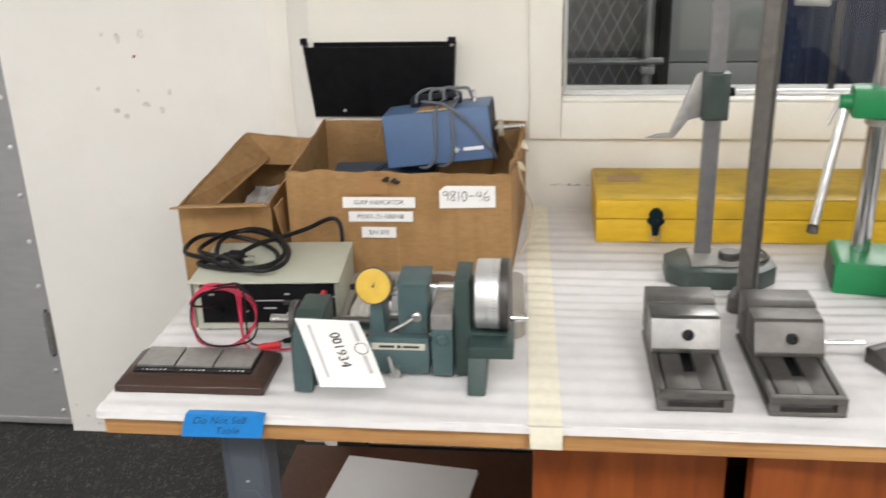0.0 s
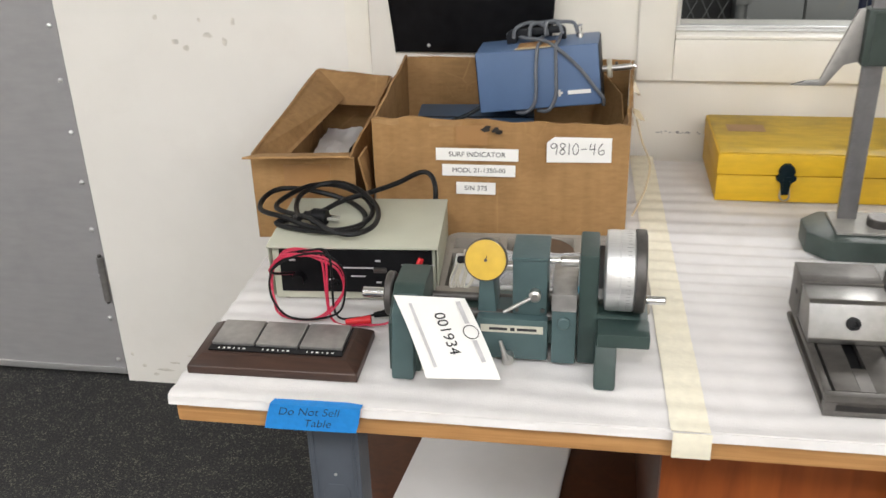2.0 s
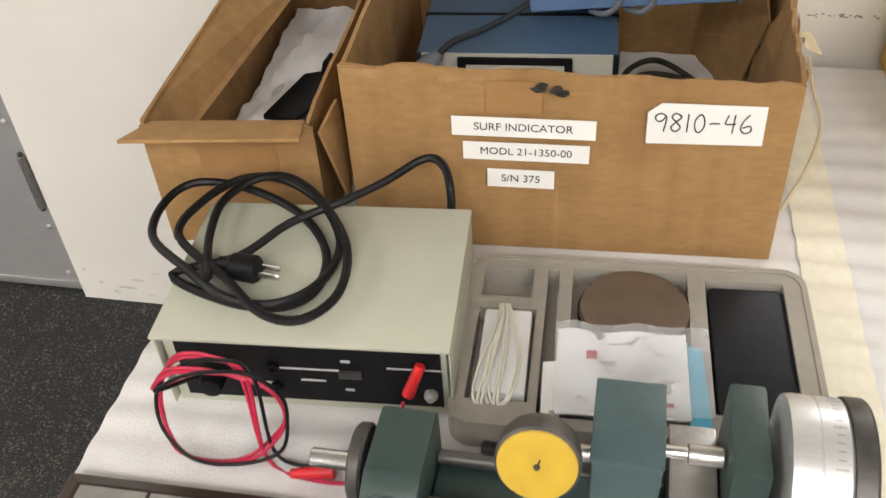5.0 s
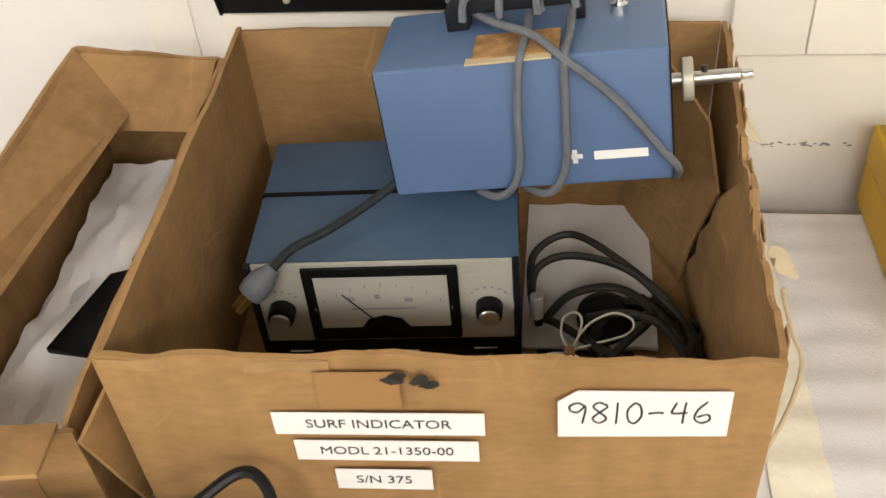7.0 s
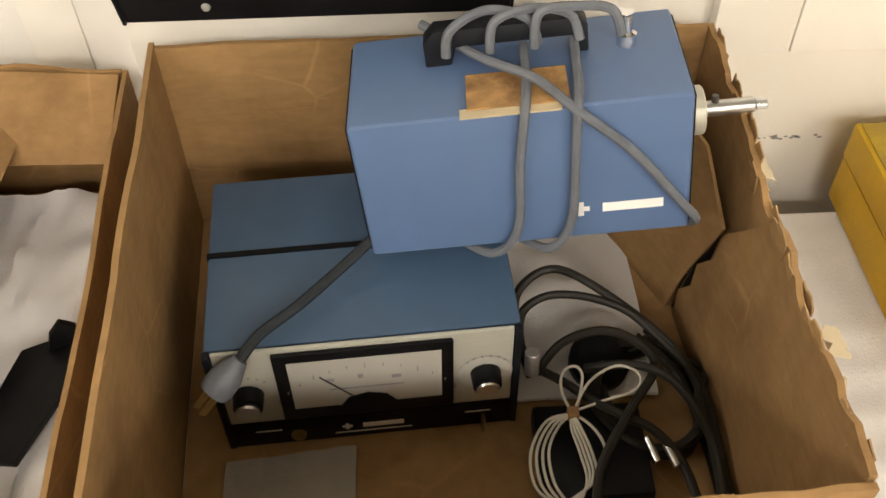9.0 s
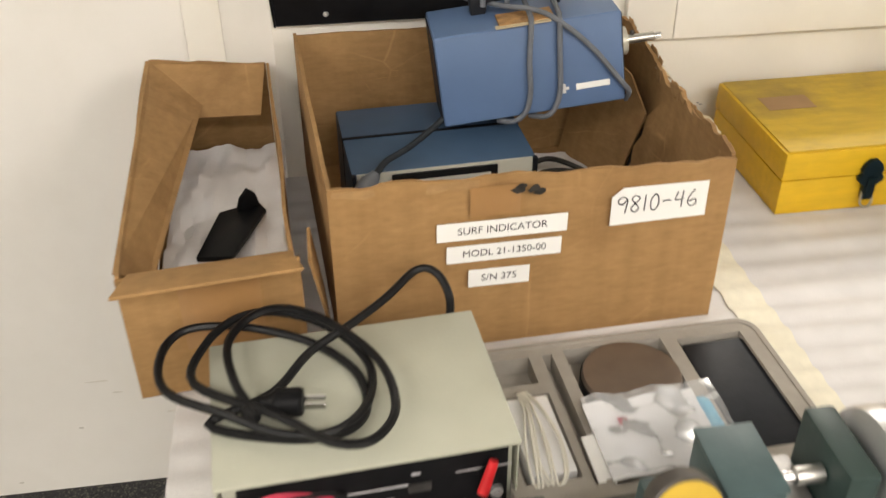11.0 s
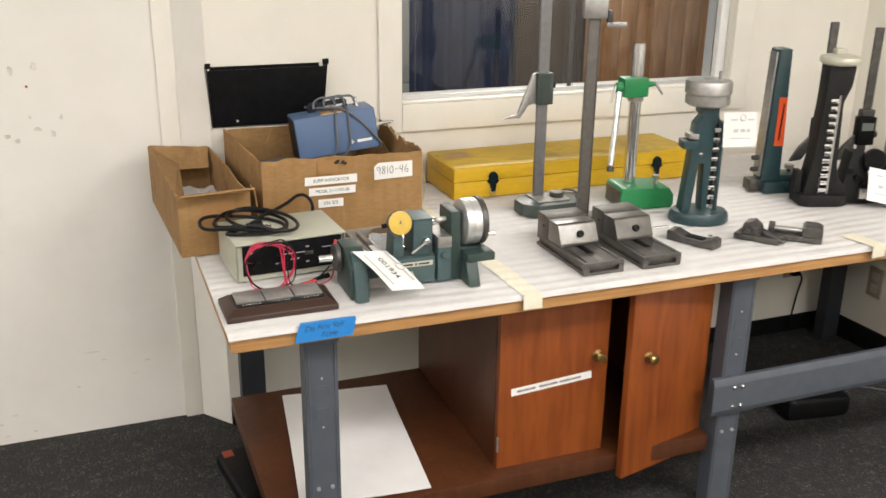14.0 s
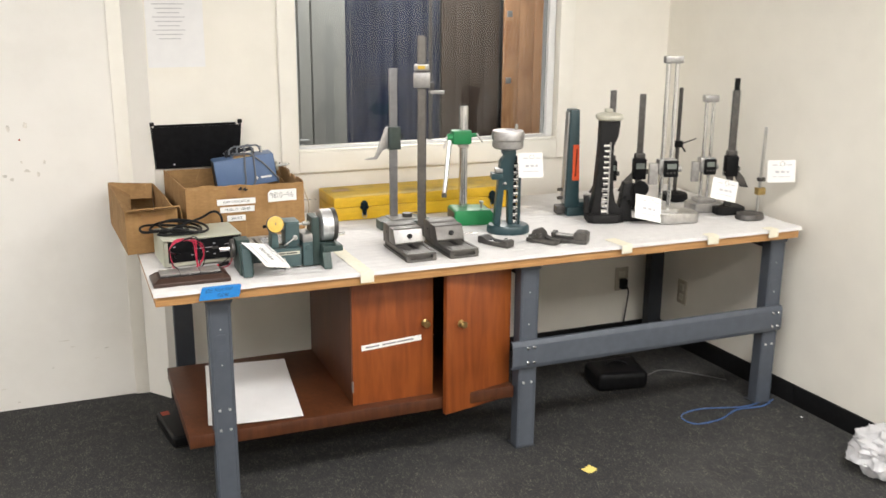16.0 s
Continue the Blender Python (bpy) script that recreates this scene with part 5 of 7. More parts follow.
for k in range(3):
    bm = B()
    sweep(bm, [(-0.045 + 0.03 * k, 0.05, 0.128), (-0.04 + 0.03 * k, 0.052, 0.146 + 0.003 * k), (-0.015 + 0.03 * k, 0.06, 0.154 - 0.002 * k), (0.012 + 0.028 * k, 0.058, 0.146), (0.018 + 0.028 * k, 0.055, 0.128)], cw, 8)
    part("cord", bm, "grey_wire", gu, "grey power cord wound round the case")
pc = thing("power_cord", "grey power cord with a moulded plug across the meter", "power cord", 0, 0, 0)
bm = B()
sweep(bm, [(0.335, 0.775, 0.9245), (0.300, 0.748, 0.908), (0.265, 0.715, 0.901), (0.238, 0.690, 0.900), (0.224, 0.674, 0.892)], 0.004, 8)
part("cord", bm, "cord_dark", pc)
pm, pl = along((0.225, 0.675, 0.893), (0.200, 0.655, 0.872))
part("plug", lathe(B(), [(0, 0), (0.006, 0.0), (0.008, 0.006), (0.0115, 0.014), (0.012, 0.024), (0.0105, 0.030), (0, 0.030)], pm, 16), "grey_wire", pc, "grey moulded plug")
for s in (-0.004, 0.004):
    part("prong", box(B(), s - 0.0008, s + 0.0008, -0.003, 0.003, 0.0302, 0.046), "brass", pc, "", pm)

# cables in the carton
cc = thing("cable_coil", "black instrument cable coiled in the cardboard box", "cable", 0.5, 0.70, TOP + 0.0045)
rnd = random.Random(3)
for k in range(4):
    pts = []
    for i in range(12):
        a = i / 11 * 2 * math.pi * 0.92 + k * 0.9
        r = 0.040 + 0.012 * rnd.random()
        pts.append((0.030 + 0.9 * r * math.cos(a) + rnd.uniform(-.004, .004), 0.005 + 1.1 * r * math.sin(a), 0.006 + 0.006 * k + 0.006 * math.sin(a * 2 + k)))
    part("cable", sweep(B(), pts, 0.0038, 8, 4), "brown_cable", cc)
for pts in ([(-0.064, 0.020, 0.022), (-0.072, 0.055, 0.034), (-0.070, 0.086, 0.047), (-0.044, 0.104, 0.055), (-0.015, 0.092, 0.055), (0.036, 0.052, 0.040), (0.062, 0.020, 0.028), (0.071, -0.010, 0.022), (0.073, -0.052, 0.015), (0.074, -0.110, 0.006)],
            [(-0.063, 0.016, 0.030), (-0.071, 0.042, 0.038), (-0.067, 0.068, 0.045), (-0.045, 0.080, 0.050), (-0.013, 0.077, 0.050), (0.018, 0.064, 0.046), (0.042, 0.042, 0.036), (0.064, 0.010, 0.028), (0.068, -0.030, 0.018), (0.070, -0.110, 0.006)],
            [(-0.060, 0.020, 0.026), (-0.038, 0.039, 0.040), (-0.006, 0.046, 0.045), (0.019, 0.034, 0.046), (0.031, 0.010, 0.044), (0.002, -0.034, 0.050), (-0.024, -0.073, 0.032), (-0.030, -0.120, 0.006)],
            [(-0.022, 0.017, 0.035), (0.007, 0.009, 0.050), (0.033, -0.002, 0.052), (0.050, -0.021, 0.046), (0.063, -0.043, 0.032), (0.067, -0.067, 0.022), (0.064, -0.130, 0.006)],
            [(-0.062, 0.030, 0.022), (-0.042, 0.010, 0.030), (-0.021, -0.013, 0.036), (0.002, -0.032, 0.040), (0.022, -0.043, 0.036), (0.043, -0.067, 0.020), (0.052, -0.120, 0.006)],
            [(0.040, 0.070, 0.012), (0.064, 0.030, 0.010), (0.070, -0.020, 0.006), (0.075, -0.100, 0.006)],
            [(0.025, 0.050, 0.030), (0.055, 0.016, 0.020), (0.067, -0.040, 0.008), (0.068, -0.090, 0.006)]):
    part("cable", sweep(B(), pts, 0.0037, 8), "brown_cable", cc)
part("plug_body", lathe(B(), [(0, 0), (0.022, 0), (0.025, 0.006), (0.025, 0.016), (0.018, 0.022), (0, 0.024)], pose(-0.006, 0.038, 0.006, 12), 28), "black", cc, "round black connector")
part("adapter", box(B(), -0.066, 0.018, -0.085, -0.006, 0.0, 0.020, 0.003), "black", cc, "flat black adapter")
part("sleeve", rod(B(), (-0.0655, 0.012, 0.040), (-0.0655, 0.016, 0.062), 0.006), "alu", cc, "bright connector sleeve")
rodpart("jack", "chrome", cc, (0.016, -0.044, 0.030), (0.022, -0.062, 0.024), 0.003)
rodpart("jack", "steel", cc, (0.029, -0.048, 0.030), (0.036, -0.066, 0.024), 0.003)
ww = thing("wire_bundle", "bundle of thin white wires tied in the cardboard box", "wire", 0.463, 0.677, TOP + 0.038)


def loose_wire(points):
    part("wire", sweep(B(), points, 0.0012, 5, 5), "white_wire", ww)


for k in range(4):
    loose_wire([(0.0, 0.0, 0.0), (-0.012 - 0.003 * k, -0.010 + 0.001 * k, 0.001 * k), (-0.022 - 0.0045 * k, -0.030, -0.002), (-0.020 - 0.005 * k, -0.054, -0.008), (-0.010 - 0.005 * k, -0.072 + 0.002 * k, -0.010)])
    loose_wire([(0.0, 0.0, 0.0), (-0.003 + 0.002 * k, -0.012, 0.001 * k), (0.001 + 0.003 * k, -0.032, -0.003), (0.004 + 0.002 * k, -0.052, -0.008), (-0.004 - 0.004 * k, -0.070, -0.010)])
loose_wire([(0.0, 0.0, 0.0), (0.014, 0.020, 0.012), (0.036, 0.030, 0.018), (0.052, 0.022, 0.018), (0.048, 0.010, 0.014), (0.022, 0.006, 0.006), (0.0, 0.002, 0.0)])
loose_wire([(0.0, 0.0, 0.0), (-0.007, 0.016, 0.006), (-0.005, 0.030, 0.012), (0.005, 0.034, 0.014), (0.010, 0.026, 0.010), (0.003, 0.002, 0.0)])
loose_wire([(0.0, 0.0, 0.0), (0.010, -0.010, 0.002), (0.018, -0.022, 0.0), (0.022, -0.034, -0.006)])
part("tie", box(B(), -0.0045, 0.0045, -0.005, 0.005, -0.004, 0.004, 0.0018), "pack_tape", ww)
bx = thing("foam_pad", "crumpled white foam pad on the box bottom", "foam", 0.475, 0.80, TOP + 0.0045)
bm = B()
sheet(bm, (-0.055, -0.09, 0.006), (0.12, 0, 0), (0, 0.2, 0), 12, 16, 0.004, lambda a, b: 0.006 * noise.noise(Vector((a * 4, b * 5, 2))))
part("pad", bm, "foam", bx)
cf = thing("foam_scrap", "grey-white foam scrap under the meter", "foam", 0.235, 0.615, TOP + 0.0045)
bm = B()
sheet(bm, (-0.04, -0.05, 0.005), (0.10, 0.01, 0), (0, 0.10, 0), 8, 8, 0.003, lambda a, b: 0.005 * noise.noise(Vector((a * 4, b * 5, 6))))
part("scrap", bm, "tray_foam", cf)

# ---- bench amplifier with leads ----
am = thing("bench_amplifier", "cream metal bench amplifier with a black front panel", "amplifier", 0.056, 0.252, TOP, 4.0)
part("base", box(B(), 0.004, 0.251, 0.006, 0.174, 0.004, 0.094 - 0.006, 0.002), "cream", am)
part("cover", prism(B(), [(0.0, 0.006), (0.0, 0.094), (0.255, 0.094), (0.255, 0.006), (0.2535, 0.006), (0.2535, 0.0925), (0.0015, 0.0925), (0.0015, 0.006)], "xz", 0.0, 0.178, 0.0006), "cream", am)
part("roof", box(B(), -0.001, 0.256, -0.005, 0.179, 0.0925, 0.0965, 0.0018), "cream", am)
pn = part("front_panel", box(B(), 0.016, 0.246, 0.002, 0.0058, 0.018, 0.088), "black_paint", am)
for px, pz in ((0.040, 0.040), (0.225, 0.060), (0.236, 0.035), (0.10, 0.06), (0.10, 0.035)):
    part("jack", lathe(B(), [(0.006, 0), (0.006, 0.004), (0.003, 0.005), (0.003, 0.008), (0, 0.008)], pose(px, 0.0018, pz, 90), 14), "alu" if px == 0.236 else "black", pn)
part("switch", box(B(), 0.158, 0.178, -0.002, 0.0019, 0.052, 0.060, 0.001), "dark_steel", pn, "grey slide switch")
part("knob", lathe(B(), [(0.011, 0), (0.010, 0.014), (0, 0.0145)], pose(0.044, 0.0018, 0.042, 90), 20), "black", pn)
for row in [(0.002, 0.006, 0.052, 0.0022), (0.004, -0.008, 0.022, 0.0022), (0.095, 0.012, 0.05, 0.0018), (0.035, 0.018, 0.008, 0.003), (0.035, -0.018, 0.008, 0.003), (-0.035, -0.014, 0.012, 0.003), (-0.095, 0.018, 0.01, 0.003)]:
    bars("print", "pale_ink", pn, pose(0.13, 0.0017, 0.053, 90), [row])
for fx in (0.02, 0.235):
    for fy in (0.02, 0.158):
        part("foot", lathe(B(), [(0.007, 0), (0.008, 0.004), (0, 0.0041)], pose(fx, fy, 0), 12), "rubber", am)

ld = thing("test_leads", "looped red and black test leads with banana plugs", "test leads", 0, 0, TOP)
for mat, off, name in (("red_wire", 0.0, "red_lead"), ("red_wire", 0.0035, "red_lead"), ("black_wire", 0.0075, "black_lead")):
    bm = B()
    cx, cy = 0.122 + off, 0.222 - off * 0.6
    pts = [(0.100, 0.262, 0.046)]
    for k in range(15):
        a = radians(160 - k * 33)
        r = 0.053 + 0.0045 * math.sin(k * 1.7 + off * 300) + off * 0.5
        pts.append((cx + r * math.cos(a), cy - 0.008 * math.sin(k * 0.9) - 0.02 * (1 - math.sin(a)) * 0.5, max(0.0045 + off * 0.4, 0.051 + r * math.sin(a))))
    if mat == "red_wire":
        pts += [(0.16, 0.205, 0.004), (0.21, 0.19, 0.0045), (0.252, 0.195, 0.01), (0.270, 0.215, 0.035), (0.274, 0.245, 0.052)]
    else:
        pts += [(0.165, 0.21, 0.011), (0.20, 0.20, 0.010), (0.235, 0.215, 0.014), (0.262, 0.230, 0.030)]
    sweep(bm, pts, 0.0017, 8, 5)
    part(name, bm, mat, ld)
part("banana_plug", rod(B(), (0.276, 0.252, 0.052), (0.287, 0.262, 0.080), 0.0055, 0.0045), "red", ld, "red banana plug")
part("clip", rod(B(), (0.185, 0.192, 0.0068), (0.222, 0.198, 0.010), 0.004, 0.0065), "red", ld, "red clip sleeve")
part("clip", rod(B(), (0.222, 0.215, 0.0075), (0.258, 0.222, 0.012), 0.004, 0.0065), "black", ld, "black clip sleeve")

co = thing("power_cord", "black power cord coiled on the amplifier with its plug", "power cord", 0.0, 0.0, TOP + 0.0965)
bm = B()
pts = [(0.276, 0.451, -0.03), (0.278, 0.454, 0.012), (0.268, 0.474, 0.030), (0.248, 0.480, 0.032), (0.215, 0.450, 0.024), (0.180, 0.420, 0.020), (0.138, 0.388, 0.016), (0.104, 0.345, 0.010)]
for turn, (cx, cy, ux, vx, vy) in enumerate(((0.093, 0.368, 0.087, -0.040, 0.083), (0.113, 0.370, 0.077, -0.016, 0.086), (0.136, 0.360, 0.065, -0.032, 0.094))):
    for k in range(10):
        a = radians(-140 + k * 36)
        x = cx + ux * math.cos(a) + vx * math.sin(a) + 0.003 * math.sin(3 * a + turn)
        z = 0.0052 + 0.0065 * turn + 0.004 * math.sin(k * 1.1 + turn)
        pts.append((x, cy + vy * math.sin(a) - 0.005 * math.cos(a), max(z, 0.005)))
pts += [(0.092, 0.305, 0.020), (0.082, 0.318, 0.017), (0.092, 0.326, 0.016)]
sweep(bm, pts, 0.0042, 8, 5)
part("cord", bm, "black_wire", co)
pm2 = pose(0.094, 0.327, 0.016, 0, 90, -6)
part("plug", lathe(B(), [(0, 0), (0.007, 0), (0.008, 0.008), (0.0125, 0.014), (0.013, 0.034), (0.011, 0.037), (0, 0.037)], pm2, 18), "black", co, "black moulded plug")
for dy, dx in ((-0.005, 0.0), (0.005, 0.0), (0.0, 0.006)):
    part("prong", box(B(), dx - 0.0025, dx + 0.0025, dy - 0.0008, dy + 0.0008, 0.0372, 0.056), "chrome", co, "", pm2)

# ---- gauge block plaque ----
gp = thing("gauge_block_plaque", "three ground steel plates on a dark walnut base", "plaque", 0.118, 0.106, TOP, 0.8)
w2, d2 = 0.117, 0.058
bm = B()
rings = [(w2, d2, 0.0), (w2, d2, 0.012), (w2 - 0.003, d2 - 0.003, 0.014), (w2 - 0.017, d2 - 0.015, 0.024), (w2 - 0.019, d2 - 0.017, 0.0245)]
vs = [[bm.verts.new((sx * a, sy * b, z)) for sx, sy in ((-1, -1), (1, -1), (1, 1), (-1, 1))] for a, b, z in rings]
for r0, r1 in zip(vs, vs[1:]):
    for i in range(4):
        bm.faces.new((r0[i], r0[(i + 1) % 4], r1[(i + 1) % 4], r1[i]))
bm.faces.new(vs[0][::-1])
bm.faces.new(vs[-1])
bmesh.ops.bevel(bm, geom=bm.edges[:], offset=0.0012, segments=1, affect="EDGES")
part("base", bm, "walnut", gp)
part("backing", box(B(), -0.093, 0.093, -0.036, 0.037, 0.0245, 0.0265), "black_paint", gp)
for k in range(3):
    x0 = -0.091 + k * 0.0615
    pl_ = part("plate", box(B(), x0, x0 + 0.0585, -0.024, 0.036, 0.0266, 0.0312, 0.0008), "steel_matt", gp, "ground steel plate")
    bars("marking", "label", gp, pose(x0 + 0.03, -0.031, 0.0268), [(-0.018 + 0.007 * q, 0, 0.0016 + 0.001 * (q % 3), 0.0032) for q in range(6)])

# ---- foam tray with its contents ----
tr = thing("moulded_tray", "grey moulded foam tray with shaped recesses", "tray", 0.306, 0.246, TOP, 2.5)


def rounded(x0, y0, x1, y1, r, n=5):
    out = []
    for cx, cy, a0 in ((x1 - r, y0 + r, -90), (x1 - r, y1 - r, 0), (x0 + r, y1 - r, 90), (x0 + r, y0 + r, 180)):
        out += [(cx + r * math.cos(radians(a0 + 90 * k / n)), cy + r * math.sin(radians(a0 + 90 * k / n))) for k in range(n + 1)]
    return out


part("floor", prism(B(), rounded(0.0, 0.0, 0.318, 0.214, 0.022), "xy", 0.0, 0.008), "tray_foam", tr)
cells = [(0.014, 0.156, 0.062, 0.196), (0.014, 0.028, 0.068, 0.140), (0.076, 0.018, 0.087, 0.196), (0.100, 0.102, 0.208, 0.200), (0.094, 0.014, 0.212, 0.092), (0.224, 0.030, 0.296, 0.194)]
xs = sorted({0.006, 0.312} | {c for q in cells for c in (q[0], q[2])})
bm = B()
ys_all = sorted({0.006, 0.208} | {c for q in cells for c in (q[1], q[3])})
for xa, xb in zip(xs, xs[1:]):
    solid = []
    for ya, yb in zip(ys_all, ys_all[1:]):
        mx_, my_ = (xa + xb) / 2, (ya + yb) / 2
        inside = any(q[0] < mx_ < q[2] and q[1] < my_ < q[3] for q in cells)
        if inside:
            continue
        if solid and abs(solid[-1][1] - ya) < 1e-9:
            solid[-1][1] = yb
        else:
            solid.append([ya, yb])
    for ya, yb in solid:
        box(bm, xa, xb, ya, yb, 0.008, 0.030)
bmesh.ops.remove_doubles(bm, verts=bm.verts[:], dist=1e-5)
part("divider", bm, "tray_foam", tr, "raised foam dividers")
inner = rounded(0.0062, 0.0062, 0.3118, 0.2078, 0.018)
bm = B()
outer = rounded(0.0, 0.0, 0.318, 0.214, 0.022)
lo_o, hi_o = [bm.verts.new((*p, 0.008)) for p in outer], [bm.verts.new((p[0] * 0.994 + 0.001, p[1] * 0.994 + 0.0007, 0.0315)) for p in outer]
lo_i, hi_i = [bm.verts.new((*p, 0.008)) for p in inner], [bm.verts.new((*p, 0.0315)) for p in inner]
for i in range(len(outer)):
    j = (i + 1) % len(outer)
    bm.faces.new((lo_o[i], lo_o[j], hi_o[j], hi_o[i]))
    bm.faces.new((hi_o[i], hi_o[j], hi_i[j], hi_i[i]))
    bm.faces.new((hi_i[i], hi_i[j], lo_i[j], lo_i[i]))
part("rim", bm, "tray_foam", tr)
pk = thing("lapping_plate", "round brown metal plate standing in the tray", "plate", 0.4575, 0.402, TOP + 0.0081)
part("disc", lathe(B(), [(0, 0), (0.050, 0), (0.051, 0.002), (0.051, 0.021), (0.0495, 0.0240), (0, 0.0245)], Matrix(), 48), "puck", pk)
part("skirt", lathe(B(), [(0.0512, 0.001), (0.0525, 0.001), (0.0525, 0.018), (0.0512, 0.018), (0.0512, 0.001)], Matrix(), 48), "black", pk, "black rubber skirt")
nb = thing("rubber_block", "black ribbed rubber block lying in the tray", "block", 0.562, 0.369, TOP + 0.0081, 3.0)
part("block", prism(B(), rounded(-0.034, -0.080, 0.036, 0.076, 0.006), "xy", 0, 0.018, 0.001), "navy", nb)
cg = thing("wire_card", "cream wires wound round a white adapter in the tray", "wire", 0.345, 0.338, TOP + 0.0141, 3.0)
part("adapter", box(B(), -0.022, 0.022, -0.056, 0.046, -0.006, 0.018, 0.003), "paper", cg)
rw = random.Random(12)
for k in range(9):
    x = -0.014 + 0.003 * k
    u = rw.uniform(-0.007, 0.007)
    part("wire", sweep(B(), [(x * 0.35 - 0.003, 0.048, 0.022), (x * 0.6 + u * 0.5, 0.02, 0.025 + 0.002 * (k % 3)), (x * 1.3 + u, -0.022, 0.024 + 0.002 * (k % 2)), (x * 1.3 - 0.004 + 0.5 * u, -0.058 - u, 0.020), (x * 0.8 - 0.006 - u, -0.070 + 0.6 * u, 0.012)], 0.0013, 6, 5), "white_wire", cg)
pkt = thing("plastic_packet", "clear plastic packet of papers with a blue card", "packet", 0.450, 0.314, TOP + 0.019, 4.0)
bm = B()
sheet(bm, (-0.056, -0.044, 0.014), (0.112, 0, 0), (0, 0.088, 0.010), 18, 14, 0.002, lambda a, b: 0.0045 * noise.noise(Vector((a * 4, b * 3, 5))))
part("papers", bm, "paper", pkt)
bm = B()
sheet(bm, (-0.058, -0.046, 0.0195), (0.132, 0, 0), (0, 0.092, 0.011), 24, 18, 0.0003, lambda a, b: 0.005 * noise.noise(Vector((a * 4.5, b * 3, 5))) + 0.0025 * noise.noise(Vector((a * 14, b * 12, 8))) + 0.001)
part("bag", bm, "plastic_bag", pkt).visible_shadow = False
part("blue_card", prism(B(), [(0.055, -0.048), (0.073, -0.046), (0.069, 0.036), (0.053, 0.036)], "xy", 0.010, 0.014), "cyan", pkt, "cyan card", pose(0, 0, 0.002, 6))
part("slip", prism(B(), [(-0.068, -0.044), (-0.052, -0.044), (-0.054, 0.014), (-0.068, 0.012)], "xy", 0.011, 0.013), "label", pkt, "white slip", pose(0, 0, 0.002, 6))
bars("print", "red_wire", pkt, pose(0, 0, 0.0235, 6.5), [(-0.026, 0.014, 0.009, 0.009), (0.034, -0.034, 0.015, 0.004)], "red print")

# ---- bench micrometer ----
mc = thing("bench_micrometer", "teal cast-iron bench micrometer with a yellow dial", "bench micrometer", 0, 0, TOP)
part("left_stand", prism(B(), [(0.085, 0.0), (0.205, 0.0), (0.205, 0.095), (0.198, 0.104), (0.140, 0.104), (0.128, 0.098), (0.090, 0.070)], "yz", 0.272, 0.315, 0.004), "teal_dark", mc)
part("left_foot", prism(B(), [(0.064, 0.0), (0.086, 0.0), (0.104, 0.0735), (0.124, 0.098), (0.108, 0.100), (0.086, 0.088)], "yz", 0.2785, 0.3085, 0.004), "teal", mc)
part("bed", box(B(), 0.3155, 0.518, 0.135, 0.198, 0.024, 0.056, 0.004), "teal_dark", mc)
for yy in (0.145, 0.188):
    rodpart("way", "dark_steel", mc, (0.3155, yy, 0.062), (0.518, yy, 0.062), 0.006)
sl = part("slide", box(B(), 0.385, 0.480, 0.124, 0.206, 0.004, 0.066, 0.004), "teal", mc)
part("nameplate", box(B(), 0.391, 0.474, 0.1228, 0.1238, 0.046, 0.057), "ivory", sl, "pale maker's plate")
bars("plate_print", "ink", sl, pose(0.4325, 0.1226, 0.0515, 90), [(-0.018, 0, 0.024, 0.004), (0.001, 0, 0.006, 0.005), (0.020, 0, 0.026, 0.004)])
part("fork", prism(B(), [(0.385, 0.0665), (0.411, 0.0665), (0.407, 0.116), (0.388, 0.116)], "xz", 0.140, 0.195, 0.003), "teal", mc)
hb = part("head_block", box(B(), 0.432, 0.478, 0.137, 0.205, 0.0665, 0.147, 0.003), "teal", mc)
part("cap_plate", box(B(), 0.431, 0.479, 0.1355, 0.2065, 0.1475, 0.152, 0.0015), "teal", hb)
for sx in (0.438, 0.472):
    part("screw", lathe(B(), [(0.003, 0), (0.003, 0.002), (0, 0.002)], pose(sx, 0.1368, 0.075, 90), 10), "dark_steel", hb)
lv = part("lever", rod(B(), (0.458, 0.128, 0.098), (0.422, 0.118, 0.080), 0.0028, 0.002), "steel", hb, "steel clamp lever")
part("lever_hub", lathe(B(), [(0.008, 0), (0.008, 0.010), (0.005, 0.012), (0, 0.012)], pose(0.462, 0.1365, 0.100, 90), 18), "steel", lv)
l2 = part("lever", rod(B(), (0.426, 0.112, 0.010), (0.419, 0.110, 0.040), 0.0045, 0.0025), "steel", sl, "steel lock lever")
part("lever_hub", lathe(B(), [(0.008, 0), (0.008, 0.012), (0, 0.013)], pose(0.428, 0.1238, 0.010, 90), 18), "steel", l2)
dlm = pose(0.398, 0.136, 0.148, 90 - 18, 0, 0)
dg = part("dial_gauge", lathe(B(), [(0, -0.014), (0.022, -0.014), (0.027, -0.010), (0.0285, 0.000), (0.0285, 0.008), (0.0265, 0.010), (0.0262, 0.0085), (0, 0.0085)], dlm, 40), "dark_steel", mc, "dial gauge with a yellow face")
part("dial_face", lathe(B(), [(0.0270, 0.0090), (0.0262, 0.0112), (0.018, 0.0118), (0, 0.0120)], dlm, 40), "gauge_yellow", dg)
rodpart("dial_pointer", "ink", dg, dlm @ Vector((0, 0, 0.0122)), dlm @ Vector((0.002, 0.006, 0.0122)), 0.0005)
part("dial_pin", lathe(B(), [(0.0024, 0.0118), (0.0020, 0.0132), (0, 0.0134)], dlm, 12), "dark_steel", dg)
rodpart("stem", "steel", mc, (0.4125, 0.158, 0.128), (0.4315, 0.158, 0.128), 0.006)
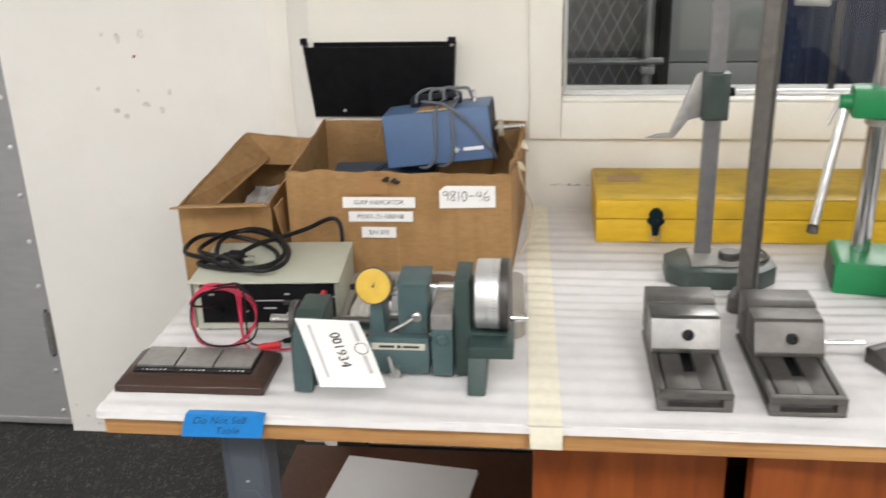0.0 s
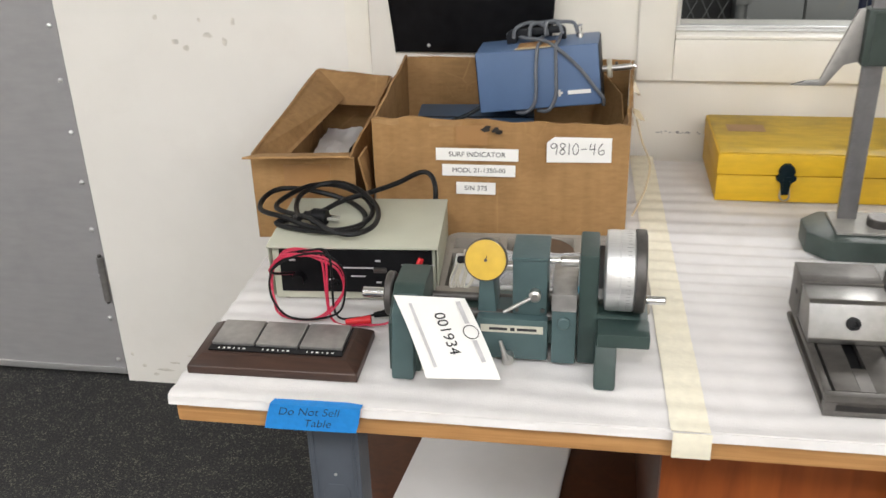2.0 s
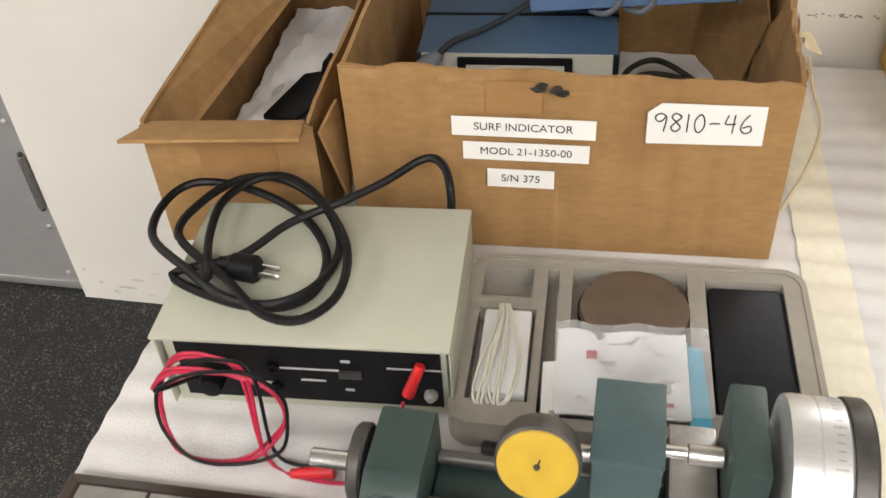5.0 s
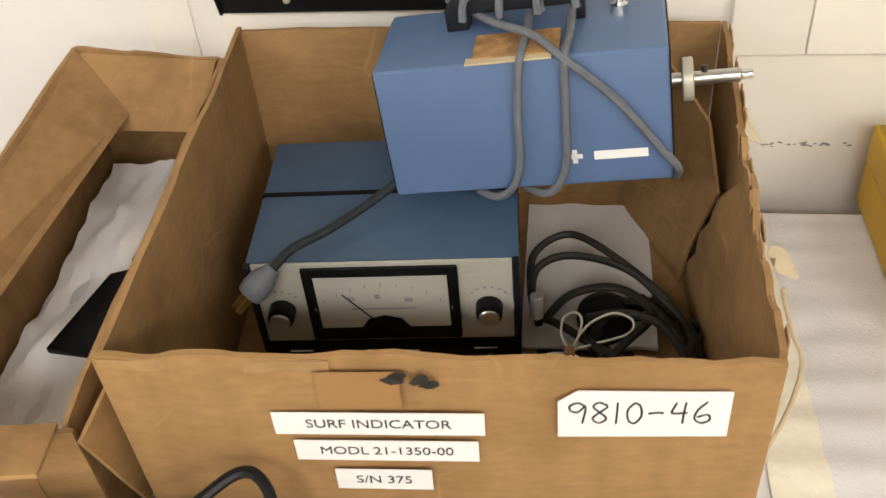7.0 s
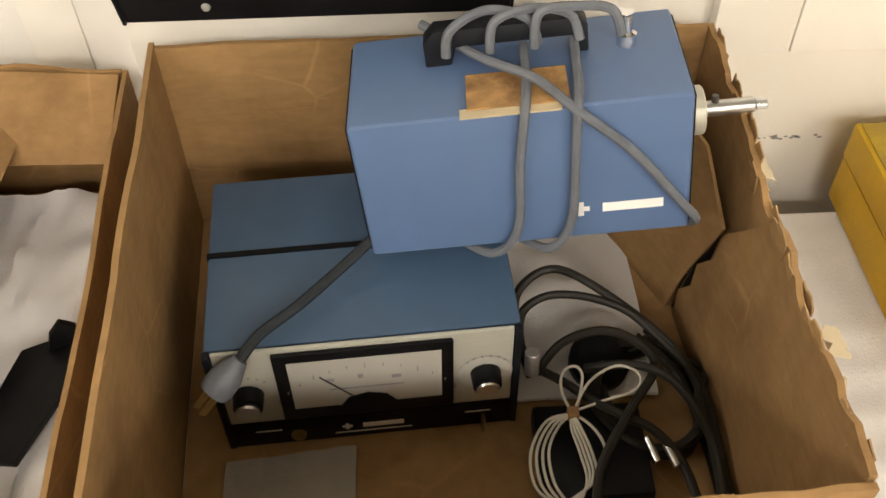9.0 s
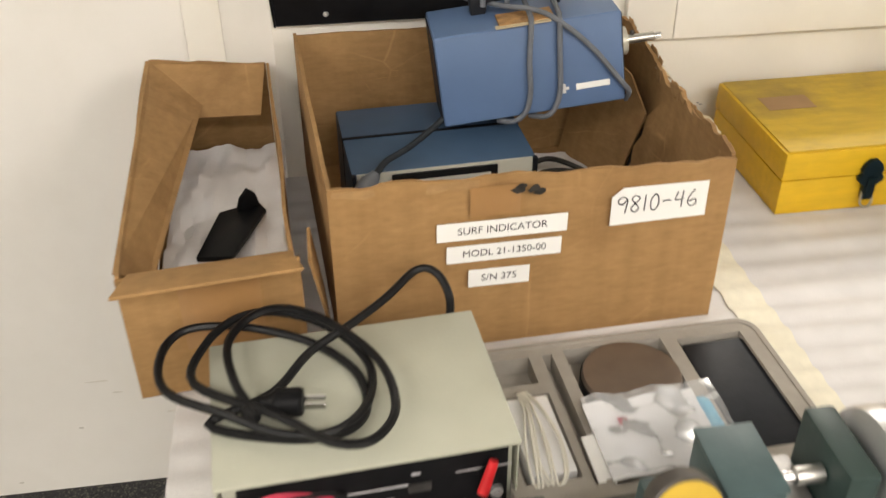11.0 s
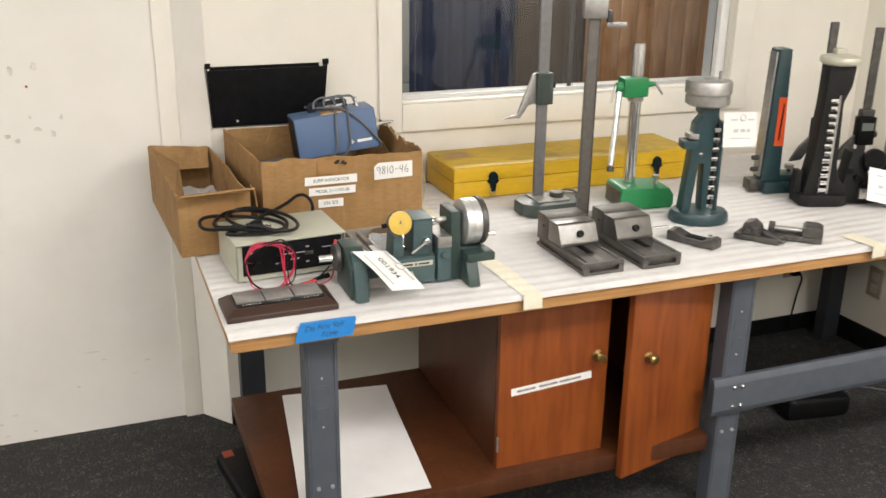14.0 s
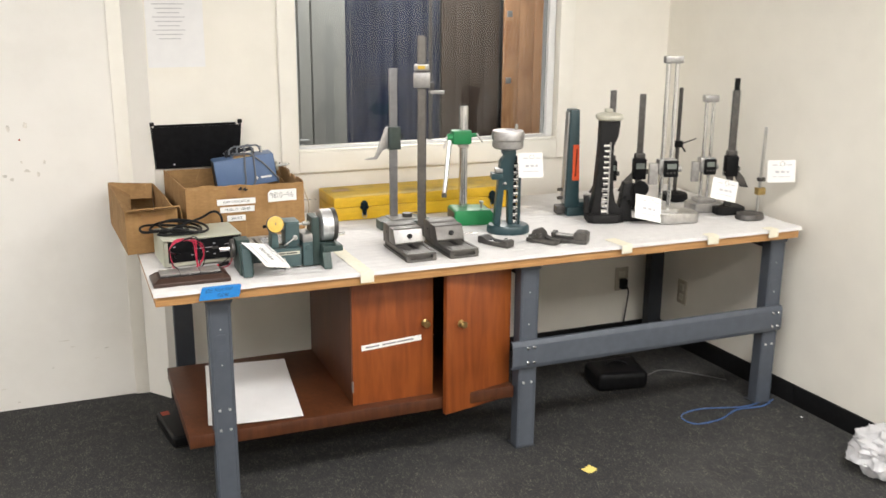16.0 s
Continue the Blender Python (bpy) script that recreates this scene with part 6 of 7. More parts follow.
rodpart("stem_knob", "black", mc, (0.360, 0.142, 0.142), (0.374, 0.140, 0.144), 0.005)
sp = rodpart("spindle", "chrome", mc, (0.4795, 0.160, 0.138), (0.518, 0.160, 0.138), 0.0045)
rodpart("anvil", "steel", sp, (0.494, 0.160, 0.138), (0.5175, 0.160, 0.138), 0.0070)
ca = part("carriage", box(B(), 0.485, 0.517, 0.120, 0.206, 0.004, 0.084, 0.003), "teal", mc)
part("carriage_cap", box(B(), 0.4845, 0.5172, 0.118, 0.207, 0.0845, 0.110, 0.002), "steel_matt", ca, "ground steel rest")
part("clamp_knob", lathe(B(), [(0.009, 0), (0.009, 0.004), (0.007, 0.006), (0, 0.006)], pose(0.501, 0.1195, 0.068, 90), 20), "teal", ca)
part("right_stand", prism(B(), [(0.519, 0.0), (0.568, 0.0), (0.573, 0.050), (0.604, 0.054), (0.610, 0.060), (0.610, 0.071), (0.544, 0.076), (0.544, 0.162), (0.519, 0.162)], "xz", 0.130, 0.206, 0.004), "teal_dark", mc)
part("right_foot", prism(B(), [(0.068, 0.0), (0.131, 0.0), (0.131, 0.052), (0.092, 0.054)], "yz", 0.542, 0.570, 0.004), "teal_dark", mc)
part("right_shelf", box(B(), 0.5445, 0.611, 0.088, 0.131, 0.0525, 0.072, 0.003), "teal_dark", mc)
dm = pose(0.551, 0.160, 0.128, 0, 90, 0)
dr_ = part("drum", lathe(B(), [(0, 0.0), (0.040, 0.0), (0.0525, 0.002), (0.0535, 0.006), (0.0535, 0.018), (0.0525, 0.0185), (0.0525, 0.0195), (0.0535, 0.020), (0.0535, 0.036), (0.052, 0.038), (0.030, 0.038)], dm, 64), "alu", mc, "large graduated aluminium drum")
part("drum_rim", lathe(B(), [(0.030, 0.0382), (0.0545, 0.0382), (0.055, 0.040), (0.055, 0.050), (0.0535, 0.052), (0.020, 0.053), (0, 0.053)], dm, 64), "dark_steel", dr_, "knurled dark rim")
bm = B()
for k in range(60):
    mm = dm @ pose(0, 0, 0, 0, 0, 6 * k)
    bmesh.ops.create_cube(bm, size=1, matrix=mm @ Matrix.Translation((0.0535, 0, 0.030)) @ Matrix.Diagonal((0.0003, 0.0005, 0.008 if k % 5 == 0 else 0.005, 1)))
part("graduations", bm, "grey_ink", dr_)
rodpart("crank_pin", "chrome", dr_, (0.605, 0.138, 0.098), (0.630, 0.138, 0.098), 0.0055)
hw = part("handwheel", lathe(B(), [(0, 0), (0.029, 0), (0.031, 0.002), (0.031, 0.009), (0.029, 0.011), (0, 0.012)], pose(0.257, 0.165, 0.074, 0, 90, 0), 40), "dark_steel", mc, "dark knurled handwheel")
rodpart("handwheel_shaft", "chrome", hw, (0.222, 0.165, 0.074), (0.2565, 0.165, 0.074), 0.0075)
rodpart("wheel_axle", "steel", hw, (0.2695, 0.165, 0.074), (0.2725, 0.165, 0.074), 0.010)


def tag(name, label, p0, u, v, digits=None):
    """A paper lot tag: corner p0, edges u and v."""
    p0, u, v = Vector(p0), Vector(u), Vector(v)
    tg = thing(name, label, "tag", *p0, 0, "paper tags")
    bm = B()
    sheet(bm, (0, 0, 0), u, v, 12, 4, 0.0005, lambda a, b: 0.004 * math.sin(a * math.pi) )
    part("card", bm, "label", tg)
    nrm = u.cross(v).normalized()
    x = u.normalized()
    m = Matrix((x, nrm.cross(x), nrm)).transposed().to_4x4()
    m.translation = u * 0.5 + v * 0.5 + nrm * 0.0048
    k = u.length / 0.13
    if digits:
        writing("lot_number", digits, 0.022, "ink", tg, m @ pose(-0.002, 0.0, -0.0004))
        rows_ = [(-0.030, 0.028, 0.036, 0.005), (0.032, 0.028, 0.034, 0.005), (-0.005, -0.028, 0.10, 0.0035)]
    else:
        rows_ = [(-0.032, 0.024, 0.025, 0.003), (0.034, 0.024, 0.025, 0.003), (-0.02, -0.002, 0.018, 0.008), (0.006, -0.002, 0.018, 0.008), (0.028, -0.002, 0.012, 0.008), (0.0, -0.02, 0.08, 0.002)]
    for row in rows_:
        bars("print", "pale_ink", tg, m @ pose(0, 0, 0.0003) @ Matrix.Diagonal((k, v.length / 0.083, 1, 1)), [row])
    bm = B()
    s = min(1, k)
    lathe(bm, [(0.010 * s, 0), (0.0112 * s, 0), (0.0112 * s, 0.0003), (0.010 * s, 0.0003), (0.010 * s, 0)], m @ pose(0.002, 0.028 * v.length / 0.083, 0.0005), 24)
    part("emblem", bm, "ink", tg, "round printed emblem")
    return tg


tag("lot_tag", "white lot tag lying against the bench micrometer", (0.2800, 0.099, TOP + 0.108), (0.0580, -0.098, -0.060), (0.0880, 0.040, -0.022), "001934")

# ---- toolmaker's vises ----
def vise(x, y, rz, mat_jaw, label):
    v = thing("machine_vise", label, "vise", x, y, TOP, rz, "machine vises")
    w = 0.053
    bm = B()
    box(bm, -w, w, 0.0, 0.245, 0.0, 0.008, 0.0015)
    box(bm, -w, -w + 0.010, 0.0118, 0.245, 0.0205, 0.030, 0.0012)
    box(bm, w - 0.010, w, 0.0118, 0.245, 0.0205, 0.030, 0.0012)
    box(bm, -w + 0.006, w - 0.006, 0.012, 0.243, 0.0082, 0.0203)
    box(bm, -w, w, 0.0, 0.0115, 0.0205, 0.030, 0.0012)
    box(bm, -w, -w + 0.014, 0.0, 0.0115, 0.0082, 0.0203)
    box(bm, w - 0.014, w, 0.0, 0.0115, 0.0082, 0.0203)
    part("base", bm, "vise_steel", v)
    bm = B()
    box(bm, -w + 0.0135, -0.009, 0.012, 0.20, 0.0206, 0.0300, 0.001)
    box(bm, 0.009, w - 0.0135, 0.012, 0.20, 0.0206, 0.0300, 0.001)
    box(bm, -0.0088, 0.0088, 0.012, 0.064, 0.0206, 0.0300)
    box(bm, -0.0088, 0.0088, 0.14, 0.20, 0.0206, 0.0290)
    part("way", bm, "vise_steel", v)
    part("slot", box(B(), -0.0086, 0.0086, 0.0645, 0.1395, 0.0206, 0.0222), "black", v, "dark centre slot")
    bm = B()
    prism(bm, [(0.120, 0.0305), (0.120, 0.038), (0.140, 0.080), (0.146, 0.083), (0.188, 0.083), (0.188, 0.0305)], "yz", -w + 0.001, w - 0.001, 0.0015)
    jw = part("movable_jaw", bm, mat_jaw, v, "ground steel jaw")
    part("jaw_screw", lathe(B(), [(0.009, 0), (0.0085, 0.006), (0.0045, 0.0065), (0.004, 0.003), (0, 0.003)], pose(0.004, 0.1288, 0.0575, 90 - 25.5), 20), "black", jw)
    bm = B()
    prism(bm, [(0.1895, 0.0205), (0.1895, 0.086), (0.205, 0.088), (0.245, 0.088), (0.245, 0.0205)], "yz", -w, w, 0.0015)
    part("fixed_jaw", bm, "vise_steel", v)
    part("side_hole", lathe(B(), [(0.004, 0), (0.004, 0.0006), (0, 0.0006)], pose(-w - 0.0002, 0.21, 0.06, 0, -90, 0), 12), "black", v)
    return v


vise(0.872, 0.046, 0.5, "jaw_steel", "ground steel machine vise with a bright jaw")
v2 = vise(1.027, 0.042, 1.2, "vise_steel", "dark ground steel machine vise with a handle bar")
rodpart("handle_bar", "chrome", v2, (0.0535, 0.15, 0.042), (0.118, 0.15, 0.042), 0.0042, None, "short steel bar")

# ---- yellow case ----
yc = thing("wooden_case", "long yellow painted wooden case with grimy lid", "case", 0.756, 0.712, TOP, 0.6)
YL = 0.815
part("case_bottom", box(B(), 0, YL, 0, 0.224, 0, 0.0505, 0.0025), "yellow", yc)
part("lid", box(B(), -0.001, YL + 0.001, -0.001, 0.225, 0.052, 0.0915, 0.003), "yellow", yc)
part("lid_panel", box(B(), 0.003, YL - 0.003, 0.003, 0.221, 0.0917, 0.0937, 0.001), "yellow_top", yc, "grimy yellow lid top")
part("label", box(B(), 0.03, 0.10, 0.12, 0.16, 0.0938, 0.0942), "pack_tape", yc, "worn paper label")
for lx in (0.121, 0.684):
    lt = part("latch", prism(B(), [(-0.007, 0.022), (0.007, 0.022), (0.009, 0.044), (0.017, 0.050), (0.018, 0.056), (0.013, 0.060), (0.015, 0.066), (0.012, 0.074), (0.005, 0.081), (-0.005, 0.081), (-0.012, 0.074), (-0.015, 0.066), (-0.013, 0.060), (-0.018, 0.056), (-0.017, 0.050), (-0.009, 0.044)], "xz", -0.010, -0.0012, 0.002), "latch", yc, "dark blue draw latch", pose(lx, 0, -0.004))
    part("knob", box(B(), -0.006, 0.006, -0.0135, -0.0102, 0.026, 0.058, 0.0015), "latch", lt)
    bm = B()
    sweep(bm, [(-0.007, -0.007, 0.034), (-0.008, -0.010, 0.018), (0.0, -0.012, 0.012), (0.008, -0.010, 0.018), (0.007, -0.007, 0.034)], 0.0017, 6)
    part("ring", bm, "steel", lt)

# ---- gauges and stands ----
def octagon(w, d, c):
    return [(-w + c, -d), (w - c, -d), (w, -d + c), (w, d - c), (w - c, d), (-w + c, d), (-w, d - c), (-w, -d + c)]


hg = thing("height_gauge", "vernier height gauge with grey column on a dark green base", "height gauge", 0.978, 0.535, TOP, 0.0, "height gauges")
part("base", prism(B(), octagon(0.100, 0.062, 0.034), "xy", 0, 0.036, 0.005), "base_green", hg)
part("base_plate", box(B(), -0.055, 0.045, -0.036, 0.05, 0.0362, 0.0405, 0.001), "dull_plate", hg, "ground steel top plate")
part("column", box(B(), -0.043, -0.013, 0.020, 0.032, 0.0407, 0.603, 0.0012), "gauge_column", hg, "grey graduated column")
bm = B()
for k in range(100):
    zz = 0.06 + k * 0.0053
    box(bm, -0.042, -0.042 + (0.007 if k % 5 == 0 else 0.004), 0.0196, 0.0199, zz, zz + 0.0004)
part("graduations", bm, "grey_ink", hg)
sd = part("slider", box(B(), -0.050, -0.003, 0.008, 0.042, 0.300, 0.386, 0.004), "base_green", hg, "dark slider")
part("vernier", box(B(), -0.040, -0.016, 0.0064, 0.0078, 0.304, 0.382), "base_green", sd)
part("knob", lathe(B(), [(0.008, 0), (0.008, 0.010), (0, 0.011)], pose(-0.0028, 0.025, 0.350, 0, 90, 0), 16), "black", sd)
part("scriber", prism(B(), [(-0.052, 0.386), (-0.062, 0.384), (-0.104, 0.275), (-0.125, 0.273), (-0.146, 0.266), (-0.096, 0.266), (-0.072, 0.300), (-0.0505, 0.305)], "xz", 0.018, 0.026, 0.001), "steel_matt", sd, "steel scriber arm")
part("lock_nut", lathe(B(), [(0.020, 0), (0.020, 0.012), (0.018, 0.014), (0, 0.014)], pose(0.018, 0.0, 0.0407), 28), "dark_steel", hg, "knurled lock nut")
bm = B()
sweep(bm, [(0.038, 0.012, 0.0445), (0.06, 0.042, 0.044), (0.085, 0.034, 0.042), (0.088, 0.0, 0.040), (0.07, -0.02, 0.040)], 0.0028, 8)
part("wire_ring", bm, "dark_steel", hg)

h2 = thing("height_gauge", "tall steel height gauge with a single square column", "height gauge", 1.009, 0.394, TOP, -22.0, "height gauges")
part("base", prism(B(), octagon(0.034, 0.030, 0.008), "xy", 0, 0.030, 0.004), "dark_steel", h2)
part("column", prism(B(), [(-0.022, -0.007), (-0.018, -0.010), (0.005, -0.010), (0.005, 0.008), (-0.022, 0.008)], "xy", 0.0302, 0.728, 0.001), "column_steel", h2)
part("column_edge", box(B(), 0.0052, 0.010, -0.008, 0.007, 0.0302, 0.722, 0.001), "dark_steel", h2)
s2 = part("slider", box(B(), -0.036, 0.024, -0.024, 0.022, 0.545, 0.600, 0.006), "steel_matt", h2)
part("upper_slider", box(B(), -0.034, 0.020, -0.022, 0.020, 0.606, 0.628, 0.004), "steel_matt", h2)
part("mark", box(B(), -0.020, 0.006, -0.0238, -0.0222, 0.612, 0.624), "gauge_yellow", h2, "yellow spot")
part("arm", box(B(), 0.0245, 0.075, -0.014, 0.004, 0.524, 0.536, 0.002), "steel_matt", s2)
part("arm_block", box(B(), 0.0245, 0.038, -0.018, 0.010, 0.5365, 0.566, 0.002), "dark_steel", s2)

gs = thing("gauge_stand", "bright green cast stand with a chrome post and lever", "gauge stand", 1.252, 0.520, TOP, -8.0)
part("base", prism(B(), [(-0.075, 0.0), (0.080, 0.0), (0.086, 0.010), (0.084, 0.040), (0.070, 0.058), (-0.066, 0.062), (-0.075, 0.056)], "xz", -0.060, 0.060, 0.005), "bright_green", gs)
part("end_plate", box(B(), -0.0775, -0.0755, -0.050, 0.050, 0.006, 0.052, 0.001), "dark_steel", gs)
post = rodpart("post", "chrome", gs, (-0.026, 0.01, 0.0605), (-0.026, 0.01, 0.458), 0.0175)
cl_ = part("clamp", box(B(), -0.075, 0.000, -0.022, 0.032, 0.312, 0.366, 0.008), "bright_green", gs, "green clamp")
rodpart("collar", "steel", gs, (-0.026, 0.01, 0.298), (-0.026, 0.01, 0.3115), 0.0225)
rodpart("lever", "chrome", gs, (-0.088, -0.020, 0.330), (-0.122, -0.075, 0.135), 0.0085, None, "long chrome lever")
part("lever_end", rod(B(), (-0.122, -0.075, 0.134), (-0.124, -0.078, 0.120), 0.010), "dark_steel", gs)
part("lever_boss", lathe(B(), [(0.014, 0), (0.014, 0.018), (0.010, 0.021), (0, 0.021)], pose(-0.0752, -0.008, 0.340, 0, -90, 0), 20), "bright_green", cl_)
rodpart("wing", "steel", cl_, (-0.095, -0.01, 0.345), (-0.112, -0.02, 0.300), 0.004, 0.003)
part("side_screw", rod(B(), (0.0005, 0.0, 0.344), (0.026, 0.0, 0.346), 0.009, 0.007), "bright_green", cl_)
rodpart("tommy_bar", "steel", cl_, (0.022, -0.004, 0.352), (0.045, -0.012, 0.318), 0.0042, 0.003)
sc = rodpart("base_screw", "steel_matt", gs, (0.042, -0.02, 0.0605), (0.042, -0.02, 0.078), 0.004)
rodpart("screw_head", "steel_matt", sc, (0.042, -0.02, 0.0785), (0.042, -0.02, 0.088), 0.009)

sm = thing("step_micrometer", "blue-green stepped height micrometer with a grey drum", "height micrometer", 1.328, 0.328, TOP, -16.0)
part("base", lathe(B(), [(0, 0), (0.080, 0), (0.082, 0.004), (0.080, 0.022), (0.074, 0.030), (0.03, 0.034), (0, 0.034)], Matrix.Diagonal((1, 0.8, 1, 1)), 40), "teal_blue", sm)
part("body", prism(B(), [(-0.058, 0.030), (-0.034, 0.030), (-0.022, 0.165), (-0.008, 0.165), (-0.004, 0.030), (0.012, 0.030), (0.012, 0.262), (0.020, 0.278), (0.020, 0.318), (-0.030, 0.318), (-0.030, 0.300), (-0.022, 0.292), (-0.038, 0.270)], "xz", -0.024, 0.024, 0.003), "teal_blue", sm)
for k in range(9):
    part("step_block", box(B(), 0.0145, 0.0325, -0.016, 0.016, 0.036 + 0.0265 * k, 0.048 + 0.0265 * k, 0.001), "chrome", sm, "bright steel step block")
part("step_back", box(B(), 0.0125, 0.0265, -0.012, 0.012, 0.030, 0.290), "black", sm)
part("rail", box(B(), 0.0335, 0.0415, -0.019, 0.019, 0.022, 0.276, 0.0015), "teal_blue", sm)
part("rail_face", box(B(), 0.0418, 0.0445, -0.012, 0.012, 0.026, 0.272), "steel", sm, "bright steel rail")
dm2 = pose(-0.008, 0, 0.319)
dru = part("drum", lathe(B(), [(0, 0), (0.050, 0.0), (0.058, 0.006), (0.058, 0.026), (0.056, 0.028), (0.056, 0.031), (0.0605, 0.034), (0.0605, 0.060), (0.057, 0.066), (0.018, 0.068), (0.012, 0.064), (0, 0.064)], dm2, 56), "steel_matt", sm, "grey graduated drum")
rodpart("crank_pin", "steel", dru, (0.022, 0.0, 0.385), (0.022, 0.0, 0.408), 0.006)
bl = part("clamp_block", box(B(), -0.070, -0.028, -0.030, 0.020, 0.205, 0.228, 0.004), "teal_blue", sm)
part("clamp_tip", box(B(), -0.055, -0.030, -0.028, 0.018, 0.232, 0.246, 0.002), "steel_matt", sm)
part("screw", lathe(B(), [(0.006, 0), (0.006, 0.004), (0, 0.0045)], pose(-0.020, -0.0242, 0.19, 90), 14), "chrome", sm)
tag("lot_tag", "white lot tag leaning behind the height micrometer", (1.336, 0.266, TOP + 0.218), (0.098, -0.010, -0.003), (-0.004, 0.004, 0.092), None)

for nm, lab, bx_, by_, rz in (("vee_block", "small dark steel clamp block on the foam", 1.202, 0.166, -62), ("angle_block", "dark steel jig block on the foam", 1.375, 0.135, -55), ("tool_vise", "small dark steel screw vise on the foam", 1.482, 0.105, -42)):
    vb = thing(nm, lab, "block", bx_, by_, TOP, rz)
    if nm == "vee_block":
        part("body", prism(B(), [(-0.066, 0), (0.066, 0), (0.066, 0.022), (0.052, 0.026), (0.03, 0.016), (-0.02, 0.016), (-0.05, 0.027), (-0.066, 0.026)], "xz", -0.022, 0.022, 0.002), "dark_steel", vb)
        part("insert", box(B(), -0.02, 0.03, -0.010, 0.010, 0.0162, 0.0185), "black", vb, "dark slot")
        part("stud", rod(B(), (0.045, 0, 0.0235), (0.045, 0, 0.031), 0.006), "chrome", vb)
    elif nm == "angle_block":
        part("base", prism(B(), [(-0.055, -0.024), (0.06, -0.020), (0.066, 0.018), (-0.05, 0.026)], "xy", 0, 0.016, 0.003), "dark_steel", vb)
        part("riser", prism(B(), [(-0.04, 0.0162), (0.012, 0.0162), (0.006, 0.038), (-0.012, 0.052), (-0.032, 0.046)], "xz", -0.020, 0.022, 0.003), "dark_steel", vb)
        for q in range(3):
            part("screw", rod(B(), (-0.035 + 0.02 * q, -0.0205, 0.026 + 0.004 * q), (-0.035 + 0.02 * q, -0.036, 0.026 + 0.004 * q), 0.006), "dark_steel", vb)
        part("arm", rod(B(), (0.014, 0.0, 0.024), (0.072, -0.012, 0.010), 0.009, 0.006), "dark_steel", vb)
    else:
        part("base", box(B(), -0.075, 0.058, -0.028, 0.028, 0, 0.014, 0.002), "dark_steel", vb)
        part("jaw", prism(B(), [(0.008, 0.0142), (0.058, 0.0142), (0.058, 0.036), (0.046, 0.042), (0.014, 0.042), (0.008, 0.036)], "xz", -0.030, 0.030, 0.003), "dark_steel", vb)
        part("screw", rod(B(), (-0.07, 0, 0.0225), (0.0075, 0, 0.0225), 0.0075), "steel_matt", vb)
        part("end_block", box(B(), -0.076, -0.060, -0.022, 0.022, 0.0142, 0.034, 0.002), "dark_steel", vb)

ht = thing("height_transfer_gauge", "dark blue-green gauge with an orange plate on its column", "height gauge", 1.722, 0.505, TOP, -12.0, "height gauges")
part("base", box(B(), -0.050, 0.095, -0.044, 0.044, 0, 0.036, 0.006), "teal_blue", ht)
part("base_step", box(B(), 0.005, 0.075, -0.034, 0.034, 0.0362, 0.056, 0.004), "teal_blue", ht)
part("column", prism(B(), [(-0.055, 0.0365), (0.004, 0.0365), (-0.008, 0.430), (-0.042, 0.430), (-0.046, 0.425)], "xz", -0.028, 0.028, 0.003), "teal_blue", ht)
part("front_rail", prism(B(), [(-0.062, 0.05), (-0.0555, 0.05), (-0.0465, 0.420), (-0.052, 0.420)], "xz", -0.020, 0.020, 0.001), "steel_matt", ht)
part("orange_plate", prism(B(), [(-0.030, 0.145), (0.0, 0.145), (-0.006, 0.290), (-0.030, 0.290)], "xz", -0.0305, -0.0285), "orange", ht, "orange-red plate")
bars("plate_print", "black", ht, pose(-0.016, -0.0307, 0.217, 90) @ pose(0, 0, 0, 0, 0, 88), [(0, 0, 0.11, 0.005)])
nut = rodpart("lock_screw", "dark_steel", ht, (0.045, 0.0, 0.0565), (0.045, 0.0, 0.066), 0.006)
rodpart("lock_head", "steel_matt", nut, (0.045, 0.0, 0.0665), (0.045, 0.0, 0.080), 0.014)
for zz in (0.07, 0.105):
    rodpart("stud", "dark_steel", ht, (-0.062, -0.005, zz), (-0.082, -0.008, zz), 0.007)
part("clamp", box(B(), -0.088, -0.0505, -0.022, 0.022, 0.006, 0.040, 0.003), "dark_steel", ht)

st = thing("step_height_gauge", "black cast step height gauge with bright steps and pale dial", "height gauge", 1.760, 0.356, TOP, -18.0, "height gauges")
part("base", prism(B(), [(-0.085, -0.045), (-0.06, -0.06), (0.06, -0.06), (0.085, -0.045), (0.085, 0.045), (0.06, 0.058), (-0.06, 0.058), (-0.085, 0.045)], "xy", 0, 0.034, 0.006), "black_cast", st)
part("body", prism(B(), [(-0.070, 0.030), (-0.020, 0.030), (-0.018, 0.10), (0.012, 0.10), (0.020, 0.030), (0.066, 0.030), (0.040, 0.12), (0.030, 0.30), (0.052, 0.345), (0.058, 0.402), (-0.037, 0.402), (-0.038, 0.30), (-0.050, 0.14)], "xz", -0.034, 0.034, 0.004), "black_cast", st)
for k in range(13):
    part("step_block", box(B(), -0.021 + (0.004 if k % 2 else 0), 0.008, -0.042, -0.0345, 0.040 + 0.0215 * k, 0.053 + 0.0215 * k, 0.001), "chrome", st, "bright steel step")
part("step_rail", box(B(), 0.0095, 0.016, -0.040, -0.0345, 0.036, 0.320), "steel_matt", st)
dd = part("dial", lathe(B(), [(0, 0), (0.055, 0), (0.066, 0.006), (0.068, 0.014), (0.064, 0.022), (0.05, 0.026), (0.02, 0.030), (0, 0.030)], pose(0.010, 0, 0.4025), 48), "ivory", st, "pale round dial")
part("dial_cap", box(B(), -0.014, 0.022, -0.016, 0.016, 0.433, 0.446, 0.003), "ivory", dd)
st.scale = (0.80, 0.85, 1.0)
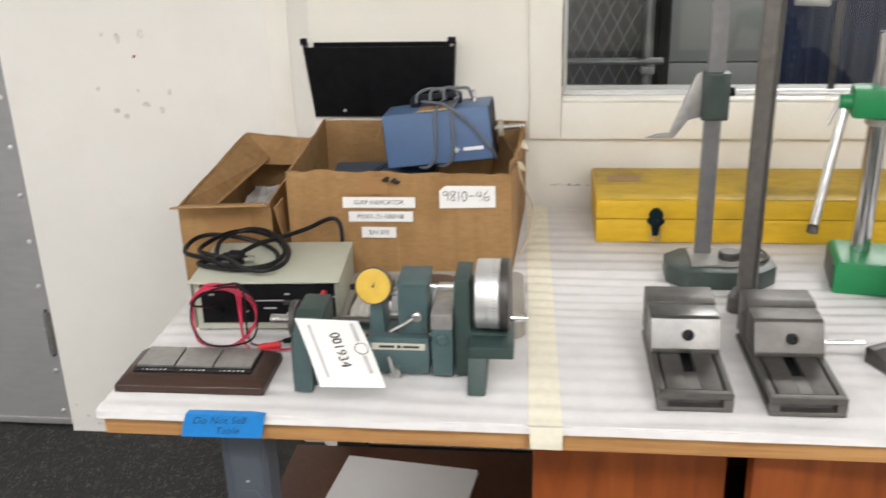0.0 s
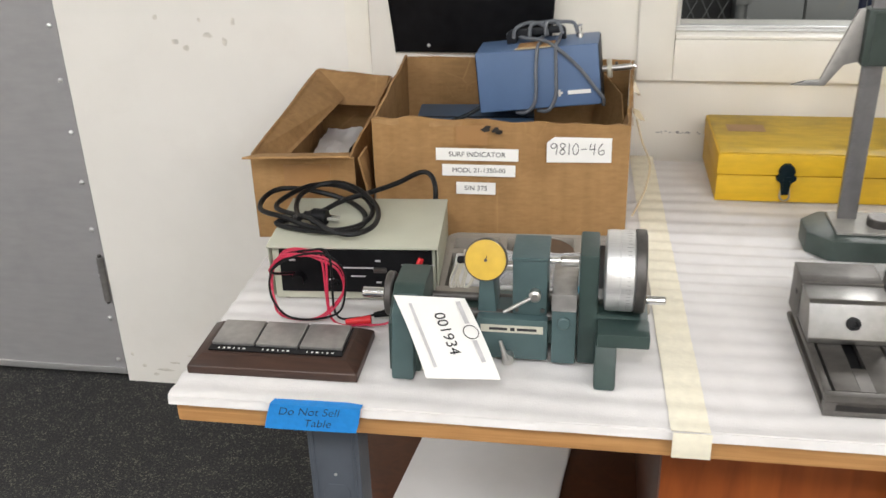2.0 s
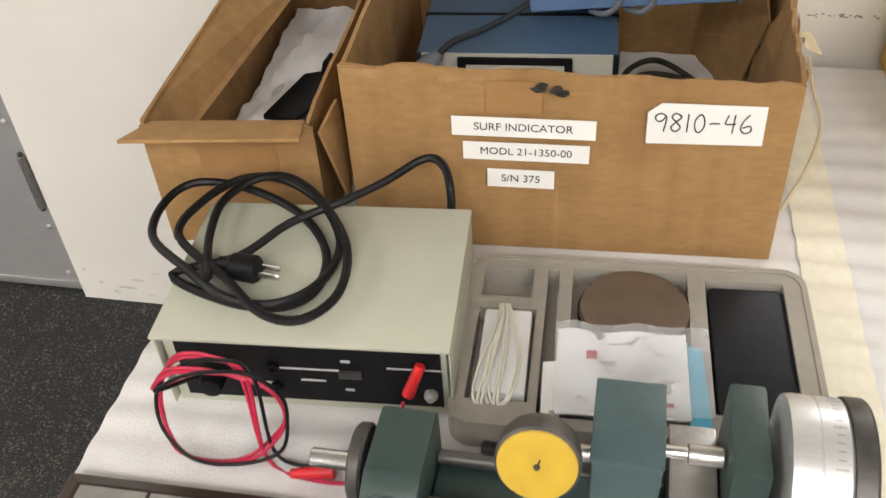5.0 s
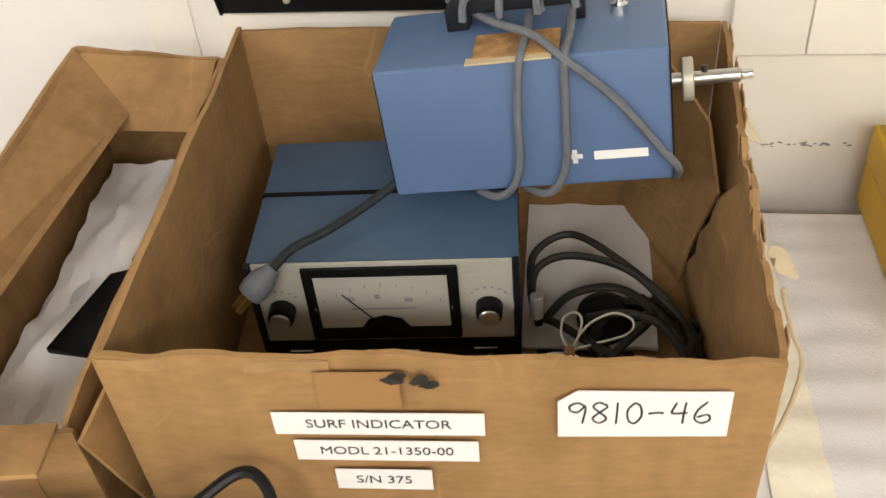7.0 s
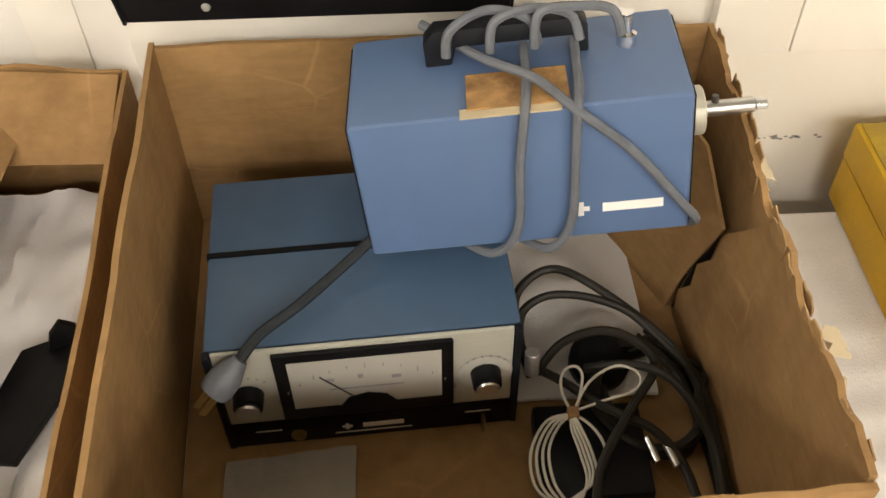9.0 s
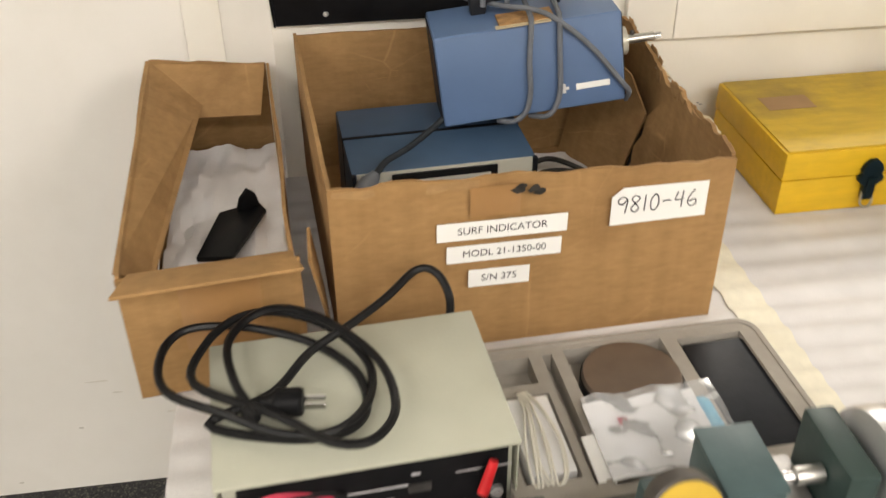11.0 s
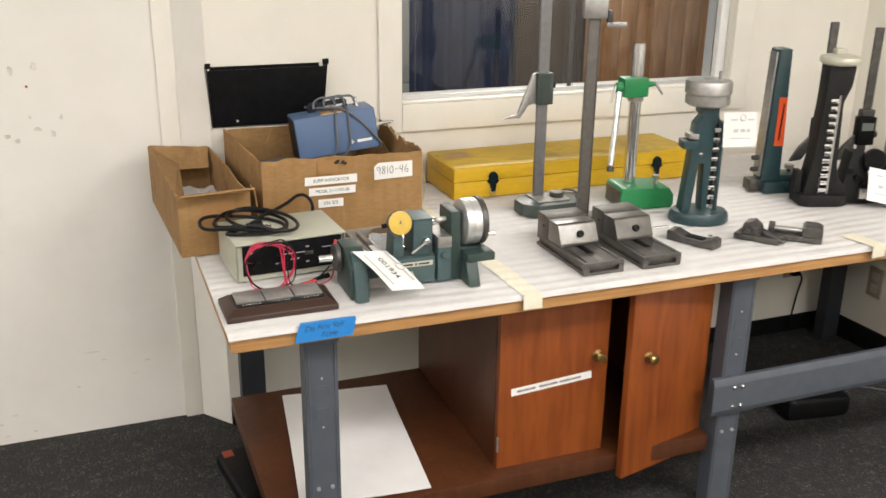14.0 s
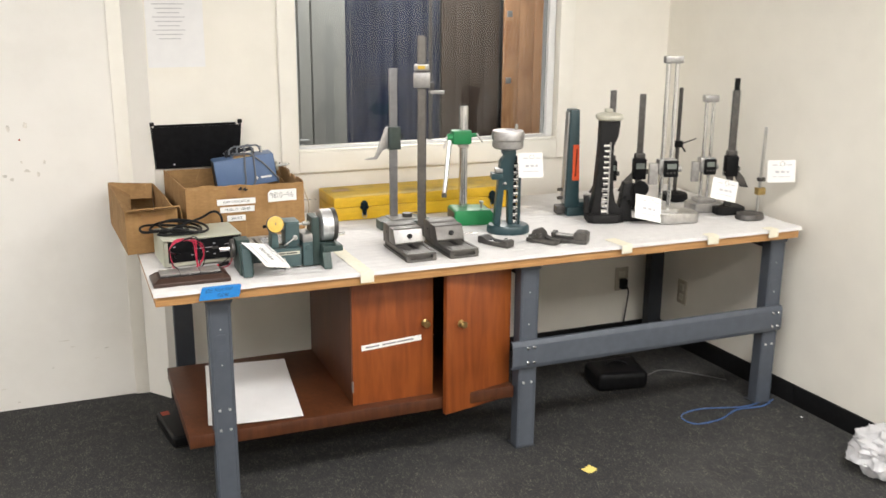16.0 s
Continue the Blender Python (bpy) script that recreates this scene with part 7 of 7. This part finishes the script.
part("knob_block", box(B(), -0.098, -0.075, -0.02, 0.02, 0.035, 0.10, 0.004), "black_cast", st)


def rod_gauge(x, y, rz, height, mat, label, width=0.022, body_z=0.20, base=(0.06, 0.05), base_mat="dark_steel", jaw=-1, lcd=True, depth=0.010):
    """A single-column height gauge with a slider body."""
    g_ = thing("height_gauge", label, "height gauge", x, y, TOP, rz, "height gauges")
    part("base", prism(B(), octagon(base[0], base[1], 0.014), "xy", 0, 0.032, 0.004), base_mat, g_)
    part("column", box(B(), -width / 2, width / 2, -depth / 2, depth / 2, 0.0322, height, 0.001), mat, g_)
    s_ = part("slider", box(B(), -0.026, 0.026, -0.020, 0.016, body_z, body_z + 0.085, 0.005), "black", g_)
    if lcd:
        part("display", box(B(), -0.018, 0.018, -0.0215, -0.0202, body_z + 0.045, body_z + 0.068), "digital", s_)
    part("collar", box(B(), -0.020, 0.020, -0.013, 0.013, body_z + 0.086, body_z + 0.106, 0.003), mat, g_)
    part("jaw", prism(B(), [(jaw * 0.0265, body_z + 0.03), (jaw * 0.0265, body_z - 0.01), (jaw * 0.05, body_z - 0.045), (jaw * 0.085, body_z - 0.05), (jaw * 0.06, body_z - 0.005)], "xz", -0.006, 0.006, 0.001), mat, s_)
    rodpart("wheel", "dark_steel", s_, (0.0265, 0, body_z + 0.03), (0.040, 0, body_z + 0.03), 0.010)
    return g_


rod_gauge(1.885, 0.520, -15, 0.497, "dark_steel", "digital height gauge with a dark column and grey base", 0.024, 0.125, (0.055, 0.06), "steel_matt")
rod_gauge(1.960, 0.420, -15, 0.490, "dark_steel", "digital height gauge with a dark steel column", 0.024, 0.145, (0.05, 0.05), "black_cast")

dk = thing("dial_comparator", "black cast comparator block with a dial indicator", "comparator", 1.868, 0.335, TOP, -20.0)
part("base", prism(B(), [(-0.06, 0.0), (0.075, 0.0), (0.06, 0.05), (0.03, 0.075), (0.012, 0.150), (-0.03, 0.155), (-0.045, 0.06)], "xz", -0.03, 0.03, 0.005), "black_cast", dk)
part("dial_case", lathe(B(), [(0, 0), (0.030, 0), (0.032, 0.004), (0.032, 0.018), (0.028, 0.022), (0, 0.022)], pose(0.03, -0.0305, 0.135, 90), 32), "black", dk)
part("foot", prism(B(), [(-0.085, 0), (-0.03, 0), (-0.04, 0.05), (-0.07, 0.085), (-0.08, 0.03)], "xz", -0.045, -0.0305, 0.003), "black_cast", dk)
part("block", box(B(), 0.0, 0.028, -0.050, -0.0305, 0.02, 0.05, 0.002), "steel", dk)
for q in range(3):
    part("screw", rod(B(), (-0.03 + 0.02 * q, -0.0305, 0.10 - 0.02 * q), (-0.03 + 0.02 * q, -0.044, 0.10 - 0.02 * q), 0.008), "black", dk)
tag("lot_tag", "white lot tag leaning on the comparator", (1.838, 0.246, TOP + 0.030), (0.106, -0.022, -0.026), (0.012, 0.02, 0.092), None)


def twin_gauge(x, y, rz, height, sx, body_z, label, base_mat, off=0.0):
    t_ = thing("height_gauge", label, "height gauge", x, y, TOP, rz, "height gauges")
    part("base", prism(B(), octagon(0.085 * sx, 0.060 * sx, 0.02), "xy", 0, 0.040, 0.006), base_mat, t_, "", pose(off, 0, 0))
    part("base_top", prism(B(), octagon(0.05 * sx, 0.04 * sx, 0.01), "xy", 0.0402, 0.056, 0.003), base_mat, t_)
    for dx in (-0.018 * sx, 0.018 * sx):
        rodpart("column", "chrome", t_, (dx, 0.005, 0.0562), (dx, 0.005, height - 0.028), 0.0085 * sx, None, "polished steel column")
    part("head", box(B(), -0.036 * sx, 0.036 * sx, -0.010, 0.020, height - 0.0278, height, 0.004), "steel_matt", t_)
    s_ = part("slider", box(B(), -0.038 * sx, 0.038 * sx, -0.018, 0.022, body_z, body_z + 0.06, 0.005), "steel_matt", t_)
    d_ = part("counter", box(B(), -0.022 * sx, 0.036 * sx, -0.034, -0.0185, body_z - 0.008, body_z + 0.058, 0.005), "black", t_, "black counter unit")
    part("display", box(B(), -0.012 * sx, 0.026 * sx, -0.0355, -0.0342, body_z + 0.026, body_z + 0.046), "digital", d_)
    for q in range(3):
        part("button", lathe(B(), [(0.004, 0), (0.004, 0.0015), (0, 0.0016)], pose(-0.008 + 0.014 * q, -0.0342, body_z + 0.010, 90), 10), "dark_steel", d_)
    part("arm", box(B(), -0.075 * sx, -0.0385 * sx, -0.012, 0.006, body_z - 0.04, body_z + 0.045, 0.004), "steel_matt", t_)
    rodpart("wheel", "steel_matt", t_, (0.0385 * sx, 0.0, body_z + 0.02), (0.058 * sx, 0.0, body_z + 0.02), 0.012)
    return t_


twin_gauge(1.988, 0.268, -14, 0.648, 1.0, 0.19, "twin-column digital height gauge with a satin steel base", "steel", 0.045)
twin_gauge(2.256, 0.372, -14, 0.480, 0.85, 0.165, "shorter twin-column digital height gauge", "steel_matt")

sg = thing("surface_gauge", "dark surface gauge with a thin rod on a round base", "surface gauge", 2.272, 0.600, TOP)
part("base", lathe(B(), [(0, 0), (0.058, 0), (0.060, 0.006), (0.056, 0.030), (0.030, 0.038), (0, 0.038)], Matrix(), 36), "black_cast", sg)
rodpart("rod", "dark_steel", sg, (0, 0, 0.0382), (0.0, 0, 0.490), 0.0085)
cp = part("clamp", box(B(), -0.016, 0.018, -0.016, 0.016, 0.232, 0.262, 0.004), "black", sg)
rodpart("scriber", "dark_steel", cp, (0.0185, -0.01, 0.250), (0.075, -0.03, 0.272), 0.0035, 0.0015)
rodpart("screw", "dark_steel", cp, (0.0185, 0.006, 0.245), (0.045, 0.004, 0.21), 0.004)

dv = rod_gauge(2.322, 0.300, -12, 0.505, "dark_steel", "tall dark vernier height gauge beside the wall", 0.028, 0.155, (0.062, 0.05), "black_cast", 1, False, 0.014)
rodpart("upper_rod", "black", dv, (0, 0, 0.5055), (0, 0, 0.553), 0.011)

lt_ = thing("dial_stand", "thin steel rod stand with a brass clamp and round base", "gauge stand", 2.345, 0.185, TOP)
part("base", lathe(B(), [(0, 0), (0.060, 0), (0.062, 0.004), (0.056, 0.022), (0.03, 0.028), (0, 0.028)], Matrix.Diagonal((1, 0.8, 1, 1)), 36), "dark_steel", lt_)
rodpart("rod", "steel", lt_, (0.034, 0.0, 0.026), (0.044, 0.0, 0.368), 0.006)
part("clamp", box(B(), 0.022, 0.060, -0.013, 0.013, 0.095, 0.125, 0.005), "brass", lt_, "brass clamp")
part("upper_clamp", box(B(), 0.028, 0.056, -0.010, 0.010, 0.150, 0.166, 0.003), "dark_steel", lt_)
tag("lot_tag", "white lot tag hanging beside the wall", (2.362, 0.122, TOP + 0.158), (0.088, -0.058, 0.006), (0.0, 0.006, 0.088), None)
tg4 = tag("lot_tag", "white lot tag hanging from the height gauges", (2.150, 0.195, TOP + 0.098), (0.115, -0.012, -0.028), (0.014, 0.006, 0.082), None)

part("string", sweep(B(), [(0.07, -0.006, 0.065), (0.085, 0.04, 0.085), (0.110, 0.085, 0.085), (0.150, 0.10, 0.075)], 0.0009, 5), "white_wire", tg4, "thin white string")

# ---- floor things ----
bag = thing("black_case", "soft black case lying on the carpet under the bench", "case", 1.925, 0.45, 0.0, -8)
bm = B()
box(bm, -0.115, 0.115, -0.09, 0.09, 0.0, 0.085, 0.028, 4)
for v_ in bm.verts:
    v_.co.z *= 1 + 0.16 * noise.noise(Vector((v_.co.x * 9, v_.co.y * 9, 2)))
part("body", bm, "black", bag)
bm = B()
sweep(bm, [(-0.05, 0, 0.086), (-0.03, 0.01, 0.10), (0.02, 0.01, 0.10), (0.05, 0, 0.083)], 0.006, 8)
part("handle", bm, "black", bag)
pcb = thing("pale_cable", "thin pale cable lying on the carpet", "cable", 0, 0, 0.003)
part("cable", sweep(B(), [(2.03, 0.44, 0.02), (2.10, 0.47, 0.0), (2.20, 0.50, 0.0), (2.30, 0.42, 0.0), (2.40, 0.30, 0.0)], 0.0022, 6), "pale_cable", pcb)
blc = thing("blue_cable", "thin blue cable looped on the carpet", "cable", 0, 0, 0.003)
part("cable", sweep(B(), [(2.40, 0.06, 0.0), (2.28, 0.045, 0.0), (2.10, 0.09, 0.0), (1.99, 0.06, 0.0), (2.0, -0.02, 0.0), (2.12, -0.02, 0.0), (2.24, 0.03, 0.0), (2.36, 0.02, 0.0), (2.45, 0.06, 0.0)], 0.0028, 6), "blue_cable", blc)
yn = thing("paper_note", "small yellow paper note on the carpet", "paper", 1.415, -0.195, 0.001, 18)
bm = B()
sheet(bm, (-0.024, -0.02, 0.002), (0.048, 0, 0), (0, 0.04, 0), 6, 6, 0.0006, lambda a, b: 0.004 * (a - 0.5) ** 2 * 4)
part("note", bm, "yellow_note", yn)
bw = thing("bubble_wrap", "crumpled heap of clear bubble wrap on the carpet", "bubble wrap", 2.405, -0.59, 0.0)
bm = B()
bmesh.ops.create_icosphere(bm, subdivisions=5, radius=1)
for v_ in bm.verts:
    n_ = v_.co.normalized()
    r_ = 1 + 0.35 * noise.noise(n_ * 2.2) + 0.16 * noise.noise(n_ * 6) + 0.06 * noise.noise(n_ * 22)
    v_.co = Vector((n_.x * 0.12 * r_, n_.y * 0.13 * r_, max(0.0, 0.075 + n_.z * 0.085 * r_)))
part("wrap", bm, "bubble", bw)
rb = thing("red_bag", "dark bag with a red patch on the floor by the bench", "bag", 0.10, 0.66, 0.0, 8)
bm = B()
box(bm, -0.06, 0.09, -0.16, 0.10, 0, 0.05, 0.02, 3)
part("body", bm, "black", rb)
part("patch", box(B(), -0.045, -0.015, 0.05, 0.085, 0.0502, 0.0515), "red_dot", rb, "red patch")
fl = thing("floor_fleck", "small white scrap on the carpet", "scrap", 2.44, -0.12, 0.0)
part("scrap", box(B(), -0.004, 0.004, -0.003, 0.003, 0, 0.003, 0.001), "paper", fl)
